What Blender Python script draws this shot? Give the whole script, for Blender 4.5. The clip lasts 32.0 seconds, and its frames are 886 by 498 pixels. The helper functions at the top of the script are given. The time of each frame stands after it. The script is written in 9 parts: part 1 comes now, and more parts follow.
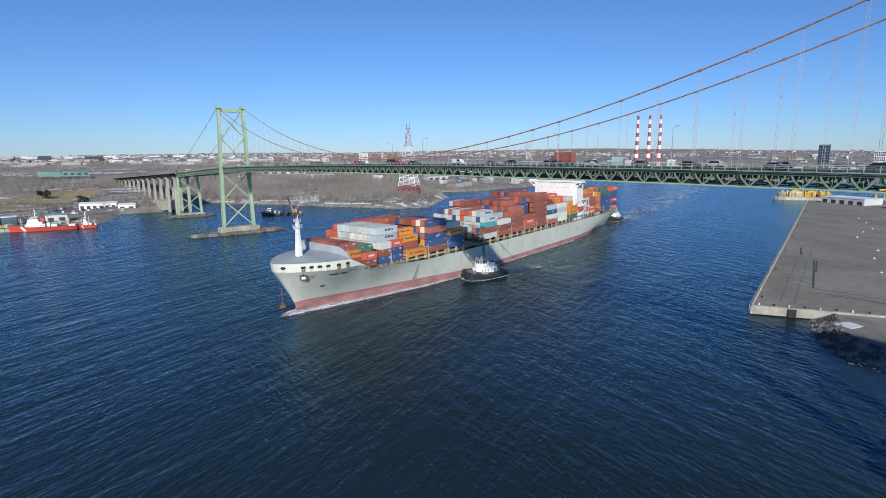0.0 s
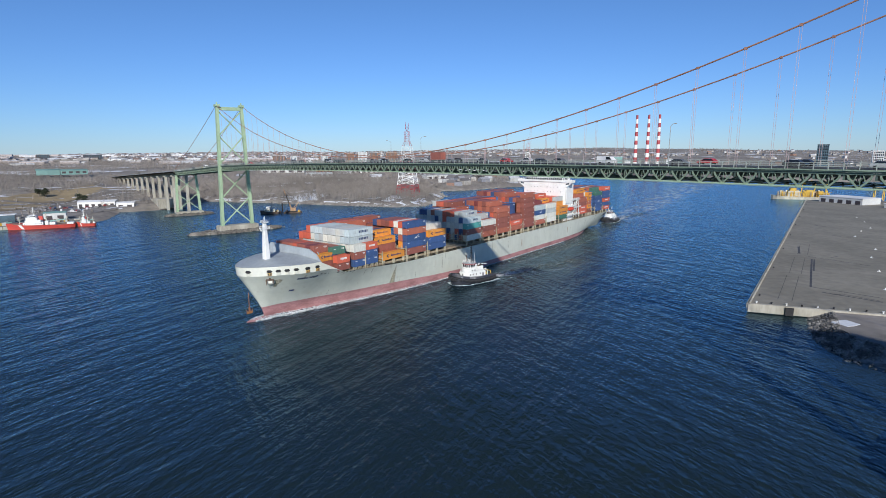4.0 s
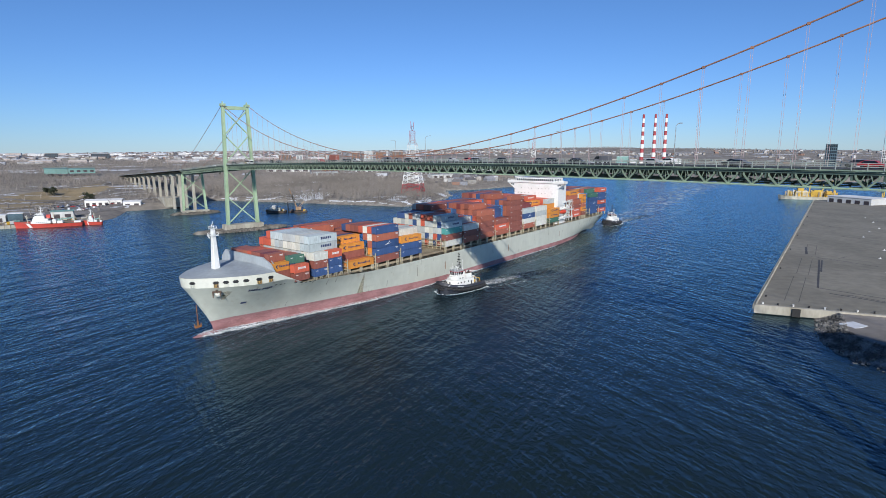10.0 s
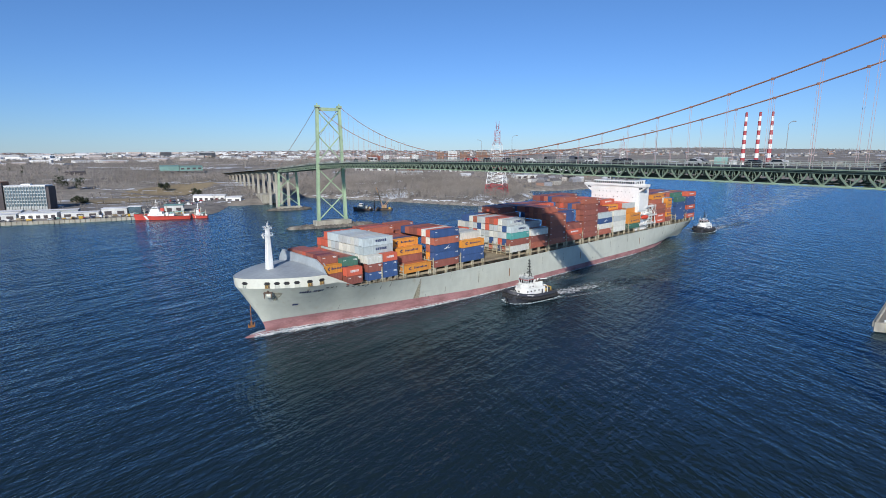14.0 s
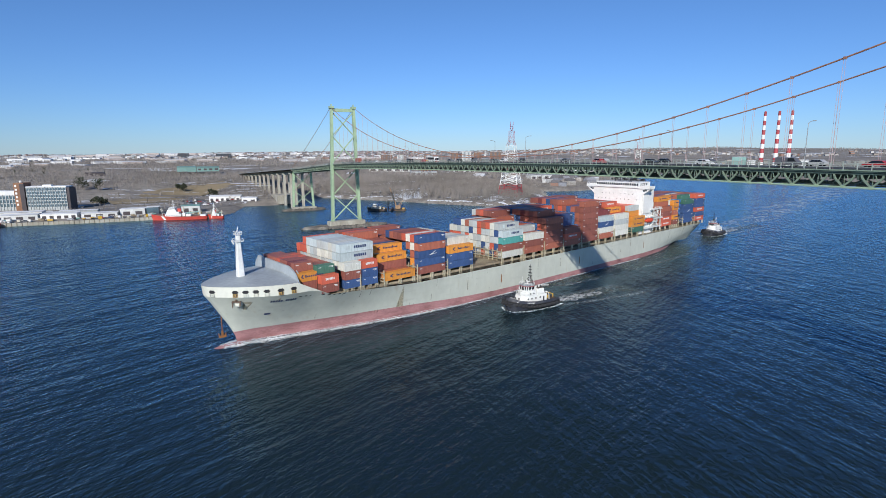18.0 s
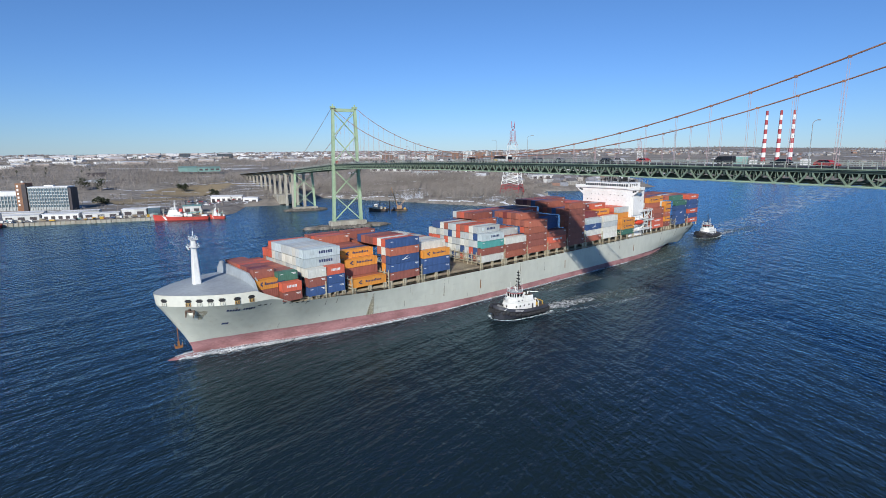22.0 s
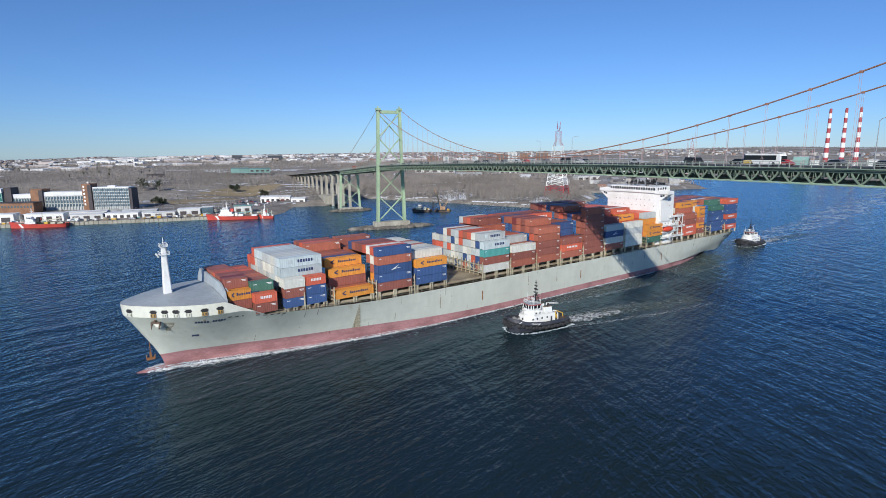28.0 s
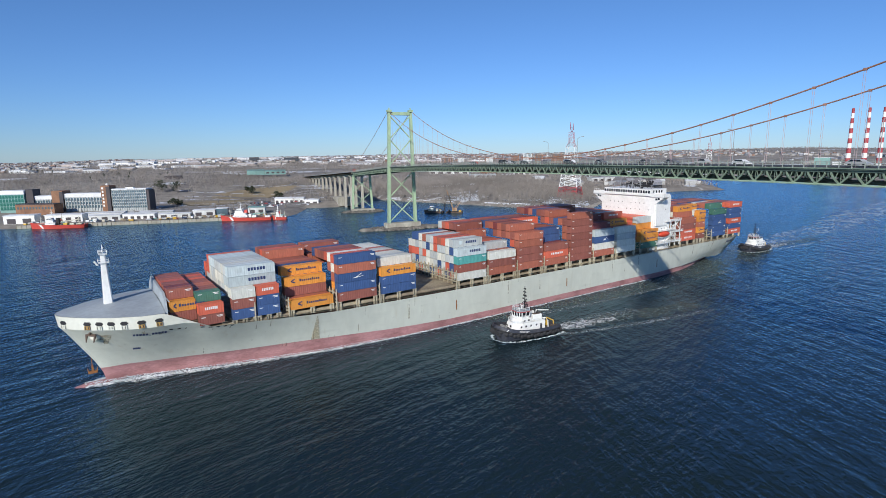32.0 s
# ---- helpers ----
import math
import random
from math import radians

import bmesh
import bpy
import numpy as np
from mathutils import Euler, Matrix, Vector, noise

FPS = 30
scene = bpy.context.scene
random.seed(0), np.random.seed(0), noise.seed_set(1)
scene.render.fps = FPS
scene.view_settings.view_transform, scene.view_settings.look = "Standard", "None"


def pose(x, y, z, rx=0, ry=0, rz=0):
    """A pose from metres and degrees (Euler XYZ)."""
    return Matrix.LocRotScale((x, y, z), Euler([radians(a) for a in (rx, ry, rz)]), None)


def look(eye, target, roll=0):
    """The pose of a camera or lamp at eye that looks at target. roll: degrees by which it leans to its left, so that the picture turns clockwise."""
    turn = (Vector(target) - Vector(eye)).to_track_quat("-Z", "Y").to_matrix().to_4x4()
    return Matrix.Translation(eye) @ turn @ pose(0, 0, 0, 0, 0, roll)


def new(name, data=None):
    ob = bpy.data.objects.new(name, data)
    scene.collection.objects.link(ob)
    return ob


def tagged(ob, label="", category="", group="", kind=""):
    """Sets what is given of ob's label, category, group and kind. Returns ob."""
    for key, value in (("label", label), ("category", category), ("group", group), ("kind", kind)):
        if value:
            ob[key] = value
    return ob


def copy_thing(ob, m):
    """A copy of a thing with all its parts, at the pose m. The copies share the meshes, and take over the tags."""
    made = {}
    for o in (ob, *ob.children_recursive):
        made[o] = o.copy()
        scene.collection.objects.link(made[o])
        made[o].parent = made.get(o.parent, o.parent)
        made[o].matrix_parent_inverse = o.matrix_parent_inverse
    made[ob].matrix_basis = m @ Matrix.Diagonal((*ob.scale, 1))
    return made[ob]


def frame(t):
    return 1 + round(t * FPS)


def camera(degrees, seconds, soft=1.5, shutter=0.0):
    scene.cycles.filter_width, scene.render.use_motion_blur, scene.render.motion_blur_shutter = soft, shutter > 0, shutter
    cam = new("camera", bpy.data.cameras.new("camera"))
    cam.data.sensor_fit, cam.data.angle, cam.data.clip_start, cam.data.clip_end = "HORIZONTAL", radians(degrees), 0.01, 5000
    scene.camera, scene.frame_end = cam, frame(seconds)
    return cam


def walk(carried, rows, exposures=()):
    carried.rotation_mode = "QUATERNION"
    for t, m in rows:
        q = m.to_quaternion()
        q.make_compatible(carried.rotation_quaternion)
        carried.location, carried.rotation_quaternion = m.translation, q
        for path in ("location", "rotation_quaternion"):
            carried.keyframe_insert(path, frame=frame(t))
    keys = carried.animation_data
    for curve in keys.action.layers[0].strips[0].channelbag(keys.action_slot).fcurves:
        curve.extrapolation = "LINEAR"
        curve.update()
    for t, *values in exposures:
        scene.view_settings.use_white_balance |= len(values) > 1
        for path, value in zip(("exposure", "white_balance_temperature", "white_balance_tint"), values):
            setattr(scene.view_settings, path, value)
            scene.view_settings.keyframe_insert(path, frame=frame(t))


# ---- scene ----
# ---------------------------------------------------------------- camera
cam = camera(78.7, 32.0, soft=0.75)
PATH = [
    (0, (413.96, -130.36, 59.88), (259.49, -8.44, 24.20), -0.45),
    (1, (414.19, -130.51, 59.72), (259.76, -8.56, 23.97), -0.42),
    (2, (414.35, -130.51, 59.57), (259.99, -8.49, 23.74), -0.41),
    (3, (414.37, -130.38, 59.46), (260.09, -8.28, 23.55), -0.33),
    (3.5, (414.36, -130.33, 59.42), (260.10, -8.20, 23.52), -0.34),
    (5.5, (414.34, -130.09, 59.35), (260.31, -7.74, 23.20), -0.32),
    (6, (414.39, -130.06, 59.36), (260.40, -7.67, 23.21), -0.30),
    (7, (414.55, -130.08, 59.40), (260.56, -7.68, 23.24), -0.29),
    (8, (414.57, -130.12, 59.43), (260.64, -7.67, 23.26), -0.30),
    (9, (414.51, -129.96, 59.45), (260.58, -7.51, 23.26), -0.30),
    (9.5, (414.45, -129.81, 59.46), (260.53, -7.33, 23.27), -0.30),
    (10, (414.36, -129.67, 59.47), (258.94, -9.11, 23.28), -0.29),
    (10.5, (414.25, -129.60, 59.47), (256.41, -12.21, 23.32), -0.32),
    (11, (414.13, -129.62, 59.43), (253.97, -15.42, 23.29), -0.25),
    (11.5, (414.00, -129.72, 59.38), (251.06, -19.50, 23.29), -0.21),
    (12, (413.88, -129.87, 59.34), (247.76, -24.51, 23.21), -0.16),
    (12.5, (413.78, -130.02, 59.30), (245.85, -27.57, 23.17), -0.11),
    (13, (413.67, -130.11, 59.31), (244.59, -29.59, 23.19), -0.11),
    (13.5, (413.57, -130.16, 59.36), (243.24, -31.77, 23.23), -0.14),
    (14, (413.48, -130.15, 59.44), (241.61, -34.47, 23.33), -0.15),
    (14.5, (413.39, -130.09, 59.50), (240.58, -36.11, 23.38), -0.15),
    (16.5, (413.07, -129.76, 59.60), (239.02, -38.12, 23.43), -0.23),
    (17, (413.08, -129.71, 59.59), (238.87, -38.32, 23.54), -0.30),
    (18, (413.31, -129.67, 59.55), (238.96, -38.52, 23.59), -0.29),
    (19, (413.57, -129.63, 59.48), (239.15, -38.61, 23.51), -0.34),
    (20, (413.32, -129.56, 59.47), (238.89, -38.60, 23.42), -0.35),
    (21, (412.99, -129.61, 59.55), (238.47, -38.80, 23.54), -0.36),
    (22, (412.71, -129.57, 59.52), (238.15, -38.83, 23.53), -0.36),
    (23, (412.48, -129.52, 59.41), (237.79, -39.00, 23.49), -0.41),
    (24, (412.27, -129.53, 59.47), (237.48, -39.20, 23.57), -0.40),
    (24.5, (412.20, -129.54, 59.55), (237.36, -39.27, 23.73), -0.46),
    (25, (412.16, -129.54, 59.62), (236.38, -41.11, 23.83), -0.42),
    (25.5, (412.17, -129.49, 59.65), (235.11, -43.65, 23.85), -0.43),
    (27.5, (412.53, -128.92, 59.55), (231.62, -51.40, 24.04), -0.54),
    (28, (412.67, -128.73, 59.54), (231.19, -52.54, 24.07), -0.55),
    (28.5, (412.87, -128.45, 59.56), (230.94, -53.32, 24.11), -0.57),
    (29, (413.11, -128.09, 59.60), (230.95, -53.51, 24.20), -0.57),
    (30, (413.69, -127.20, 59.61), (231.06, -53.76, 24.22), -0.59),
    (31, (414.14, -126.10, 59.44), (231.02, -53.78, 24.27), -0.68),
    (32, (414.36, -124.94, 59.21), (230.57, -54.15, 24.40), -0.70),
]
walk(cam, [(t, look(eye, target, roll)) for t, eye, target, roll in PATH])

# ---------------------------------------------------------------- light
SUN_AZ = Vector((0.80, -0.60))
SUN_EL = radians(27.5)
SUN_DIR = Vector((SUN_AZ.x * math.cos(SUN_EL), SUN_AZ.y * math.cos(SUN_EL), math.sin(SUN_EL)))
sun = new("sun", bpy.data.lights.new("sun", "SUN"))
sun.data.energy, sun.data.angle, sun.data.color = 4.6, radians(0.53), (1.0, 0.955, 0.88)
sun.matrix_basis = SUN_DIR.to_track_quat("Z", "Y").to_matrix().to_4x4()

world = bpy.data.worlds.new("world")
scene.world = world
world.use_nodes = True
wn = world.node_tree
sky = wn.nodes.new("ShaderNodeTexSky")
sky.sky_type, sky.sun_disc = "NISHITA", False
sky.sun_elevation, sky.sun_rotation = SUN_EL, math.atan2(SUN_AZ.x, SUN_AZ.y)
sky.altitude, sky.air_density, sky.dust_density, sky.ozone_density = 60, 1.0, 0.0, 3.0
tint = wn.nodes.new("ShaderNodeMix")
tint.data_type, tint.blend_type = "RGBA", "MULTIPLY"
tint.inputs[0].default_value = 1.0
# the haze over the water is a little bluer than the high sky
place = wn.nodes.new("ShaderNodeTexCoord")
split = wn.nodes.new("ShaderNodeSeparateXYZ")
rise = wn.nodes.new("ShaderNodeMapRange")
rise.inputs[1].default_value, rise.inputs[2].default_value = 0.0, 0.3
shift = wn.nodes.new("ShaderNodeMix")
shift.data_type = "RGBA"
shift.inputs[6].default_value, shift.inputs[7].default_value = (0.53, 0.81, 1.42, 1), (0.605, 0.9, 1.3, 1)
wn.links.new(place.outputs["Generated"], split.inputs[0])
wn.links.new(split.outputs[2], rise.inputs[0])
wn.links.new(rise.outputs[0], shift.inputs[0])
wn.links.new(shift.outputs[2], tint.inputs[7])
wn.links.new(sky.outputs[0], tint.inputs[6])
wn.links.new(tint.outputs[2], wn.nodes["Background"].inputs[0])
wn.nodes["Background"].inputs[1].default_value = 0.0805
scene.view_settings.exposure = 0.0


# ---------------------------------------------------------------- materials
def material(name, rgb, rough=0.6, vary=0.12, scale=1.0, metal=0.0, rgb2=None, mix=0.5, bump=0.15, each=0.0, streak=0.0):
    """Painted or weathered surface: two scales of noise, an optional second colour, relief."""
    m = bpy.data.materials.new(name)
    m.use_nodes = True
    n, l = m.node_tree.nodes, m.node_tree.links
    b = n["Principled BSDF"]
    tc = n.new("ShaderNodeTexCoord")
    big, fine = n.new("ShaderNodeTexNoise"), n.new("ShaderNodeTexNoise")
    big.inputs["Scale"].default_value, big.inputs["Detail"].default_value = 0.25 * scale, 4
    fine.inputs["Scale"].default_value, fine.inputs["Detail"].default_value = 2.2 * scale, 5
    src = tc.outputs["Object"]
    if streak:
        mp = n.new("ShaderNodeMapping")
        mp.inputs["Scale"].default_value = (1, 1, streak)
        l.new(src, mp.inputs[0])
        src = mp.outputs[0]
    l.new(src, big.inputs["Vector"])
    l.new(src, fine.inputs["Vector"])
    base = n.new("ShaderNodeMix")
    base.data_type = "RGBA"
    base.inputs[6].default_value = (*rgb, 1)
    base.inputs[7].default_value = (*(rgb2 or [c * 0.75 for c in rgb]), 1)
    ramp = n.new("ShaderNodeMapRange")
    ramp.inputs[1].default_value, ramp.inputs[2].default_value = mix - 0.12, mix + 0.12
    l.new(big.outputs[0], ramp.inputs[0])
    l.new(ramp.outputs[0], base.inputs[0])
    hsv = n.new("ShaderNodeHueSaturation")
    mr = n.new("ShaderNodeMapRange")
    mr.inputs[3].default_value, mr.inputs[4].default_value = 1 - vary, 1 + vary
    mr.inputs[1].default_value, mr.inputs[2].default_value = 0.3, 0.7
    l.new(fine.outputs[0], mr.inputs[0])
    val = mr.outputs[0]
    if each:
        oi = n.new("ShaderNodeObjectInfo")
        er = n.new("ShaderNodeMapRange")
        er.inputs[3].default_value, er.inputs[4].default_value = 1 - each, 1 + each
        l.new(oi.outputs["Random"], er.inputs[0])
        mu = n.new("ShaderNodeMath")
        mu.operation = "MULTIPLY"
        l.new(val, mu.inputs[0])
        l.new(er.outputs[0], mu.inputs[1])
        val = mu.outputs[0]
    l.new(val, hsv.inputs["Value"])
    l.new(base.outputs[2], hsv.inputs["Color"])
    l.new(hsv.outputs[0], b.inputs["Base Color"])
    b.inputs["Roughness"].default_value, b.inputs["Metallic"].default_value = rough, metal
    if bump:
        bp = n.new("ShaderNodeBump")
        bp.inputs["Strength"].default_value, bp.inputs["Distance"].default_value = bump, 0.05
        l.new(fine.outputs[0], bp.inputs["Height"])
        l.new(bp.outputs[0], b.inputs["Normal"])
    return m


def island_material(name, colours, rough=0.8, vary=0.2):
    """One colour of the given ones for each loose piece of a mesh."""
    m = material(name, colours[0], rough, vary, 0.2, bump=0)
    n, l = m.node_tree.nodes, m.node_tree.links
    geo = n.new("ShaderNodeNewGeometry")
    cr = n.new("ShaderNodeValToRGB")
    cr.color_ramp.interpolation = "CONSTANT"
    while len(cr.color_ramp.elements) < len(colours):
        cr.color_ramp.elements.new(0.5)
    for i, c in enumerate(colours):
        cr.color_ramp.elements[i].position = i / len(colours)
        cr.color_ramp.elements[i].color = (*c, 1)
    l.new(geo.outputs["Random Per Island"], cr.inputs[0])
    hsv = [x for x in n if x.bl_idname == "ShaderNodeHueSaturation"][0]
    l.new(cr.outputs[0], hsv.inputs["Color"])
    return m


def water_material():
    m = bpy.data.materials.new("sea_water")
    m.use_nodes = True
    n, l = m.node_tree.nodes, m.node_tree.links
    n.remove(n["Principled BSDF"])
    body, gloss, edge, blend = n.new("ShaderNodeBsdfDiffuse"), n.new("ShaderNodeBsdfGlossy"), n.new("ShaderNodeFresnel"), n.new("ShaderNodeMixShader")
    gloss.inputs["Color"].default_value, gloss.inputs["Roughness"].default_value = (0.57, 0.82, 1.0, 1), 0.16
    edge.inputs["IOR"].default_value = 1.4
    l.new(edge.outputs[0], blend.inputs[0])
    l.new(body.outputs[0], blend.inputs[1])
    l.new(gloss.outputs[0], blend.inputs[2])
    l.new(blend.outputs[0], n["Material Output"].inputs[0])
    tc = n.new("ShaderNodeTexCoord")
    heights = []
    for sx, sy, rot, sc, amp, det in ((0.35, 1, 112, 0.03, 1.1, 3), (0.25, 1, 116, 0.12, 0.85, 3), (0.25, 1, 172, 0.2, 0.65, 3), (0.3, 1, 114, 0.4, 0.55, 3), (0.4, 1, 168, 0.7, 0.34, 3), (0.5, 1, 124, 1.5, 0.2, 2)):
        turn = n.new("ShaderNodeMapping")
        turn.inputs["Rotation"].default_value[2] = radians(-rot)
        l.new(tc.outputs["Object"], turn.inputs[0])
        mp = n.new("ShaderNodeMapping")
        mp.inputs["Scale"].default_value = (sx * sc, sy * sc, sc)
        l.new(turn.outputs[0], mp.inputs[0])
        t = n.new("ShaderNodeTexNoise")
        t.inputs["Scale"].default_value, t.inputs["Detail"].default_value = 1.0, det
        l.new(mp.outputs[0], t.inputs["Vector"])
        mu = n.new("ShaderNodeMath")
        mu.operation = "MULTIPLY"
        mu.inputs[1].default_value = amp
        l.new(t.outputs[0], mu.inputs[0])
        heights.append(mu.outputs[0])
    total = heights[0]
    for h in heights[1:]:
        ad = n.new("ShaderNodeMath")
        l.new(total, ad.inputs[0])
        l.new(h, ad.inputs[1])
        total = ad.outputs[0]
    bp = n.new("ShaderNodeBump")
    bp.inputs["Strength"].default_value, bp.inputs["Distance"].default_value = 0.9, 1.0
    l.new(total, bp.inputs["Height"])
    for node in (body, gloss, edge):
        l.new(bp.outputs[0], node.inputs["Normal"])
    big = n.new("ShaderNodeTexNoise")
    big.inputs["Scale"].default_value, big.inputs["Detail"].default_value = 0.006, 5
    l.new(tc.outputs["Object"], big.inputs["Vector"])
    cr = n.new("ShaderNodeMix")
    cr.data_type = "RGBA"
    cr.inputs[6].default_value, cr.inputs[7].default_value = (0.0105, 0.0195, 0.02, 1), (0.0135, 0.025, 0.028, 1)
    l.new(big.outputs[0], cr.inputs[0])
    l.new(cr.outputs[2], body.inputs["Color"])
    return m


def lace_material(name, rgb, cut, scale, most=1.0):
    """Froth with gaps: noise at two sizes lets the water through."""
    m = material(name, rgb, 0.8, 0.2, 0.8, rgb2=tuple(c * 0.75 for c in rgb), bump=0.4)
    n, l = m.node_tree.nodes, m.node_tree.links
    b = n["Principled BSDF"]
    tc = n.new("ShaderNodeTexCoord")
    total = None
    for sc, k in ((scale, 0.5), (scale * 3.3, 0.5)):
        mp = n.new("ShaderNodeMapping")
        mp.inputs["Scale"].default_value = (sc * 0.45, sc, sc)
        l.new(tc.outputs["Object"], mp.inputs[0])
        t = n.new("ShaderNodeTexNoise")
        t.inputs["Scale"].default_value, t.inputs["Detail"].default_value = 1.0, 5
        l.new(mp.outputs[0], t.inputs["Vector"])
        mu = n.new("ShaderNodeMath")
        mu.operation = "MULTIPLY"
        mu.inputs[1].default_value = k
        l.new(t.outputs[0], mu.inputs[0])
        if total is None:
            total = mu.outputs[0]
        else:
            ad = n.new("ShaderNodeMath")
            l.new(total, ad.inputs[0])
            l.new(mu.outputs[0], ad.inputs[1])
            total = ad.outputs[0]
    mr = n.new("ShaderNodeMapRange")
    mr.inputs[1].default_value, mr.inputs[2].default_value, mr.inputs[4].default_value = cut, cut + 0.12, most
    l.new(total, mr.inputs[0])
    l.new(mr.outputs[0], b.inputs["Alpha"])
    return m


def hull_material():
    """Grey-green plating with run-down rust, scuffs and faint plate seams."""
    m = material("grey_hull_paint", (0.54, 0.56, 0.49), 0.5, 0.05, 0.2, rgb2=(0.485, 0.505, 0.445), mix=0.55, bump=0.03, streak=0.5)
    n, l = m.node_tree.nodes, m.node_tree.links
    b = n["Principled BSDF"]
    tc = n.new("ShaderNodeTexCoord")
    col = b.inputs["Base Color"].links[0].from_socket
    for size, lo, hi, most, rgb in (((0.35, 0.35, 0.05), 0.62, 0.78, 0.4, (0.38, 0.3, 0.17)), ((1.6, 1.6, 0.09), 0.68, 0.78, 0.35, (0.28, 0.19, 0.11)), ((0.06, 0.06, 0.4), 0.56, 0.7, 0.3, (0.38, 0.4, 0.36)), ((0.4, 0.4, 1.1), 0.7, 0.76, 0.4, (0.3, 0.3, 0.27))):
        mp = n.new("ShaderNodeMapping")
        mp.inputs["Scale"].default_value = size
        mp.inputs["Location"].default_value = (size[0] * 31, 0, size[2] * 57)
        l.new(tc.outputs["Object"], mp.inputs[0])
        t = n.new("ShaderNodeTexNoise")
        t.inputs["Scale"].default_value, t.inputs["Detail"].default_value = 1.0, 4
        l.new(mp.outputs[0], t.inputs["Vector"])
        mr = n.new("ShaderNodeMapRange")
        mr.inputs[1].default_value, mr.inputs[2].default_value, mr.inputs[4].default_value = lo, hi, most
        l.new(t.outputs[0], mr.inputs[0])
        mx = n.new("ShaderNodeMix")
        mx.data_type = "RGBA"
        mx.inputs[7].default_value = (*rgb, 1)
        l.new(mr.outputs[0], mx.inputs[0])
        l.new(col, mx.inputs[6])
        col = mx.outputs[2]
    l.new(col, b.inputs["Base Color"])
    return m


def ground_material():
    m = material("ground_cover", (0.27, 0.245, 0.21), 0.95, 0.25, 0.05, rgb2=(0.185, 0.165, 0.145), bump=0.3)
    n, l = m.node_tree.nodes, m.node_tree.links
    b = n["Principled BSDF"]
    old = b.inputs["Base Color"].links[0].from_socket
    tc = n.new("ShaderNodeTexCoord")
    t = n.new("ShaderNodeTexNoise")
    t.inputs["Scale"].default_value, t.inputs["Detail"].default_value = 0.012, 6
    l.new(tc.outputs["Object"], t.inputs["Vector"])
    mr = n.new("ShaderNodeMapRange")
    mr.inputs[1].default_value, mr.inputs[2].default_value = 0.61, 0.64
    l.new(t.outputs[0], mr.inputs[0])
    mx = n.new("ShaderNodeMix")
    mx.data_type = "RGBA"
    mx.inputs[7].default_value = (0.62, 0.64, 0.66, 1)
    l.new(mr.outputs[0], mx.inputs[0])
    l.new(old, mx.inputs[6])
    l.new(mx.outputs[2], b.inputs["Base Color"])
    return m


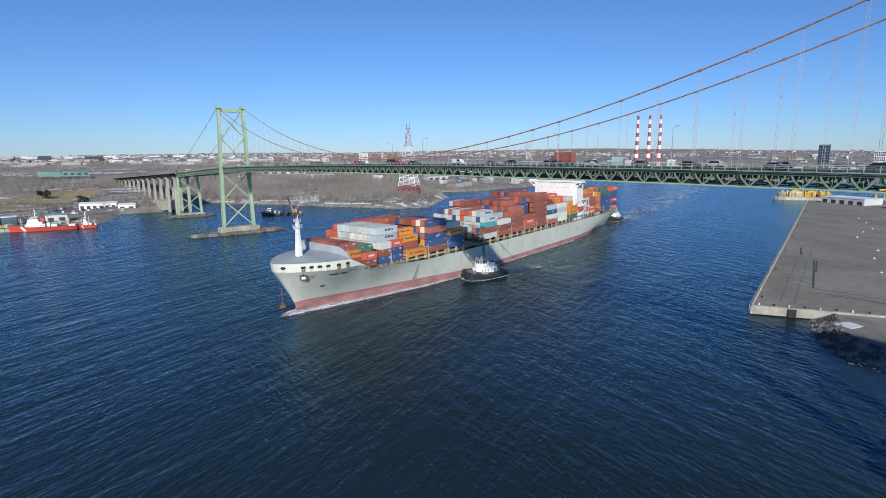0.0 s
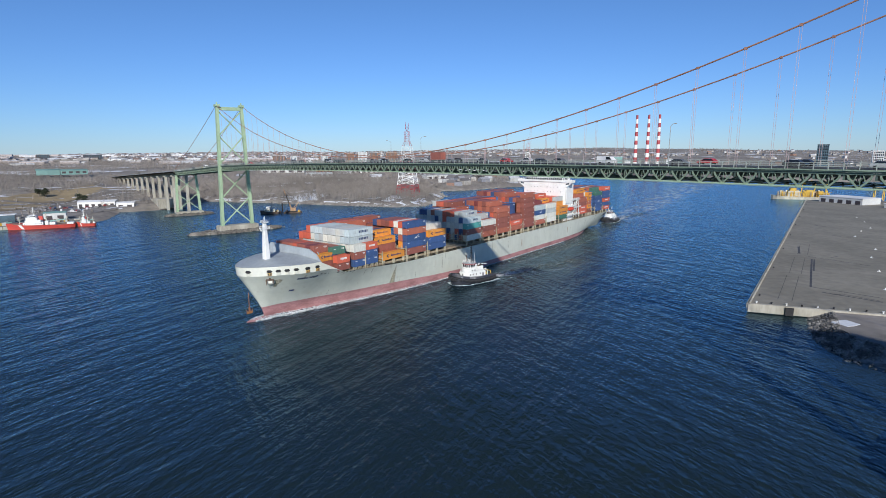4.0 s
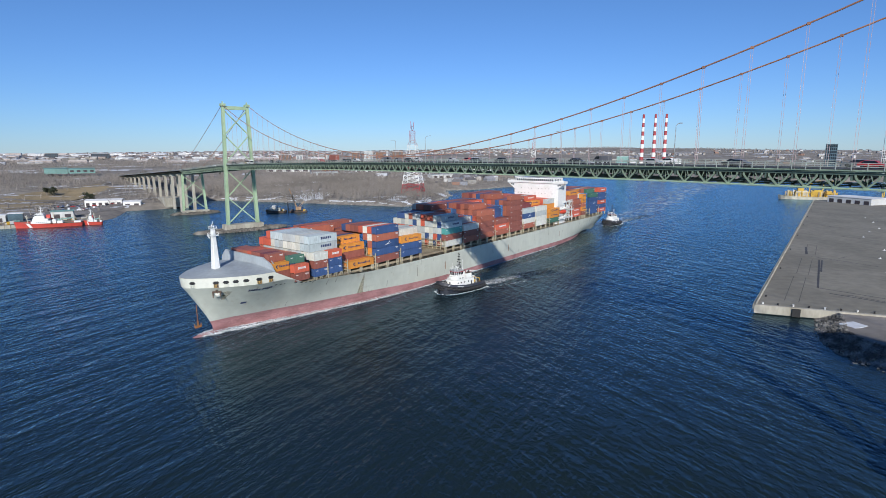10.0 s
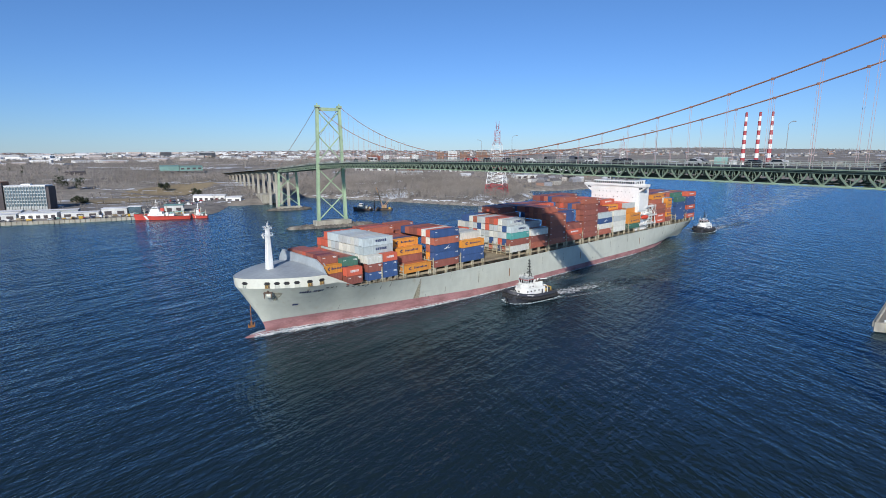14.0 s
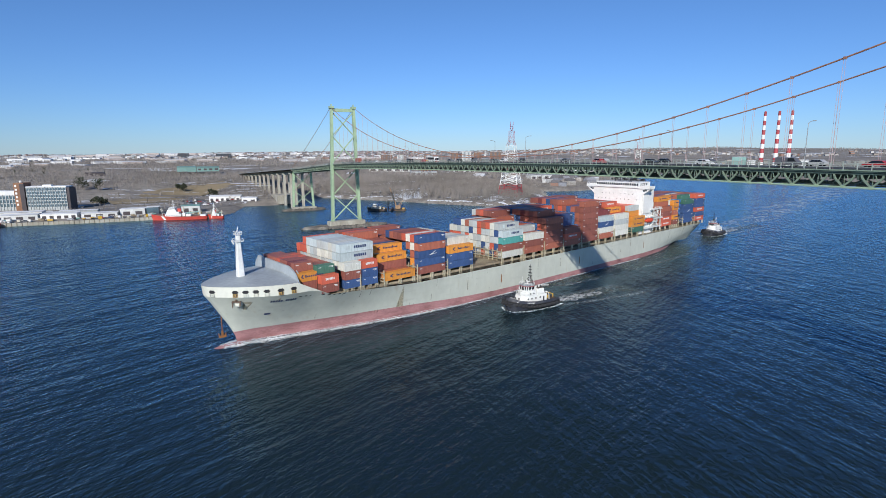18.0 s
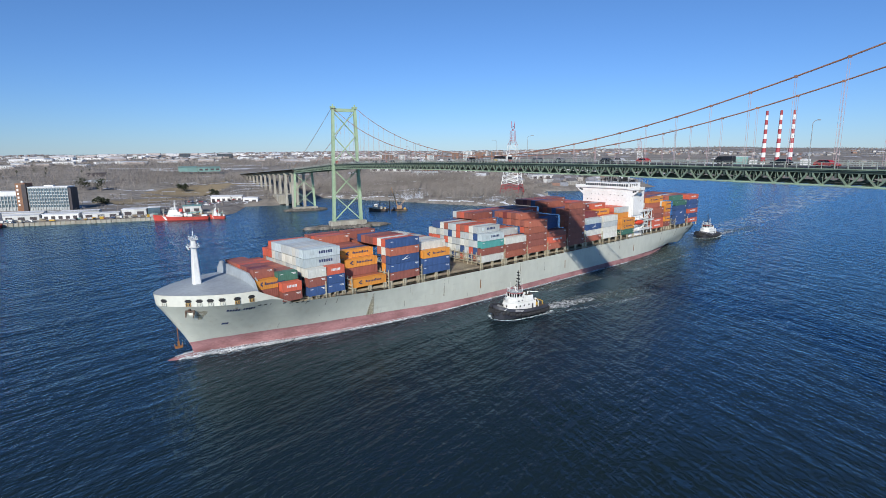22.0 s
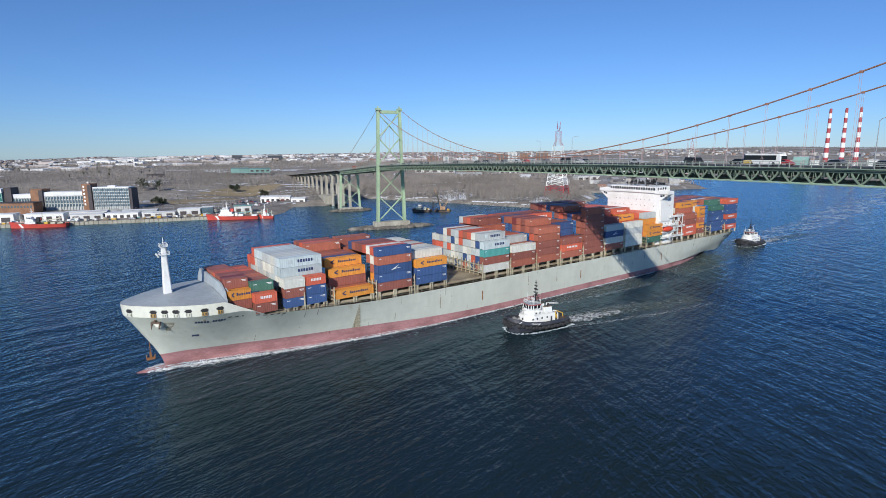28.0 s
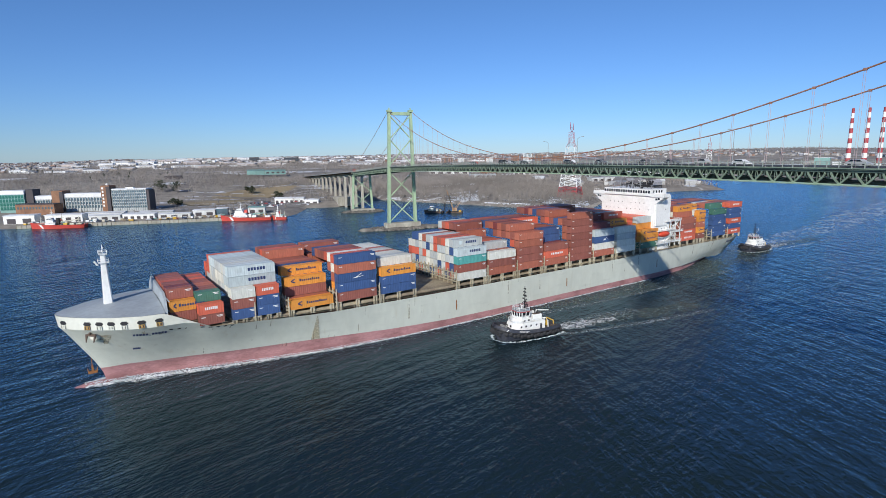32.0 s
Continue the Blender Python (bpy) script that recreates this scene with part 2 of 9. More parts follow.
M = {
    "water": water_material(),
    "ground": ground_material(),
    "bridge": material("pale_green_paint", (0.36, 0.48, 0.31), 0.6, 0.12, 0.4, rgb2=(0.3, 0.41, 0.265), bump=0.1),
    # weathered green whose dark tone also carries the shade below the road
    "bridge_dark": material("weathered_shaded_green", (0.085, 0.125, 0.1), 0.6, 0.2, 0.5, rgb2=(0.055, 0.08, 0.065), bump=0.1),
    "bridge_mid": material("mid_green_paint", (0.23, 0.3, 0.22), 0.6, 0.2, 0.6, rgb2=(0.16, 0.215, 0.16), bump=0.1),
    "cable": material("rusty_orange_cable", (0.4, 0.2, 0.13), 0.6, 0.15, 0.5, rgb2=(0.3, 0.15, 0.1)),
    "hanger": material("hanger_rope", (0.56, 0.42, 0.42), 0.6, 0.1, 0.5, rgb2=(0.44, 0.31, 0.31)),
    "rail_green": material("grey_green_rail", (0.34, 0.38, 0.34), 0.6, 0.15, 0.5, rgb2=(0.26, 0.29, 0.26)),
    "asphalt": material("asphalt", (0.06, 0.06, 0.062), 0.9, 0.15, 0.3, rgb2=(0.045, 0.045, 0.046)),
    "concrete": material("concrete", (0.42, 0.4, 0.34), 0.85, 0.14, 0.4, rgb2=(0.3, 0.28, 0.23), streak=0.3),
    "steel": material("grey_steel", (0.35, 0.36, 0.36), 0.5, 0.15, 0.6, rgb2=(0.25, 0.25, 0.25), metal=0.3),
    "rock": material("riprap_rock", (0.2, 0.185, 0.16), 0.95, 0.3, 0.6, rgb2=(0.11, 0.1, 0.09), bump=0.5, each=0.3),
    "hull": hull_material(),
    "hull_white": material("white_hull_paint", (0.66, 0.66, 0.58), 0.5, 0.06, 0.3, rgb2=(0.58, 0.58, 0.5), bump=0.04),
    "boot": material("faded_red_antifouling", (0.4, 0.2, 0.2), 0.7, 0.16, 0.5, rgb2=(0.25, 0.115, 0.115), mix=0.56, streak=2.6),
    "deck_grey": material("deck_grey_paint", (0.36, 0.4, 0.42), 0.6, 0.08, 0.4, rgb2=(0.3, 0.33, 0.35)),
    "deck_tan": material("deck_buff_paint", (0.33, 0.28, 0.19), 0.7, 0.2, 0.6, rgb2=(0.2, 0.16, 0.11)),
    "white": material("white_paint", (0.8, 0.8, 0.78), 0.45, 0.06, 0.5, rgb2=(0.72, 0.72, 0.69), bump=0.04),
    "black": material("black_rubber", (0.018, 0.018, 0.02), 0.7, 0.25, 0.8, bump=0.2),
    "glass": material("dark_glass", (0.015, 0.02, 0.026), 0.08, 0.05, 0.5, bump=0),
    "red": material("bright_red_paint", (0.6, 0.07, 0.03), 0.45, 0.1, 0.4, rgb2=(0.5, 0.05, 0.025), bump=0.04),
    "rust": material("rust_stain", (0.3, 0.13, 0.04), 0.9, 0.3, 0.8, rgb2=(0.2, 0.08, 0.03)),
    "stain": lace_material("rust_wash", (0.42, 0.32, 0.16), 0.4, 0.5, 0.42),
    "cream": material("cream_deck_steel", (0.5, 0.45, 0.33), 0.7, 0.15, 0.6, rgb2=(0.38, 0.33, 0.23)),
    "wash": material("aerated_wash", (0.12, 0.2, 0.2), 0.35, 0.3, 0.6, rgb2=(0.06, 0.11, 0.12), bump=0.5),
    "foam_lace": lace_material("foam_lace", (0.72, 0.75, 0.77), 0.45, 1.6),
    "foam_thin": lace_material("foam_thin", (0.6, 0.65, 0.66), 0.52, 1.5, 0.8),
    "wash_lace": lace_material("wash_lace", (0.19, 0.23, 0.19), 0.43, 0.5, 0.42),
    "streak_lace": lace_material("streak_lace", (0.55, 0.7, 0.9), 0.45, 0.12, 0.42),
    "foam": material("white_foam", (0.75, 0.78, 0.8), 0.8, 0.2, 0.8, rgb2=(0.45, 0.52, 0.56), bump=0.4),
    "fairlead": material("stained_yellow_steel", (0.5, 0.38, 0.12), 0.8, 0.3, 0.8, rgb2=(0.3, 0.18, 0.06)),
    "dark_door": material("dark_door_paint", (0.05, 0.05, 0.06), 0.5, 0.1, 0.5, bump=0),
    "mark_dark": material("dark_blue_lettering", (0.03, 0.05, 0.14), 0.6, 0.05, 0.5, bump=0),
    "mark_white": material("white_lettering", (0.8, 0.8, 0.78), 0.6, 0.05, 0.5, bump=0),
    "yellow": material("yellow_paint", (0.62, 0.4, 0.05), 0.5, 0.12, 0.5, rgb2=(0.5, 0.3, 0.04)),
}


# ---------------------------------------------------------------- mesh helpers
def bm_box(bm, x0, x1, y0, y1, z0, z1, m=None):
    vs = [bm.verts.new((x, y, z)) for z in (z0, z1) for x, y in ((x0, y0), (x1, y0), (x1, y1), (x0, y1))]
    for f in ((3, 2, 1, 0), (4, 5, 6, 7), (0, 1, 5, 4), (1, 2, 6, 5), (2, 3, 7, 6), (3, 0, 4, 7)):
        bm.faces.new([vs[i] for i in f])
    if m is not None:
        for v in vs:
            v.co = m @ v.co
    return vs


def bm_bar(bm, a, b, w, h=None, up=(0, 0, 1), r2=1.0, sides=4):
    """A bar from a to b; square (w by h), or round with more sides; r2 tapers it."""
    a, b = Vector(a), Vector(b)
    d = (b - a).normalized()
    u = Vector(up)
    if abs(d.dot(u)) > 0.98:
        u = Vector((1, 0, 0))
    s = d.cross(u).normalized()
    u = s.cross(d).normalized()
    h = h or w
    rings = []
    for p, k in ((a, 1.0), (b, r2)):
        if sides == 4:
            offs = [(-w / 2, -h / 2), (w / 2, -h / 2), (w / 2, h / 2), (-w / 2, h / 2)]
        else:
            offs = [(w / 2 * math.cos(2 * math.pi * i / sides), h / 2 * math.sin(2 * math.pi * i / sides)) for i in range(sides)]
        rings.append([bm.verts.new(p + s * x * k + u * y * k) for x, y in offs])
    n = len(rings[0])
    for i in range(n):
        bm.faces.new([rings[0][i], rings[0][(i + 1) % n], rings[1][(i + 1) % n], rings[1][i]])
    bm.faces.new(rings[0][::-1])
    bm.faces.new(rings[1])


def bm_tube(bm, pts, w, sides=6, h=None):
    """One continuous bar swept along a line; square with four sides."""
    pts = [Vector(p) for p in pts]
    h = h or w
    rings = []
    for i, p in enumerate(pts):
        d = (pts[min(i + 1, len(pts) - 1)] - pts[max(i - 1, 0)]).normalized()
        u = Vector((0, 0, 1)) if abs(d.z) < 0.95 else Vector((1, 0, 0))
        s = d.cross(u).normalized()
        u = s.cross(d)
        if sides == 4:
            offs = [(-w / 2, -h / 2), (w / 2, -h / 2), (w / 2, h / 2), (-w / 2, h / 2)]
        else:
            offs = [(w / 2 * math.cos(2 * math.pi * k / sides), h / 2 * math.sin(2 * math.pi * k / sides)) for k in range(sides)]
        rings.append([bm.verts.new(p + s * a + u * b) for a, b in offs])
    for p, q in zip(rings, rings[1:]):
        for k in range(sides):
            bm.faces.new([p[k], p[(k + 1) % sides], q[(k + 1) % sides], q[k]])
    bm.faces.new(rings[0][::-1])
    bm.faces.new(rings[-1])


def bm_lathe(bm, prof, sides=12, origin=(0, 0, 0)):
    o = Vector(origin)
    rings = [[bm.verts.new(o + Vector((r * math.cos(2 * math.pi * i / sides), r * math.sin(2 * math.pi * i / sides), z))) for i in range(sides)] for r, z in prof]
    for p, q in zip(rings, rings[1:]):
        for i in range(sides):
            bm.faces.new([p[i], p[(i + 1) % sides], q[(i + 1) % sides], q[i]])
    bm.faces.new(rings[0][::-1])
    bm.faces.new(rings[-1])


def bm_prism(bm, poly, z0, z1):
    lo = [bm.verts.new((x, y, z0)) for x, y in poly]
    hi = [bm.verts.new((x, y, z1)) for x, y in poly]
    n = len(poly)
    bm.faces.new(lo[::-1])
    bm.faces.new(hi)
    for i in range(n):
        bm.faces.new([lo[i], lo[(i + 1) % n], hi[(i + 1) % n], hi[i]])


def bm_loft(bm, sections, cap=True):
    rings = [[bm.verts.new(p) for p in s] for s in sections]
    n = len(rings[0])
    for a, b in zip(rings, rings[1:]):
        for i in range(n - 1):
            bm.faces.new([a[i], a[i + 1], b[i + 1], b[i]])
    if cap:
        bm.faces.new(rings[0])
        bm.faces.new(rings[-1][::-1])


def finish(name, bm, mat, smooth=False, normals=True):
    if normals:
        bmesh.ops.recalc_face_normals(bm, faces=bm.faces)
    me = bpy.data.meshes.new(name)
    bm.to_mesh(me)
    bm.free()
    for mm in (mat if isinstance(mat, (list, tuple)) else [mat]):
        me.materials.append(mm)
    if smooth:
        for p in me.polygons:
            p.use_smooth = True
    return me


def part(name, bm, mat, parent, label="", smooth=False):
    """Links a bmesh (or a finished mesh) as one part under a thing or under a part."""
    me = bm if isinstance(bm, bpy.types.Mesh) else finish(name, bm, mat, smooth)
    ob = new(name, me)
    ob.parent = parent
    return tagged(ob, label) if label else ob


def box_part(name, dims, mat, parent, label="", bevel=0.0):
    bm = bmesh.new()
    bm_box(bm, *dims)
    if bevel:
        bmesh.ops.bevel(bm, geom=bm.edges[:], offset=bevel, segments=1, affect="EDGES")
    return part(name, bm, mat, parent, label)


def thing(name, label, category, group="", kind="", m=None):
    ob = new(name)
    ob.empty_display_size = 1
    if m is not None:
        ob.matrix_basis = m
    return tagged(ob, label, category, group, kind)


# ---------------------------------------------------------------- land and water
EAST = [(-4400, -4400), (-150, -4400), (-150, -420), (-146, -287), (-141, -250), (-131, -181), (-128, -140), (-126, -85),
        (-150, -66), (-210, -48), (-206, -16), (-215, 10), (-253, 34), (-280, 50), (-216, 94), (-160, 130), (-114, 157),
        (-68, 186), (-58, 214), (-83, 245), (-139, 309), (-180, 332), (-216, 357), (-199, 408), (-208, 476), (-196, 569),
        (-265, 617), (-520, 780), (-520, 860), (-400, 860), (-250, 885), (-100, 905), (100, 1000), (400, 1400), (900, 2500), (900, 4400), (-4400, 4400)]
WEST = [(338, 84), (356, 92), (366, 60), (384, 52), (440, 46), (560, -40), (900, -400), (4400, -900), (4400, 4400), (2600, 4400),
        (1300, 2400), (800, 1300), (420, 800), (260, 620), (203, 556)]


def signed_distance(px, py, poly):
    """Positive inside."""
    best = np.full(px.shape, 1e12)
    inside = np.zeros(px.shape, bool)
    for (x0, y0), (x1, y1) in zip(poly, poly[1:] + poly[:1]):
        dx, dy = x1 - x0, y1 - y0
        s = np.clip(((px - x0) * dx + (py - y0) * dy) / (dx * dx + dy * dy), 0, 1)
        best = np.minimum(best, (px - x0 - s * dx) ** 2 + (py - y0 - s * dy) ** 2)
        cross = ((y0 > py) != (y1 > py))
        inside ^= cross & (px < dx * (py - y0) / (dy if dy else 1e-9) + x0)
    return np.where(inside, 1, -1) * np.sqrt(best)


def waves(px, py, scale, seed):
    """Smooth noise made of a few crossing sines."""
    rng = np.random.RandomState(seed)
    out = np.zeros(px.shape)
    for k in range(7):
        a, ph, f = rng.uniform(0, 6.283), rng.uniform(0, 6.283), rng.uniform(0.6, 1.9) / scale
        out += np.sin((px * math.cos(a) + py * math.sin(a)) * f + ph)
    return out / 7


def ground_height(px, py):
    e, w = signed_distance(px, py, EAST), signed_distance(px, py, WEST)
    quay = np.clip((-40 - py) / 40, 0, 1) * np.clip((px + 520) / 150, 0, 1)
    bank = np.clip(e / 10, 0, 1)
    he = bank * (2.5 + (1 - quay) * 9 * (1 - np.exp(-np.maximum(e, 0) / 60)))
    he = he + (1 - quay * 0.9) * 22 * (1 - np.exp(-np.maximum(e - 60, 0) / 700))
    he = he + 24 * (1 - np.exp(-np.maximum(e - 250, 0) / 1500)) + np.clip((e - 200) / 800, 0, 1) * 6 * waves(px, py, 160, 3)
    he = he + np.clip((e - 900) / 1200, 0, 1) * 7 * waves(px, py, 520, 5)
    turn = np.degrees(np.arctan2(-130 - py, 414 - px))
    far = np.clip((e - 350) / 1100, 0, 1)
    he = he * (1 - far + far * np.interp(turn, [-75, -62, -54, -46, -38, -22, 0, 9, 17, 30], [1.05, 1.22, 1.42, 1.24, 1.12, 1.02, 0.98, 0.9, 0.6, 0.5]))
    hw = np.clip(w / 6, 0, 1) * 2.6 + 40 * (1 - np.exp(-np.maximum(w - 420, 0) / 1500)) + np.clip((w - 500) / 900, 0, 1) * 14 * waves(px, py, 400, 8)
    return np.where(e > 0, he, np.where(w > 0, hw, -0.6 + np.maximum(np.maximum(e, w), -40) * 0.2))


def build_ground():
    def axis(lo, hi, step, end_lo, end_hi):
        mid = list(np.arange(lo, hi + 0.1, step))
        a, b, s = [], [], step
        x = lo
        while x > end_lo:
            s *= 1.16
            x -= s
            a.append(max(x, end_lo))
        x, s = hi, step
        while x < end_hi:
            s *= 1.16
            x += s
            b.append(min(x, end_hi))
        return np.array(a[::-1] + mid + b)
    xs, ys = axis(-420, 470, 6, -4400, 4400), axis(-420, 940, 6, -4400, 4400)
    gx, gy = np.meshgrid(xs, ys)
    gz = ground_height(gx, gy)
    verts = np.stack([gx, gy, gz], -1).reshape(-1, 3)
    nx, ny = len(xs), len(ys)
    i = (np.arange(ny - 1)[:, None] * nx + np.arange(nx - 1)[None, :]).ravel()
    faces = np.stack([i, i + 1, i + 1 + nx, i + nx], 1)
    me = bpy.data.meshes.new("ground")
    me.from_pydata(verts.tolist(), [], faces.tolist())
    for p in me.polygons:
        p.use_smooth = True
    me.materials.append(M["ground"])
    tagged(new("ground", me), "brown early-spring ground with snow patches", "ground", kind="structure")
    bm = bmesh.new()
    v = [bm.verts.new(p) for p in ((-4400, -4400, 0), (4400, -4400, 0), (4400, 4400, 0), (-4400, 4400, 0))]
    bm.faces.new(v)
    tagged(new("water", finish("water", bm, M["water"])), "dark blue rippled harbour water", "water", kind="structure")


build_ground()


def ground_at(x, y):
    return float(ground_height(np.array([float(x)]), np.array([float(y)]))[0])


# ---------------------------------------------------------------- suspension bridge
SPAN, SIDE, HALF = 401.0, 146.0, 9.1
PANEL = SPAN / 82
TOP_Z, SAG_Z = 92.2, 56.4


def deck_z(x):
    """Road level along the bridge: a flat arch over the main span, then a falling approach."""
    if x < 0:
        return 49.3 + x * 0.055 if x > -SIDE else 49.3 - SIDE * 0.055 + (x + SIDE) * 0.0465
    if x > SPAN:
        return deck_z(SPAN - x) + 6
    k = x / SPAN
    return 49.3 + 13.2 * k - 7 * k * k


def cable_z(x):
    if x < 0:
        k = -x / SIDE
        return TOP_Z + (deck_z(-SIDE) + 1 - TOP_Z) * k - 6 * k * (1 - k)
    if x > SPAN:
        k = (x - SPAN) / SIDE
        return TOP_Z + (deck_z(SPAN + SIDE) + 1 - TOP_Z) * k - 6 * k * (1 - k)
    return SAG_Z + (TOP_Z - SAG_Z) * ((x - SPAN / 2) / (SPAN / 2)) ** 2


def build_tower(parent, x):
    mat, base = M["bridge"], 5.2
    spread = lambda z: HALF - 0.5 + 2.4 * (TOP_Z - z) / (TOP_Z - base)
    for s in (-1, 1):
        bm = bmesh.new()
        zs = [base, 28, deck_z(0) - 5, TOP_Z - 1]
        for a, b in zip(zs, zs[1:]):
            wa, wb = 3.6 - 1.0 * a / TOP_Z, 3.6 - 1.0 * b / TOP_Z
            va = bm_box(bm, -wa / 2, wa / 2, -1.0, 1.0, 0, 1)
            for i, v in enumerate(va):
                z, w = (a, wa) if i < 4 else (b, wb)
                v.co = Vector((x + math.copysign(w / 2, v.co.x), s * spread(z) + v.co.y, z))
        leg = part("tower_leg", bm, mat, parent)
        bm = bmesh.new()
        bm_box(bm, x - 2.2, x + 2.2, s * spread(TOP_Z) - 1.6, s * spread(TOP_Z) + 1.6, TOP_Z - 1, TOP_Z + 0.6)
        bm_bar(bm, (x, s * spread(TOP_Z), TOP_Z + 0.6), (x, s * spread(TOP_Z), TOP_Z + 2.2), 0.8, 0.8)
        part("cable_saddle", bm, mat, leg)
    for z, h in ((TOP_Z - 2.2, 2.4), (deck_z(0) - 3.0, 1.4)):
        bm = bmesh.new()
        bm_box(bm, x - 1.1, x + 1.1, -spread(z) + 1.1, spread(z) - 1.1, z - h / 2, z + h / 2)
        part("cross_beam", bm, mat, parent)
    for z0, z1 in ((TOP_Z - 4, TOP_Z - 21), (TOP_Z - 22, deck_z(0) + 2), (deck_z(0) - 4.5, 26), (25, base + 1)):
        for s in (-1, 1):
            bm = bmesh.new()
            bm_bar(bm, (x + 0.3 * s, s * (spread(z0) - 0.8), z0), (x + 0.3 * s, -s * (spread(z1) - 0.8), z1), 0.75, 0.75)
            part("tower_brace", bm, mat, parent)


TRUSS_H = 2.85


def truss_meshes():
    """The pieces of one panel of stiffening truss, round its bottom node."""
    p, h = PANEL, TRUSS_H
    out = {}
    for name, bars in (("diagonal", [((0, 0, -h), (p * 0.27, 0, -h * 0.52), 0.32), ((p * 0.27, 0, -h * 0.52), (p * 0.36, 0, -h * 0.3), 0.32), ((p * 0.36, 0, -h * 0.3), (p * 0.37, 0, -0.3), 0.32)]),
                       ("strut", [((p * 0.2, 0, -h * 0.64), (p * 0.1, 0, -0.4), 0.15)]), ("post", [((0, 0.3, -h), (0, 0.3, -0.3), 0.11)])):
        bm = bmesh.new()
        for a, b, w in bars:
            bm_bar(bm, a, b, w, w)
        out[name] = finish(name, bm, M["bridge_mid"])
    bm = bmesh.new()
    bm_box(bm, -0.42, 0.42, -0.2, 0.2, -h - 0.16, -h + 0.3)
    bmesh.ops.bevel(bm, geom=[e for e in bm.edges if abs(e.verts[0].co.y - e.verts[1].co.y) > 0.1], offset=0.15, segments=1, affect="EDGES")
    out["gusset"] = finish("gusset", bm, M["bridge"])
    return out


def truss_rest(places):
    """The panels that the camera never passes near, joined."""
    p, h = PANEL, TRUSS_H
    bm = bmesh.new()
    for x, y, z in places:
        for s in (-1, 1):
            bm_bar(bm, (x, y, z - h), (x + s * p * 0.28, y, z - h * 0.5), 0.28, 0.28)
            bm_bar(bm, (x + s * p * 0.28, y, z - h * 0.5), (x + s * p * 0.37, y, z - 0.35), 0.28, 0.28)
        bm_bar(bm, (x, y, z - h), (x, y, z - 0.3), 0.16, 0.16)
        bm_box(bm, x - 0.6, x + 0.6, y - 0.24, y + 0.24, z - h - 0.3, z - h + 0.4)
    return finish("truss_rest", bm, M["bridge_mid"])


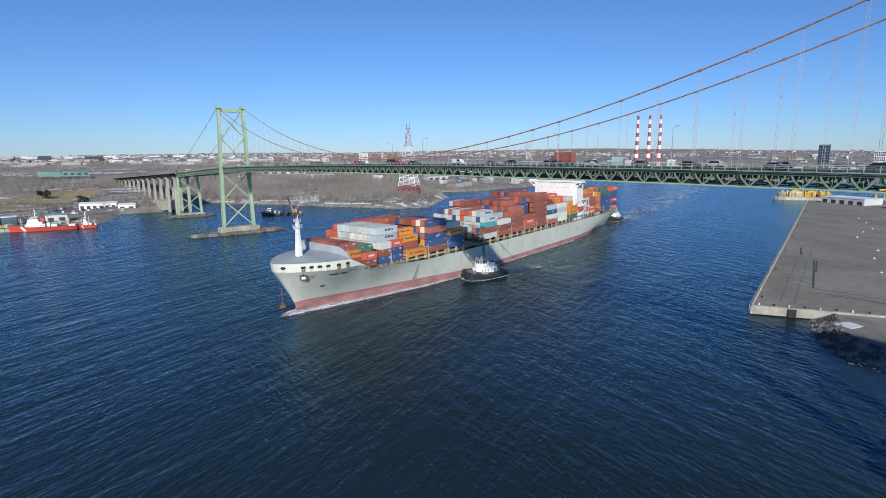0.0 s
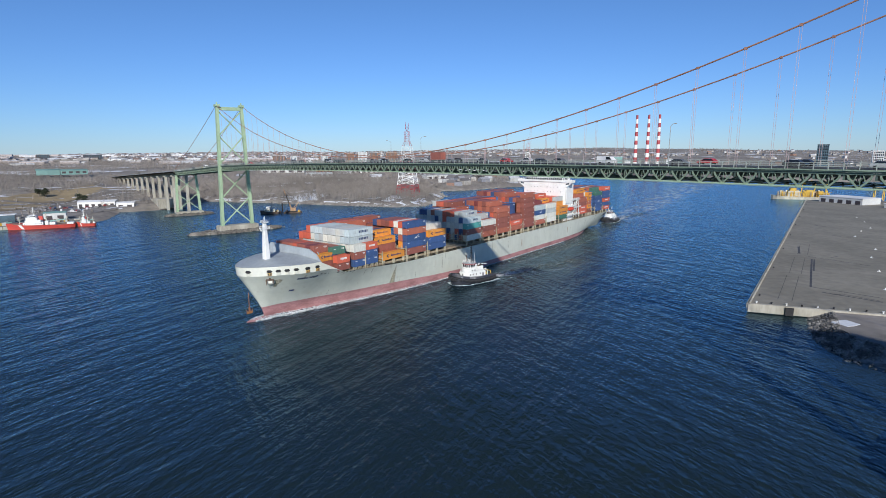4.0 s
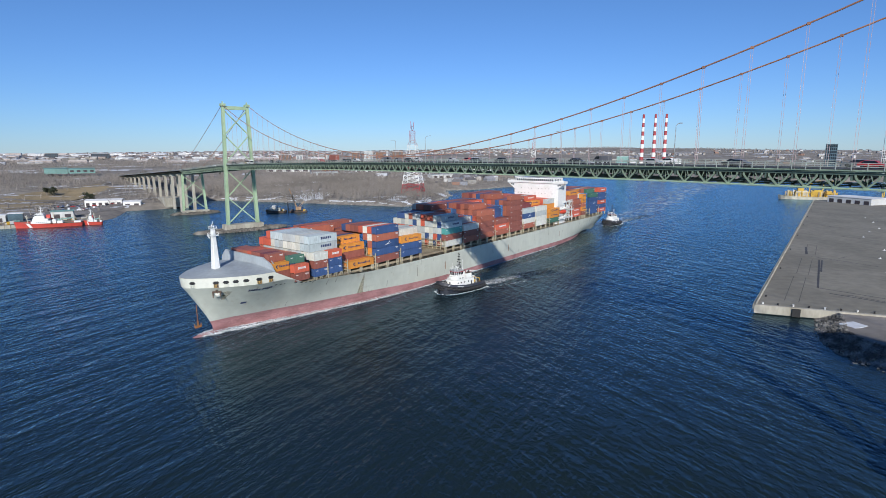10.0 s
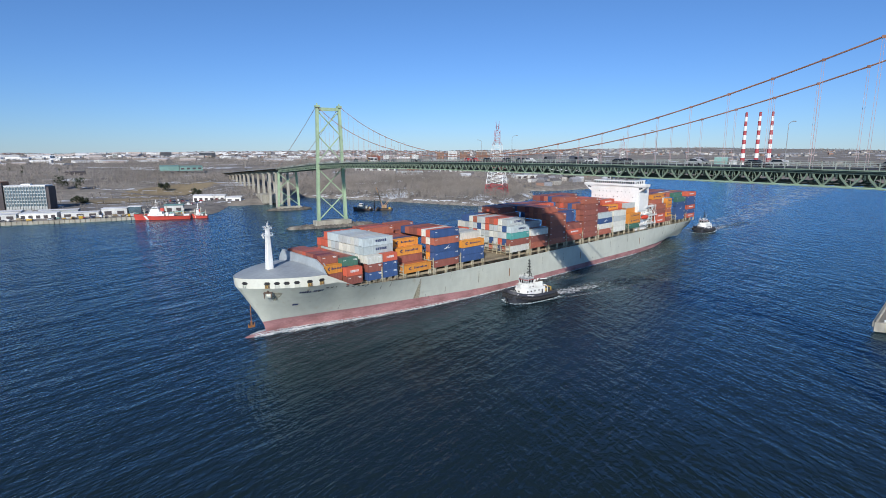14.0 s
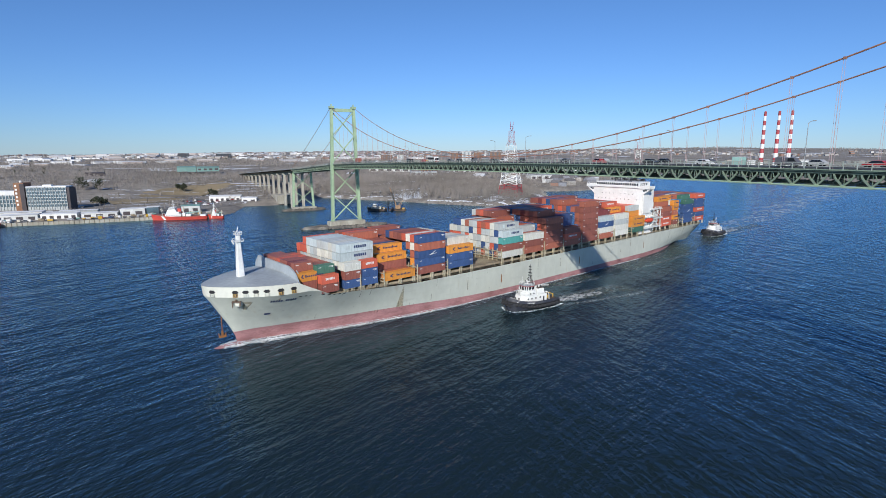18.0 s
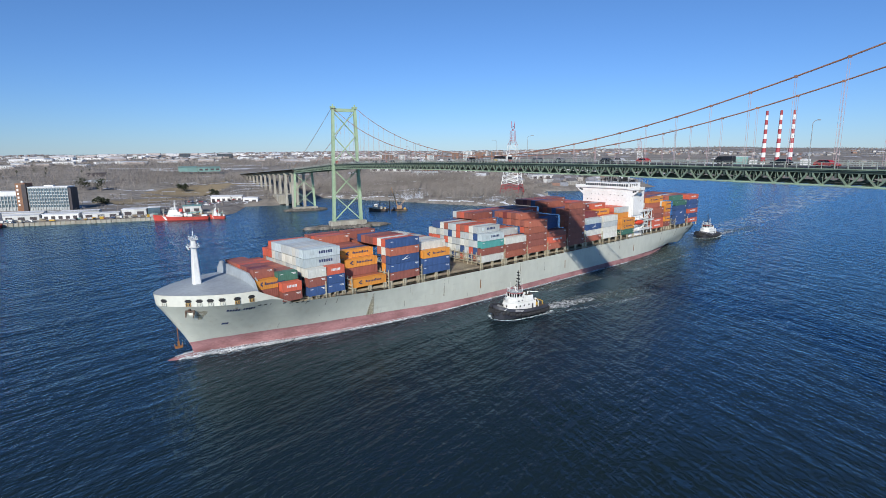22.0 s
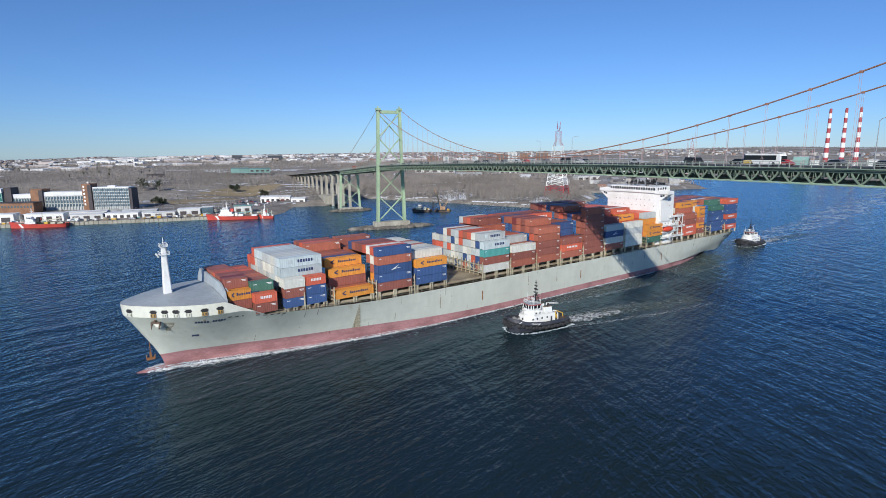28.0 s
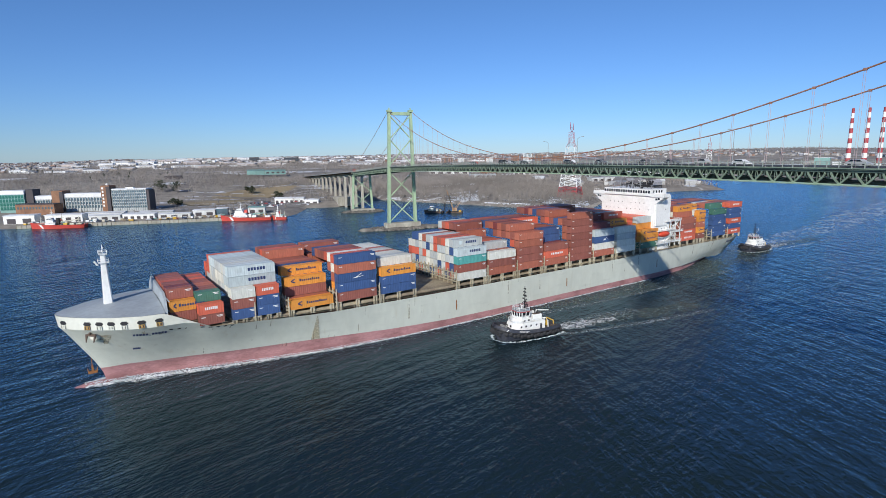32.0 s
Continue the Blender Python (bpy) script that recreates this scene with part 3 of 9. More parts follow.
def build_bridge():
    br = thing("suspension_bridge", "pale green steel suspension bridge with orange cables over the water", "bridge")
    for x in (0, SPAN):
        build_tower(br, x)
    for s in (-1, 1):
        for x0, x1, n in ((-SIDE, 0, 10), (0, SPAN, 48), (SPAN, SPAN + SIDE, 10)):
            bm = bmesh.new()
            bm_tube(bm, [(x0 + (x1 - x0) * i / n, s * HALF, cable_z(x0 + (x1 - x0) * i / n)) for i in range(n + 1)], 0.34, 6)
            part("main_cable", bm, M["cable"], br, "rust-orange main cable")
    # hangers, in pairs of ropes with a clamp on the cable
    for k in range(1, 41):
        x = k * SPAN / 41
        for s in (-1, 1):
            if cable_z(x) - deck_z(x) < 0.6:
                continue
            bm = bmesh.new()
            for o in (-0.22, 0.22):
                bm_bar(bm, (x + o, s * HALF, deck_z(x) - 0.4), (x + o, s * HALF, cable_z(x)), 0.05, 0.05)
            hg = part("hanger", bm, M["hanger"], br)
            bm = bmesh.new()
            bm_box(bm, x - 0.28, x + 0.28, s * HALF - 0.24, s * HALF + 0.24, cable_z(x) - 0.27, cable_z(x) + 0.24)
            part("cable_clamp", bm, M["cable"], hg)
    # truss panels: the near side of the main span piece by piece, the rest joined
    pieces = truss_meshes()
    n_side = int(SIDE / PANEL)
    rest = []
    for s in (-1, 1):
        for k in range(-n_side, 82 + n_side):
            x = (k + 0.5) * PANEL
            z = deck_z(x) - 0.65
            if s > 0 or not 8 <= k < 82:
                rest.append((x, s * HALF, z))
                continue
            g = part("gusset", pieces["gusset"], None, br)
            g.matrix_basis = pose(x, s * HALF, z)
            for name, flips in (("diagonal", (0, 180)), ("strut", (0, 180)), ("post", (0,))):
                for f in flips:
                    part(name, pieces[name], None, g).matrix_basis = pose(0, 0, 0, 0, 0, f)
    tagged(part("truss_rest", truss_rest(rest), None, br), kind="stuff")
    # chords, deck, floor beams
    step = PANEL * 2
    xs = [-SIDE + i * step for i in range(int((SPAN + 2 * SIDE) / step) + 1)]
    for s in (-1, 1):
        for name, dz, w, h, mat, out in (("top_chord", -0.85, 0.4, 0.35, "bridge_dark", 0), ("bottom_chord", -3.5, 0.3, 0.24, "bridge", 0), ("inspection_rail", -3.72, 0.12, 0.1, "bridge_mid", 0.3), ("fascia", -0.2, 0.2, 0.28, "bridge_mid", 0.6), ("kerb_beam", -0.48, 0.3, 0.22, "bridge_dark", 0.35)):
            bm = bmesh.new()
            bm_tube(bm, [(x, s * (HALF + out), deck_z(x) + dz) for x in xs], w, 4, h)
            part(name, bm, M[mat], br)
    bm = bmesh.new()
    for a, b in zip(xs, xs[1:]):
        vs = bm_box(bm, a, b, -HALF + 0.2, HALF - 0.2, -0.5, 0)
        for v in vs:
            v.co.z += deck_z(a if abs(v.co.x - a) < 0.01 else b)
    part("road_deck", bm, M["asphalt"], br, "grey asphalt roadway")
    # floor beams and laterals; shade under the deck is put into their dark green
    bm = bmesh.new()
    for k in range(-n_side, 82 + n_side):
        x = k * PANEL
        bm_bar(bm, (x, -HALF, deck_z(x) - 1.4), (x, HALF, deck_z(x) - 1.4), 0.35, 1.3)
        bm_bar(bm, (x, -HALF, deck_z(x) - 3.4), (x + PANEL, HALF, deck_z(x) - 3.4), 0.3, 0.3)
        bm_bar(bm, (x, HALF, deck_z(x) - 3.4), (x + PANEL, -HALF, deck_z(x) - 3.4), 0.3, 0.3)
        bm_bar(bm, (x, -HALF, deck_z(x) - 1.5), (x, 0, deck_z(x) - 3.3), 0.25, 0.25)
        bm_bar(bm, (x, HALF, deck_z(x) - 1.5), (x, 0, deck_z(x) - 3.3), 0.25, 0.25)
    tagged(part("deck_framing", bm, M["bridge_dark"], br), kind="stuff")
    for s in (-1, 1):
        for dz in (0.45, 0.8, 1.15):
            bm = bmesh.new()
            bm_tube(bm, [(x, s * (HALF + 0.7), deck_z(x) + dz) for x in xs], 0.08, 4, 0.09)
            part("rail", bm, M["rail_green"], br)
        bm = bmesh.new()
        for k in range(-2 * n_side, 164 + 2 * n_side):
            x = k * PANEL / 2
            bm_bar(bm, (x, s * (HALF + 0.7), deck_z(x) - 0.2), (x, s * (HALF + 0.7), deck_z(x) + 1.2), 0.14, 0.14)
        tagged(part("railing_posts", bm, M["rail_green"], br), kind="stuff")
    return br


def build_pier_island(x, half_x, half_y, block):
    isl = thing("pier_island", "low rubble island round a concrete bridge pier", "island", "bridge pier islands")
    rng = random.Random(int(x) + 7)
    bm = bmesh.new()
    ring = []
    for i in range(28):
        a = 2 * math.pi * i / 28
        k = 1 + rng.uniform(-0.06, 0.06)
        ring.append((half_x * math.cos(a) * k, half_y * math.copysign(abs(math.sin(a)) ** 1.25, math.sin(a)) * k))
    lo = [bm.verts.new((x + px * 1.12, py * 1.04, -1.5)) for px, py in ring]
    hi = [bm.verts.new((x + px * 0.82, py * 0.93, 1.7 + rng.uniform(-0.2, 0.2))) for px, py in ring]
    for i in range(28):
        bm.faces.new([lo[i], lo[(i + 1) % 28], hi[(i + 1) % 28], hi[i]])
    bm.faces.new(hi)
    part("rubble_core", bm, M["rock"], isl)
    bm = bmesh.new()
    for i in range(420):
        a, k = rng.uniform(0, 6.283), math.sqrt(rng.uniform(0.1, 1.1))
        px, py = x + half_x * math.cos(a) * k, half_y * math.sin(a) * abs(math.sin(a)) ** 0.25 * k
        if abs(px - x) < block[0] + 0.6 and abs(py) < block[1] + 0.6:
            continue
        bm_stone(bm, (px, py, 1.75 - 1.6 * max(0, k - 0.8) / 0.25), rng.uniform(0.5, 1.3), rng)
    tagged(part("rubble", bm, M["rock"], isl), kind="stuff")
    bm = bmesh.new()
    bm_box(bm, x - block[0], x + block[0], -block[1], block[1], 0, block[2])
    bmesh.ops.bevel(bm, geom=bm.edges[:], offset=0.35, segments=1, affect="EDGES")
    part("pier_block", bm, M["concrete"], isl, "weathered concrete pier block")


def bm_stone(bm, c, r, rng):
    """A rough eight-cornered stone."""
    m = Matrix.Translation(c) @ Euler((rng.uniform(0, 3), rng.uniform(0, 3), rng.uniform(0, 3))).to_matrix().to_4x4()
    vs = bm_box(bm, -r * rng.uniform(0.4, 0.6), r * rng.uniform(0.4, 0.6), -r * rng.uniform(0.35, 0.5), r * rng.uniform(0.35, 0.5), -r * rng.uniform(0.3, 0.45), r * rng.uniform(0.3, 0.45))
    for v in vs:
        v.co = m @ (v.co * rng.uniform(0.8, 1.15))


build_bridge()
build_pier_island(-140, 8, 22, (3.2, 12, 3.6))
build_pier_island(0, 9, 35, (4.2, 14.5, 5.2))
build_pier_island(SPAN, 5.6, 16.0, (4.2, 14.5, 5.2))


# ---------------------------------------------------------------- container ship
BOX_L, BOX_H, ROW_W, HB = 13.4, 2.95, 2.6, 17.2
PAINT = {}
for nm, rgb, rgb2 in (("brown", (0.29, 0.1, 0.075), (0.23, 0.08, 0.06)), ("rust", (0.42, 0.135, 0.085), (0.34, 0.115, 0.075)), ("red", (0.6, 0.13, 0.075), (0.5, 0.11, 0.065)),
                      ("orange", (0.68, 0.28, 0.05), (0.6, 0.24, 0.045)), ("blue", (0.05, 0.1, 0.24), (0.04, 0.08, 0.19)), ("grey", (0.5, 0.53, 0.52), (0.42, 0.44, 0.43)),
                      ("white", (0.66, 0.66, 0.6), (0.58, 0.57, 0.5)), ("paleblue", (0.5, 0.565, 0.57), (0.44, 0.5, 0.51)), ("teal", (0.1, 0.36, 0.33), (0.08, 0.3, 0.28)),
                      ("green", (0.07, 0.18, 0.13), (0.05, 0.14, 0.1)), ("maroon", (0.2, 0.05, 0.05), (0.16, 0.04, 0.04)), ("navy", (0.03, 0.06, 0.16), (0.03, 0.05, 0.12))):
    PAINT[nm] = material("container_" + nm, rgb, 0.55, 0.1, 0.8, rgb2=rgb2, mix=0.52, bump=0.05, each=0.14, streak=0.3)
M["dark_rust"] = material("dark_rust", (0.13, 0.09, 0.065), 0.9, 0.3, 0.8, rgb2=(0.07, 0.05, 0.04))
M["tug_hull"] = material("worn_blue_black_paint", (0.032, 0.036, 0.052), 0.6, 0.35, 1.2, rgb2=(0.06, 0.06, 0.066), mix=0.58, bump=0.25)
M["tyre"] = material("worn_tyre_rubber", (0.045, 0.045, 0.048), 0.85, 0.35, 2.0, rgb2=(0.02, 0.02, 0.022), bump=0.3)
M["tug_red"] = material("dull_red_paint", (0.3, 0.06, 0.06), 0.6, 0.15, 0.6)
M["tug_deck"] = material("dark_deck", (0.1, 0.085, 0.07), 0.85, 0.25, 0.8, rgb2=(0.05, 0.045, 0.04))
WORDS = {"brown": "reddish-brown", "rust": "rust-red", "red": "bright red", "orange": "orange", "blue": "dark blue", "grey": "light grey", "white": "off-white",
         "paleblue": "pale blue-grey", "teal": "sea green", "green": "dark green", "maroon": "maroon", "navy": "navy blue"}


def hull_half(x, z, deck):
    """Half breadth of the hull at station x and height z; deck is the height of its edge."""
    pts_d = ((9.6, 0.0), (9.2, 2.0), (7.9, 4.2), (3.1, 9.2), (-2.8, 13.3), (-8.8, 16.2), (-16, 17.1), (-30, HB), (-290, HB), (-303, 16.4), (-310, 15.2))
    pts_w = ((0.6, 0.0), (-4, 1.2), (-12, 2.9), (-25, 6.2), (-40, 10.0), (-58, 13.7), (-80, 16.4), (-104, HB), (-232, HB), (-255, 15.2), (-275, 10.5), (-295, 4.5), (-304, 0.6), (-310, 0.2))
    f = lambda p: np.interp(-x, [-a for a, b in p], [b for a, b in p])
    d, w = float(f(pts_d)), float(f(pts_w))
    k = max(0.0, min(1.0, z / min(deck, 15.6)))
    pw = 1.15 if x > -100 else 0.36
    return w + (d - w) * k ** pw


def deck_edge(x):
    return float(np.interp(-x, [-10, 14, 25, 60, 120, 310], [18.9, 18.9, 13.2, 11.0, 10.6, 11.0]))


def stem_x(z):
    """Foremost point of the raked stem at a height."""
    return float(np.interp(z, [-5, -2, 0, 2.3, 7.9, 13.8, 15.6, 18.9], [-0.6, 0.0, 0.4, 1.0, 4.4, 7.9, 9.2, 9.6]))


def rake(x, z):
    """Where a station's plating lies at a height, with the rake of the stem."""
    t = min(1.0, max(0.0, (9.6 - x) / 60.0))
    return x - (9.6 - stem_x(z)) * (1 - t) ** 2


def side_point(x, z, off=0.0):
    """A point on the port plating, the station x taken before the rake."""
    d = deck_edge(x)
    return Vector((rake(x, z), min(hull_half(x, max(z, 0), max(d, 10)), hull_half(x, d, d) if x > -60 else 99) + off, z))


def station(x_real, z):
    """The station whose plating comes to x_real at a height."""
    lo, hi = x_real - 1, x_real + 16
    for _ in range(40):
        mid = (lo + hi) / 2
        lo, hi = (mid, hi) if rake(mid, z) < x_real else (lo, mid)
    return min(lo, 9.4)


def hull_mesh(z0, z1, name, mat, top=None, x_from=99, x_to=-310, levels=6):
    """A band of plating between two heights, port and starboard, closed at the stern."""
    xs = [x for x in (9.6, 9.2, 8.6, 7.6, 6.2, 4.6, 2.4, 0, -3, -6, -10, -14, -18, -22, -25, -30, -36, -44, -54, -62, -70, -80, -90, -104, -125, -165, -200, -232, -244, -255, -265, -275, -285, -295, -303, -310) if x_to <= x <= x_from]
    bm = bmesh.new()
    grid = {}
    for s in (1, -1):
        for i, x in enumerate(xs):
            for j in range(levels + 1):
                d = deck_edge(x)
                hi = d if z1 is None else min(z1, d)
                lo = min(z0, hi)
                z = lo + (hi - lo) * j / levels
                sx = stem_x(z)
                t = min(1.0, max(0.0, (9.6 - x) / 60.0))
                xx = x - (9.6 - sx) * (1 - t) ** 2
                if x < -295:
                    xx = x + (8 - min(z, 8)) * 0.5 * ((-295 - x) / 15)
                y = hull_half(x, max(z, 0), max(d, 10)) if x < 9.5 else 0.0
                y = max(y, 0.45 * min(1.0, (9.6 - x) / 3))
                if z > 0 and x > -60:
                    y = min(y, hull_half(x, d, d))
                grid[s, i, j] = bm.verts.new((xx, s * y, z))
        for i in range(len(xs) - 1):
            for j in range(levels):
                q = [grid[s, i, j], grid[s, i + 1, j], grid[s, i + 1, j + 1], grid[s, i, j + 1]]
                bm.faces.new(q if s > 0 else q[::-1])
    if x_to <= -310:
        n = len(xs) - 1
        for j in range(levels):
            bm.faces.new([grid[1, n, j], grid[-1, n, j], grid[-1, n, j + 1], grid[1, n, j + 1]])
    bmesh.ops.remove_doubles(bm, verts=bm.verts[:], dist=0.001)
    return finish(name, bm, mat, smooth=True)


def container_mesh(length, mat):
    """A box with corrugated walls, corner posts and rails; origin at its forward port bottom corner, running aft."""
    bm = bmesh.new()
    w, h = 2.5, BOX_H - 0.05
    n = int(length / 0.62)
    for y, o in ((0.0, -1), (-w, 1)):
        prev = None
        for i in range(2 * n + 1):
            x = -0.15 - (length - 0.3) * i / (2 * n)
            d = 0.04 if (i // 1) % 2 else 0.0
            a, b = bm.verts.new((x, y + o * (0.02 + d), 0.15)), bm.verts.new((x, y + o * (0.02 + d), h - 0.12))
            if prev:
                bm.faces.new([prev[0], a, b, prev[1]])
            prev = (a, b)
    for x, o in ((0.0, -1), (-length, 1)):
        bm_box(bm, *sorted((x + o * 0.04, x + o * 0.1)), -w + 0.1, -0.1, 0.12, h - 0.1)
        for k in range(4):
            yy = -0.45 - k * (w - 0.9) / 3
            bm_bar(bm, (x + o * 0.03, yy, 0.15), (x + o * 0.03, yy, h - 0.12), 0.07, 0.07)
        for y in (0, -w + 0.16):
            bm_box(bm, *sorted((x, x + o * 0.16)), y - 0.16, y, 0, h)
    for y in (0.0, -w + 0.12):
        bm_box(bm, -length + 0.16, -0.16, y - 0.12, y, 0, 0.16)
        bm_box(bm, -length + 0.16, -0.16, y - 0.12, y, h - 0.13, h - 0.01)
    bm_box(bm, -length + 0.1, -0.1, -w + 0.06, -0.06, h - 0.1, h - 0.04)
    return finish("container", bm, mat)


BOXES = {(c, k): container_mesh(BOX_L if k else 6.5, PAINT[c]) for c in PAINT for k in (0, 1)}


def marking(box, length, kind):
    """Shipping-line marks as plain shapes on the port wall."""
    bm = bmesh.new()
    zc, y = BOX_H * 0.55, 0.02
    if kind == "seven":
        for i in range(6):
            bm_box(bm, -length * 0.42 - i * 0.85 - 0.6, -length * 0.42 - i * 0.85, 0, y, zc - 0.45, zc + 0.45)
        part("lettering", bm, M["mark_dark"], box, "dark blue lettering")
        bm = bmesh.new()
        bm_box(bm, -length * 0.3, -length * 0.3 + 1.3, 0, y, zc - 0.65, zc + 0.65)
        part("emblem", bm, PAINT["paleblue"], box, "pale blue square emblem")
        return
    if kind == "lloyd":
        for i in range(10):
            bm_box(bm, -length * 0.36 - i * 0.66 - 0.46, -length * 0.36 - i * 0.66, 0, y, zc - 0.32, zc + (0.5 if i in (0, 6) else 0.22))
        part("lettering", bm, M["mark_dark"], box, "dark blue lettering")
        bm = bmesh.new()
        bm_bar(bm, (-length * 0.16, y / 2, zc), (-length * 0.25, y / 2, zc + 0.6), 0.35, 0.04, (0, 1, 0))
        bm_bar(bm, (-length * 0.16, y / 2, zc), (-length * 0.25, y / 2, zc - 0.6), 0.35, 0.04, (0, 1, 0))
        part("emblem", bm, M["mark_dark"], box, "dark blue arrow emblem")
        return
    if kind == "red":
        for i in range(7):
            bm_box(bm, -length * 0.3 - i * length * 0.075, -length * 0.3 - i * length * 0.075 + length * 0.05, 0, y, zc - 0.4, zc + 0.4)
    elif kind == "swoosh":
        bm_bar(bm, (-length * 0.45, y / 2, zc - 0.5), (-length * 0.62, y / 2, zc + 0.75), 0.32, 0.04, (0, 1, 0), r2=0.4)
        bm_bar(bm, (-length * 0.4, y / 2, zc - 0.55), (-length * 0.66, y / 2, zc - 0.2), 0.25, 0.04, (0, 1, 0), r2=0.5)
    else:
        bm_box(bm, -length + 0.5, -length + 2.0, 0, y, BOX_H - 0.8, BOX_H - 0.6)
        bm_box(bm, -length + 0.5, -length + 1.6, 0, y, BOX_H - 1.1, BOX_H - 0.95)
        bm_box(bm, -1.6, -0.6, 0, y, BOX_H - 0.9, BOX_H - 0.7)
    part("lettering", bm, M["mark_white"], box, "white lettering")


def stern_mix(rng):
    return rng.choice(["brown", "rust", "red", "brown", "blue", "orange", "rust", "white"])


# Each bay: forward end x, 40-foot (1) or 20-foot (0), base z, heights row by row from the port side, colours of the port-side stack from the bottom up.
BAYS = [
    (-15.6, 0, 15.2, [0, 2, 3, 3, 3, 3, 3, 3, 3, 3, 3, 2, 0], ["brown", "orange", "brown"], "rusty"),
    (-22.2, 0, 13.8, [2, 3, 3, 3, 3, 3, 3, 3, 3, 3, 3, 3, 2], ["brown", "red", "green"], "rusty"),
    (-31.0, 0, 13.8, [3, 3, 3, 3, 3, 3, 3, 3, 3, 3, 3, 3, 3], ["blue", "brown", "white"], "pale"),
    (-37.8, 0, 13.8, [3, 3, 3, 3, 3, 3, 3, 3, 3, 3, 3, 3, 3], ["blue", "blue", "red"], "pale"),
    (-47.6, 1, 13.7, [1, 1, 3, 4, 4, 4, 4, 4, 4, 5, 5, 5, 5], ["orange", "brown", "orange", "orange"], "rusty"),
    (-62.8, 1, 13.7, [5, 5, 5, 5, 5, 5, 5, 5, 4, 4, 4, 5, 5], ["brown", "blue", "blue", "rust", "blue"], "mixed"),
    (-78.0, 1, 13.7, [3, 4, 4, 4, 4, 4, 4, 4, 4, 4, 4, 4, 4], ["blue", "blue", "orange", "white"], "pale"),
    (-109.2, 1, 13.6, [4, 5, 5, 5, 5, 5, 5, 5, 5, 5, 5, 5, 4], ["white", "brown", "teal", "paleblue", "grey"], "chequer"),
    (-124.0, 1, 13.6, [3, 3, 4, 4, 4, 4, 4, 5, 6, 6, 6, 6, 6], ["rust", "brown", "white", "grey", "red"], "redtop"),
    (-138.8, 1, 13.6, [5, 5, 6, 6, 6, 6, 6, 6, 6, 6, 6, 6, 6], ["rust", "brown", "brown", "rust", "rust", "rust"], "rusty"),
    (-153.6, 1, 13.5, [3, 3, 5, 5, 5, 5, 5, 6, 6, 6, 6, 6, 6], ["rust", "red", "brown", "blue", "blue"], "rusty"),
    (-168.6, 1, 13.5, [7, 6, 6, 6, 6, 7, 7, 7, 7, 7, 7, 7, 7], ["brown", "brown", "brown", "brown", "brown", "brown", "rust"], "rusty"),
    (-183.8, 1, 13.5, [4, 5, 5, 6, 6, 6, 6, 6, 6, 7, 7, 7, 7], ["rust", "white", "blue", "paleblue", "maroon"], "rusty"),
    (-199.2, 1, 13.5, [4, 4, 5, 6, 6, 6, 6, 6, 6, 6, 6, 6, 6], ["white", "white", "grey", "white", "orange", "red"], "redtop"),
    (-217.0, 1, 13.5, [3, 5, 5, 5, 5, 5, 5, 5, 5, 5, 5, 5, 5], ["green", "orange", "orange", "orange", "grey"], "redtop"),
    (-250.0, 1, 13.6, [4, 6, 6, 6, 6, 6, 6, 6, 6, 6, 6, 6, 6], ["red", "red", "brown", "rust", "rust", "orange"], "mixed"),
    (-265.5, 0, 13.6, [5, 5, 6, 6, 6, 6, 6, 6, 6, 6, 6, 6, 6], ["brown", "orange", "rust", "orange", "orange"], "mixed"),
    (-279.6, 1, 13.2, [5, 6, 6, 6, 6, 6, 6, 6, 6, 6, 6, 6, 6], ["blue", "blue", "blue", "blue", "green"], "mixed"),
    (-296.0, 1, 13.0, [6, 6, 6, 6, 6, 6, 6, 6, 6, 6, 6, 6, 6], ["red", "blue", "red", "blue", "blue", "red"], "mixed"),
]
# forty-foot boxes standing on pairs of twenty-foot ones
UPPER = [(-30.9, 1, 13.8 + 3 * BOX_H, [0, 2, 2, 2, 2, 2, 2, 2, 2, 2, 2, 1, 1], ["paleblue", "paleblue"], "pale")]
TASTE = {"mixed": ["brown", "rust", "blue", "rust", "white", "red", "brown", "rust", "brown", "orange"], "pale": ["grey", "white", "paleblue", "grey", "rust", "white"],
         "rusty": ["brown", "rust", "brown", "rust", "blue", "rust", "brown", "red", "maroon", "brown"], "chequer": ["grey", "red", "white", "blue", "grey", "rust", "white"],
         "redtop": ["red", "rust", "red", "grey", "red", "brown"]}
MARKS = {(len(BAYS), "paleblue"): "seven", (7, "paleblue"): "seven", (7, "grey"): "seven", (6, "paleblue"): "seven"}


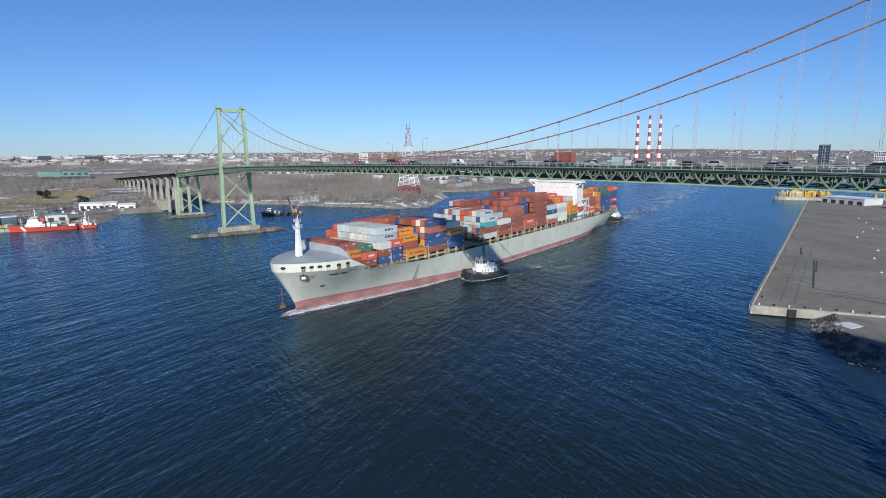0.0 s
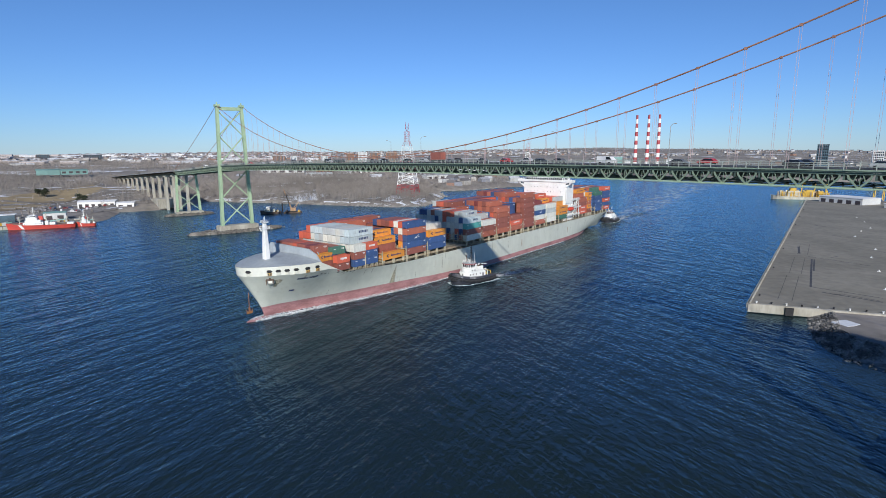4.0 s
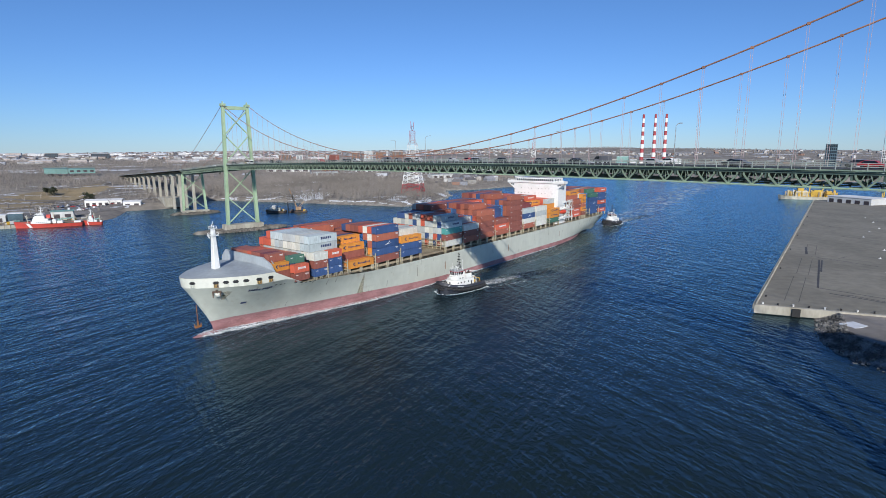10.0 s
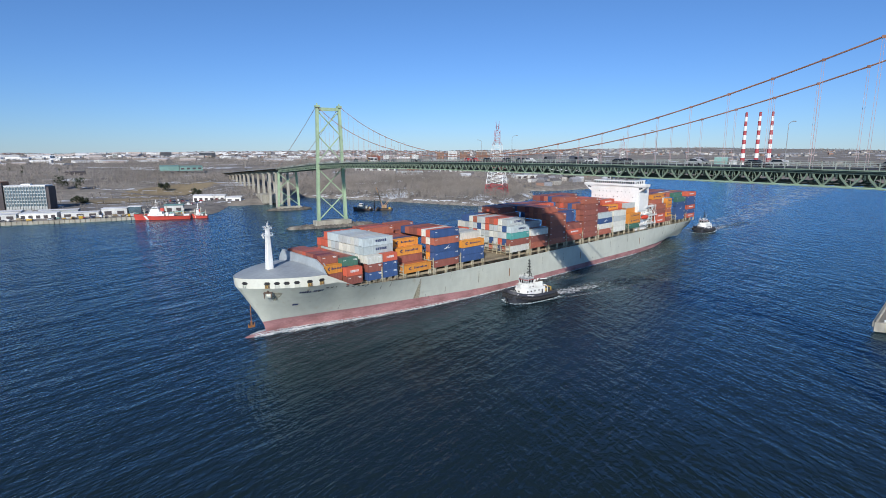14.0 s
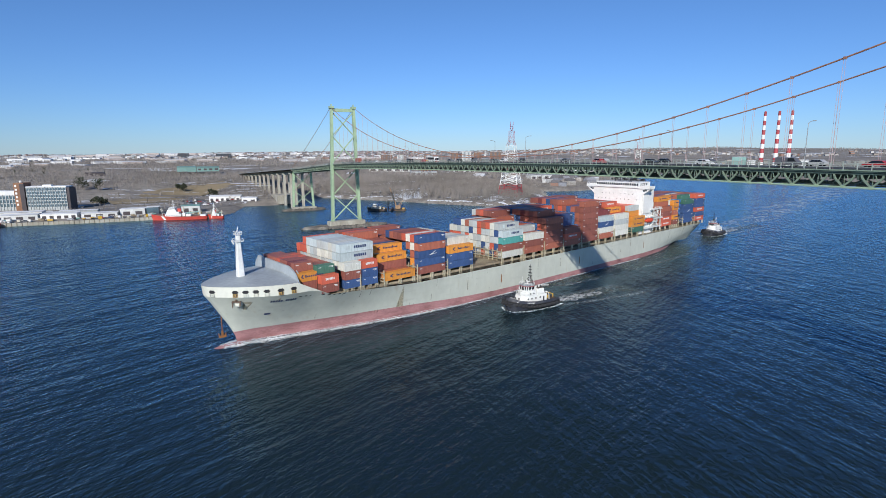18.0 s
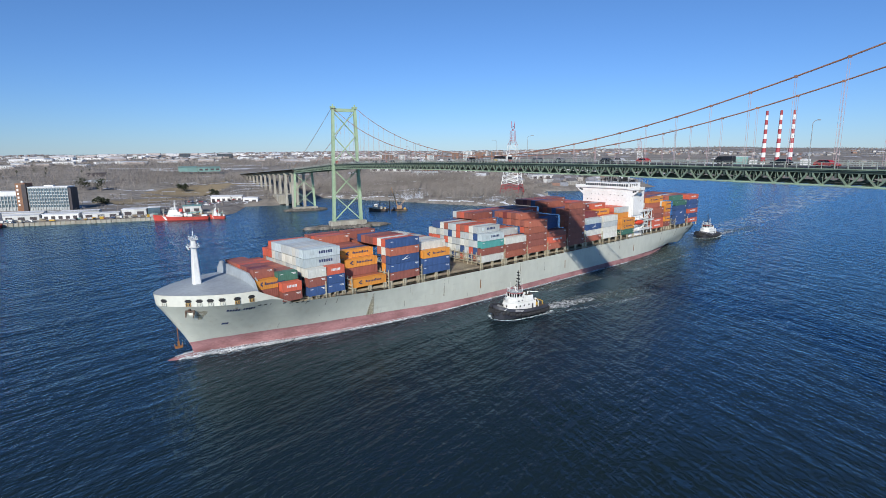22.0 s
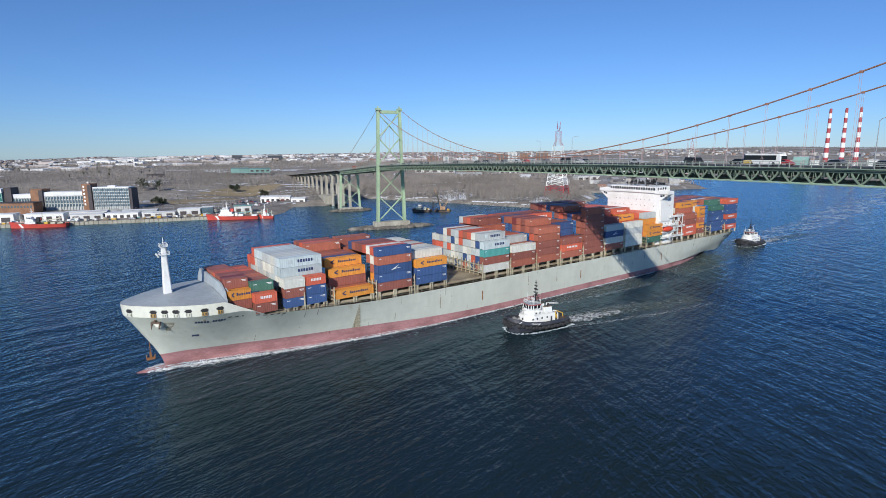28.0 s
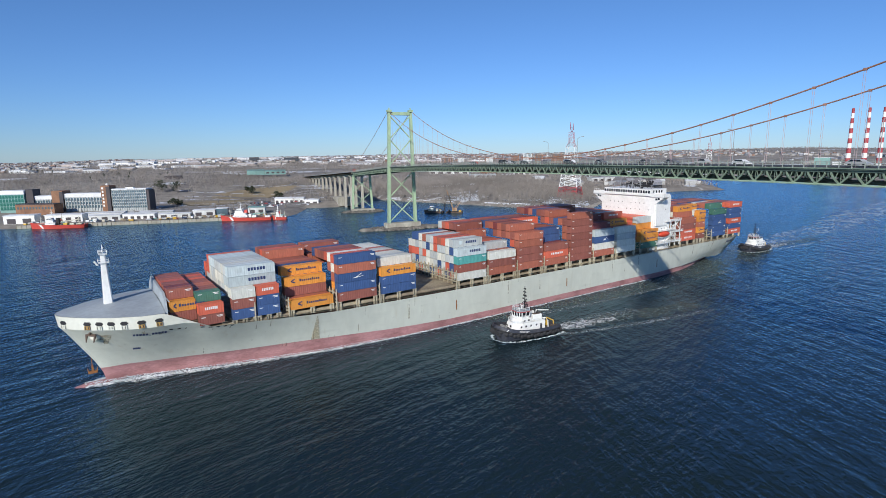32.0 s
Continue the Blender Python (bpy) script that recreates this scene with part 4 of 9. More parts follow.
def lay_containers(ship):
    rng = random.Random(11)
    for bi, (x, forty, zb, heights, port, taste) in enumerate(BAYS + UPPER):
        length = BOX_L if forty else 6.5
        ahead = BAYS[bi - 1] if 0 < bi < len(BAYS) and abs(BAYS[bi - 1][0] - x) < 17 else None
        for r, hgt in enumerate(heights):
            y = HB - 0.35 - r * ROW_W
            for tier in range(hgt):
                top = tier == hgt - 1
                side = r == 0 or heights[r - 1] <= tier
                front = ahead is None or ahead[3][r] <= tier
                if not (top or side or front):
                    continue
                if r == 0 or (heights[0] <= tier and side and r < 4):
                    c = port[min(tier, len(port) - 1)]
                else:
                    c = rng.choice(TASTE[taste])
                    if bi >= len(BAYS):
                        c = rng.choice(["grey", "white", "white", "paleblue"]) if r < 10 else "red"
                ob = part("container", BOXES[c, forty], None, ship, WORDS[c] + " steel freight container" + (", forty-foot" if forty else ", twenty-foot"))
                ob.location = (x, y, zb + tier * BOX_H)
                if side and (r == 0 or top or bi >= len(BAYS)):
                    kind = {"orange": "lloyd", "red": "red"}.get(c) or MARKS.get((bi, c)) or ("swoosh" if c == "blue" and tier == 2 else "small")
                    marking(ob, length, kind)


def boot_line(me):
    """Lower the painted line towards the stern, and keep the strakes below it in order."""
    for v in me.vertices:
        line = float(np.interp(-v.co.x, [0, 15, 48, 62, 80, 98, 125, 310], [2.1, 2.4, 2.4, 2.0, 1.2, 0.4, 0.2, 0.4]))
        if abs(v.co.z - 2.6) < 1e-3:
            v.co.z = line
        elif line - 0.5 < v.co.z < 2.0:
            v.co.z = line - 0.5
        else:
            continue
        if -295 < v.co.x < -50:
            v.co.y = math.copysign(hull_half(v.co.x, max(v.co.z, 0), 10.6), v.co.y)
    return me


def build_ship():
    ship = thing("container_ship", "large grey container ship with stacked containers, under way beneath the bridge", "container ship")
    part("hull", boot_line(hull_mesh(2.6, 15.6, "hull", M["hull"])), None, ship, "grey-green painted steel hull with rust streaks")
    part("boot_topping", boot_line(hull_mesh(-5, 2.6, "boot_topping", M["boot"], levels=4)), None, ship, "faded red antifouling band")
    # bulbous bow
    bm = bmesh.new()
    bmesh.ops.create_uvsphere(bm, u_segments=20, v_segments=12, radius=1)
    for v in bm.verts:
        v.co = Vector((1.5 + v.co.x * 9.5, v.co.y * 2.8, -4.0 + v.co.z * 2.5))
    part("bulbous_bow", bm, M["boot"], ship, "red bulb awash at the stem", smooth=True)
    # white band and whaleback forecastle
    part("bulwark_band", hull_mesh(15.6, None, "bulwark_band", M["hull_white"], x_to=-25, levels=4), None, ship, "off-white band round the bow")
    xs = [9.55, 9.0, 7.9, 5.5, 3.1, 0, -2.8, -6, -8.8, -11.5, -14]
    bm = bmesh.new()
    rings = []
    for x in xs + [-14.2]:
        y = max(0.02, hull_half(x, 18.9, 18.9) - 0.08)
        rise = 1.3 * min(1, (9.6 - x) / 14)
        rings.append([bm.verts.new((x - 0.05, y * math.sin(a), 18.93 + rise * (1 - abs(math.sin(a)) ** 2))) for a in np.linspace(-math.pi / 2, math.pi / 2, 11)])
    for a, b in zip(rings, rings[1:]):
        for i in range(10):
            bm.faces.new([a[i], a[i + 1], b[i + 1], b[i]])
    part("forecastle", bm, M["deck_grey"], ship, "smooth grey whaleback forecastle", smooth=True)
    # breakwater
    bm = bmesh.new()
    poly = [(-16.6, 18.6), (16.9, 18.2), (13.5, 21.2), (9, 22.8), (-14.5, 23.2), (-16.4, 21)]
    f = [bm.verts.new((-14.2 - (z - 18) * 0.12, y, z)) for y, z in poly]
    b = [bm.verts.new((-14.8 - (z - 18) * 0.12, y, z)) for y, z in poly]
    bm.faces.new(f)
    bm.faces.new(b[::-1])
    for i in range(6):
        bm.faces.new([f[i], f[(i + 1) % 6], b[(i + 1) % 6], b[i]])
    part("breakwater", bm, M["deck_grey"], ship, "grey steel breakwater")
    bm = bmesh.new()
    for y in np.linspace(-14, 14, 9):
        bm_bar(bm, (-15, y, 19), (-17.6, y, 17), 0.25, 0.4)
        bm_bar(bm, (-15.1, y, 22.2), (-17.8, y, 17.4), 0.25, 0.3)
    part("breakwater_stays", bm, M["deck_grey"], ship)
    # mooring openings in the band
    for x in (7.9, 2.9, 0.4, -2.1, -4.9, -8.6, -12.6):
        c, c2 = side_point(station(x, 17.3), 17.3), side_point(station(x, 17.3) - 1, 17.3)
        bm = bmesh.new()
        bm_box(bm, -0.95, 0.95, -0.1, 0.12, -0.5, 0.5)
        bmesh.ops.bevel(bm, geom=[e for e in bm.edges if abs(e.verts[0].co.y - e.verts[1].co.y) > 0.1], offset=0.28, segments=2, affect="EDGES")
        ob = part("mooring_port", bm, M["black"], ship, "dark rounded mooring opening")
        ob.matrix_basis = pose(c.x, c.y, 17.3, 0, 0, math.degrees(math.atan2(c.y - c2.y, c.x - c2.x)))
        bm = bmesh.new()
        bm_box(bm, -0.7, 0.7, 0.05, 0.3, -0.66, -0.52)
        for o in (-0.6, 0.6):
            bm_box(bm, o - 0.1, o + 0.1, 0.05, 0.3, -1.5, -0.66)
        bm_box(bm, -0.5, 0.5, 0.05, 0.2, -1.5, -1.36)
        bm_box(bm, -0.2, 0.2, 0.05, 0.28, -1.36, -0.66)
        part("roller_fairlead", bm, M["fairlead"] if x in (2.9, -8.6, -12.6) else M["hull_white"], ob, "stained fairlead rollers")
        if x in (2.9, -8.6, -12.6):
            box_part("roller_recess", (-0.5, 0.5, -0.05, 0.13, -1.36, -0.66), M["dark_door"], ob)
    # lettering, draught marks and rust streaks on the plating
    def plate(name, x0, x1, z0, z1, mat, label, taper=0.0):
        bm = bmesh.new()
        q = [side_point(station(a, z), z, 0.1) for a, z in ((x0, z0), (x1, z0), (x1 - taper, z1), (x0 + taper, z1))]
        bm.faces.new([bm.verts.new(p) for p in q])
        part(name, bm, mat, ship, label)
    for i in range(11):
        if i != 5:
            plate("bow_lettering", -6.6 - i * 0.72, -7.1 - i * 0.72, 12.9, 13.6, M["mark_dark"], "dark lettering")
    for i in range(9):
        plate("scupper", -14.9 - i * 1.9, -15.8 - i * 1.9, 13.75 - i * 0.17, 14.1 - i * 0.17, M["black"], "small dark opening")
    plate("thruster_mark", -6.6, -8.4, 7.6, 8.3, M["mark_dark"], "dark thruster mark")
    for x0, w, z0, z1, tp in ((2.8, 0.5, 13.8, 16.2, -0.1), (-8.6, 0.6, 13.2, 16.2, -0.15), (-12.6, 0.7, 12.6, 16.2, -0.2), (0.9, 2.6, 12.0, 13.8, -0.3), (-0.2, 1.0, 10.4, 12.2, -0.3), (-54.2, 2.8, 2.2, 10.6, 1.2), (-88, 0.5, 3.5, 10.4, 0.1), (-133, 0.5, 5.2, 10.4, 0.1), (-150, 0.7, 4.4, 8.0, 0.2), (-196, 0.4, 5.6, 10.4, 0.1), (-215, 0.5, 6.2, 10.4, 0.1), (-262, 0.6, 5.5, 10.6, 0.1), (-281, 0.7, 6, 10.6, 0.1)):
        plate("rust_streak", x0, x0 - w, z0, z1, M["stain"], "brown rust streak", -tp)
    rs = random.Random(91)
    for i in range(30):
        x0 = rs.choice([rs.uniform(-16, -110), rs.uniform(-60, -285)])
        top = rs.choice([deck_edge(x0) - 0.3, rs.uniform(3, 8), 2.6])
        ln, w = rs.uniform(0.5, 3.2), rs.uniform(0.12, 0.4)
        plate("rust_streak", x0, x0 - w, max(1.4, top - ln), top, M["stain"], "brown rust streak", -w * 0.25)
    for i in range(5):
        plate("stern_lettering", -297.5 - i * 1.8, -298.5 - i * 1.8, 7.9, 9.6, M["mark_dark"], "dark lettering")
    for x in (-108, -166, -230):
        plate("draught_mark", x, x - 0.5, 3.2, 6.8, M["rust"], "worn draught mark")
    # anchors
    for s in (1, -1):
        bm = bmesh.new()
        bm_lathe(bm, [(1.5, 0), (1.3, 0.7), (0.8, 1.2)], 12)
        ob = part("hawse_pipe", bm, M["hull_white"], ship)
        c = side_point(station(1.4, 13.4), 13.4)
        ob.matrix_basis = pose(c.x, s * (c.y - 0.5), 13.4, -s * 80, 0, -s * 42)
        bm = bmesh.new()
        bm_bar(bm, (0, 0, 0.9), (0, -1.0, 2.2), 0.5, 0.5)
        bm_bar(bm, (-1.3, -0.4, 1.6), (1.3, -0.4, 1.6), 0.55, 0.6)
        for o in (-1.2, 1.2):
            bm_bar(bm, (o, -0.4, 1.6), (o * 0.9, 1.5, 1.9), 0.55, 0.4, r2=0.3)
        part("anchor", bm, M["dark_rust"], ob, "dark rusty stockless anchor")
    # starboard anchor hung on its chain
    bm = bmesh.new()
    bm_bar(bm, (2.9, -4.9, 7.4), (2.9, -4.9, 1.0), 0.22, 0.22)
    part("anchor_chain", bm, M["rust"], ship)
    bm = bmesh.new()
    bm_bar(bm, (2.9, -4.9, 1.6), (2.9, -4.9, -0.4), 0.5, 0.5)
    bm_bar(bm, (1.8, -4.9, -0.3), (4.0, -4.9, -0.3), 0.7, 0.7)
    for o in (-1.0, 1.0):
        bm_bar(bm, (2.9 + o, -4.9, -0.3), (2.9 + o * 1.2, -4.9, 1.0), 0.4, 0.35, r2=0.3)
    part("lowered_anchor", bm, M["rust"], ship, "orange-rusted anchor lowered on its chain")
    # mast
    mast = part("foremast", foremast_mesh(), None, ship, "tall white tapered foremast")
    bm = bmesh.new()
    for z in np.arange(21, 33, 0.6):
        bm_bar(bm, (-3.35, -0.35, z), (-3.35, 0.35, z), 0.06, 0.06)
    for y in (-0.35, 0.35):
        bm_bar(bm, (-3.35, y, 20.5), (-3.35, y, 33.4), 0.07, 0.07)
    part("ladder", bm, M["steel"], mast)
    for z, r in ((31.2, 1.25), (33.5, 1.0)):
        plat = part("lookout_platform", box_mesh((-2.6 - r, -2.6 + r, -r, r, z, z + 0.12), M["white"], 0.03), None, mast)
        bm = bmesh.new()
        ring = [(-2.6 + a * r, b * r) for a, b in ((-1, -1), (1, -1), (1, 1), (-1, 1), (-1, -1))]
        for dz in (0.5, 1.0):
            bm_tube(bm, [(x, y, z + dz) for x, y in ring], 0.07, 4)
        for x, y in ring[:4]:
            bm_bar(bm, (x, y, z), (x, y, z + 1.0), 0.08, 0.08)
        part("platform_rail", bm, M["white"], plat)
    for name, p, q, w, mt in (("aerial", (-2.6, 0.4, 33.5), (-2.6, 0.4, 36.2), 0.14, "white"), ("aerial", (-2.2, -0.4, 33.5), (-2.9, -0.7, 35.4), 0.12, "white"), ("masthead_lamp", (-1.9, -0.2, 33.6), (-1.9, -0.2, 34.3), 0.55, "steel"), ("loudhailer", (-1.2, 0, 30.6), (-0.5, 0.2, 31.8), 0.5, "white")):
        bm = bmesh.new()
        bm_bar(bm, p, q, w, w, sides=8)
        part(name, bm, M[mt], mast)
    # main deck, hatch coamings and lashing bridges
    bm = bmesh.new()
    ys = [(-14.5, 15.5), (-25, 15.8), (-40, 16.4), (-295, 16.6), (-309.8, 14.8)]
    vs = [bm.verts.new((x, y, deck_edge(x) - 0.25)) for x, y in ys] + [bm.verts.new((x, -y, deck_edge(x) - 0.25)) for x, y in ys[::-1]]
    bm.faces.new(vs)
    part("main_deck", bm, M["deck_tan"], ship, "worn buff-brown main deck")
    for x, forty, zb, *_ in BAYS:
        ln = BOX_L if forty else 6.5
        bm = bmesh.new()
        bm_box(bm, x - ln, x, -13.6, 13.6, deck_edge(x) - 0.3, zb - 0.5)
        bm_box(bm, x - ln - 0.3, x + 0.3, -13.9, 13.9, zb - 0.5, zb - 0.05)
        part("hatch_coaming", bm, M["deck_tan"], ship)
        for dx in ((-0.4, -ln / 2, -ln + 0.4) if x < -29 else ()):
            bm = bmesh.new()
            for o in (-0.45, 0.45):
                bm_bar(bm, (x + dx + o, HB - 0.7, deck_edge(x) - 0.2), (x + dx + o, HB - 0.7, zb - 0.1), 0.28, 0.5)
            bm_box(bm, x + dx - 0.7, x + dx + 0.7, HB - 1.1, HB - 0.35, zb - 0.3, zb - 0.04)
            part("container_pedestal", bm, M["cream"], ship, "cream steel pedestal under the outboard stack")
    for x, forty, zb, *_ in BAYS[3:]:
        if not forty and x < -200:
            continue
        bm = bmesh.new()
        for y in np.arange(-HB + 0.4, HB, ROW_W):
            bm_bar(bm, (x + 0.75, y, max(zb - 3, deck_edge(x) - 0.1)), (x + 0.75, y, zb + 4.2), 0.22, 0.3)
            bm_bar(bm, (x + 0.75, y, zb + 0.1), (x + 0.75, min(y + ROW_W, HB - 0.4), zb + 2.9), 0.1, 0.1)
        bm_box(bm, x + 0.4, x + 1.1, -HB + 0.4, HB - 0.3, zb - 0.1, zb + 0.1)
        bm_box(bm, x + 0.4, x + 1.1, -HB + 0.4, HB - 0.3, zb + 1.0, zb + 1.1)
        bm_box(bm, x + 0.4, x + 1.1, -HB + 0.4, HB - 0.3, zb + 2.9, zb + 3.05)
        part("lashing_bridge", bm, M["cream"], ship, "cream steel lashing bridge between the bays")
    # deck edge railing
    bm = bmesh.new()
    xr = np.arange(-28, -308, -4.0)
    for a, b in zip(xr, xr[1:]):
        for dz in (0.5, 1.0):
            bm_bar(bm, (a, HB - 0.15, deck_edge(a) + dz), (b, HB - 0.15, deck_edge(b) + dz), 0.07, 0.07)
        bm_bar(bm, (a, HB - 0.15, deck_edge(a)), (a, HB - 0.15, deck_edge(a) + 1.05), 0.1, 0.1)
    part("deck_railing", bm, M["deck_tan"], ship)
    build_house(ship)
    lay_containers(ship)
    # bow wave and side wash
    line = [(5, 0.5, 2.6), (0, 0.9, 3.6), (-6, 2.0, 4.2), (-14, 4.0, 3.8), (-26, 7.0, 3.0), (-42, 10.9, 2.4), (-60, 14.4, 2.0), (-80, 16.8, 1.5), (-104, 17.7, 1.3), (-150, 17.9, 1.0), (-225, 18.0, 0.9)]
    for sd, n in ((1, 11), (-1, 7)):
        foam_strip("bow_wave", [(x, sd * (y + w * 0.2), w * 0.4) for x, y, w in line[:n]], ship, 3 + sd, lift=-2.0, dense=6, size=0.75, tall=2.4)
        foam_strip("bow_curl", [(x, sd * (y + 0.1), w * 0.22) for x, y, w in line[:min(n, 8)]], ship, 8 + sd, lift=-1.5, dense=8, size=0.5, tall=2.0)
        foam_ribbon("bow_wave_froth", [(x, sd * (y + w * 0.32), w) for x, y, w in line[:n]], ship, 41 + sd, -2.0, "foam_lace")
        foam_ribbon("bow_wave_froth", [(x, sd * (y + w * 0.2), w * 0.6) for x, y, w in line[:n]], ship, 48 + sd, -1.9, "foam_lace")
    foam_ribbon("side_froth", [(x, y + w * 0.6, w * 1.2) for x, y, w in line[2:]], ship, 43, -2.03, "foam_thin")
    foam_strip("side_wash", [(-60, 19.5, 4), (-120, 21, 6), (-180, 22, 7), (-232, 22, 9), (-300, 12, 10), (-330, 2, 9)], ship, 14, lift=-2.06, dense=1.2, size=0.3, tall=0.02, mat="wash")
    foam_ribbon("side_wash", [(-120, 20, 4), (-150, 22.5, 10), (-180, 24, 14), (-232, 24, 17), (-270, 20, 22), (-310, 12, 30), (-360, 4, 32)], ship, 44, -2.05, "wash_lace")
    foam_ribbon("wash_edge", [(-140, 27, 2), (-180, 30.5, 3), (-232, 32, 3), (-280, 31, 3)], ship, 45, -2.02, "foam_thin")
    foam_ribbon("stern_wake", [(-330, 2, 14), (-400, 0, 22), (-484, -4, 30), (-600, -18, 40), (-715, -30, 50), (-830, -38, 60), (-930, -46, 66), (-1060, -58, 70)], ship, 46, -2.05, "streak_lace")
    return ship


def foam_strip(name, pts, parent, seed, lift=0.06, dense=7, size=1.0, tall=1.0, mat="foam"):
    """A ragged band of foam along a line of (x, y, width)."""
    rng = random.Random(seed)
    bm = bmesh.new()
    for (xa, ya, wa), (xb, yb, wb) in zip(pts, pts[1:]):
        n = int(abs(xa - xb) * dense) + 6
        for i in range(n):
            k = rng.random()
            x, y, w = xa + (xb - xa) * k, ya + (yb - ya) * k, wa + (wb - wa) * k
            o = rng.gauss(0, 0.36) * w
            r = rng.uniform(0.15, 0.5) * (0.35 + 0.35 * w) * size
            a0 = rng.uniform(0, 6)
            c = bm.verts.new((x, y + o, lift + rng.uniform(0.05, 0.3) * w * 0.5 * tall))
            ring = [bm.verts.new((x + math.cos(a0 + j * 1.2566) * r * rng.uniform(1.0, 2.2), y + o + math.sin(a0 + j * 1.2566) * r * rng.uniform(0.5, 1), lift - 0.03)) for j in range(5)]
            for j in range(5):
                bm.faces.new([c, ring[j], ring[(j + 1) % 5]])
    return tagged(part(name, bm, M[mat], parent, "white foam along the waterline" if mat == "foam" else "pale green aerated wash"), kind="stuff")


def foam_ribbon(name, pts, parent, seed, lift, mat):
    """A ragged sheet of froth just above the water along (x, y, width)."""
    rng = random.Random(seed)
    bm = bmesh.new()
    rows = []
    for (xa, ya, wa), (xb, yb, wb) in zip(pts, pts[1:]):
        n = max(2, int(math.hypot(xa - xb, ya - yb) / 1.6))
        for i in range(n):
            k = i / n
            x, y, w = xa + (xb - xa) * k, ya + (yb - ya) * k, wa + (wb - wa) * k
            lo, hi = -w / 2 * rng.uniform(0.5, 1.15), w / 2 * rng.uniform(0.4, 1.2)
            rows.append([bm.verts.new((x + rng.uniform(-0.3, 0.3), y + lo + (hi - lo) * j / 3, lift + (0.05 + rng.uniform(0, 0.12)) * (1 if j in (1, 2) else 0))) for j in range(4)])
    for a, b in zip(rows, rows[1:]):
        for j in range(3):
            bm.faces.new([a[j], a[j + 1], b[j + 1], b[j]])
    return tagged(part(name, bm, M[mat], parent, "lacy white froth on the water"), kind="stuff")


def foremast_mesh():
    bm = bmesh.new()
    va = bm_box(bm, -1, 1, -1, 1, 0, 1)
    for i, v in enumerate(va):
        z, w = (19.6, 1.15) if i < 4 else (33.6, 0.6)
        v.co = Vector((-2.6 + v.co.x * w, v.co.y * w, z))
    bmesh.ops.bevel(bm, geom=[e for e in bm.edges if abs(e.verts[0].co.z - e.verts[1].co.z) > 5], offset=0.25, segments=2, affect="EDGES")
    return finish("foremast", bm, M["white"])


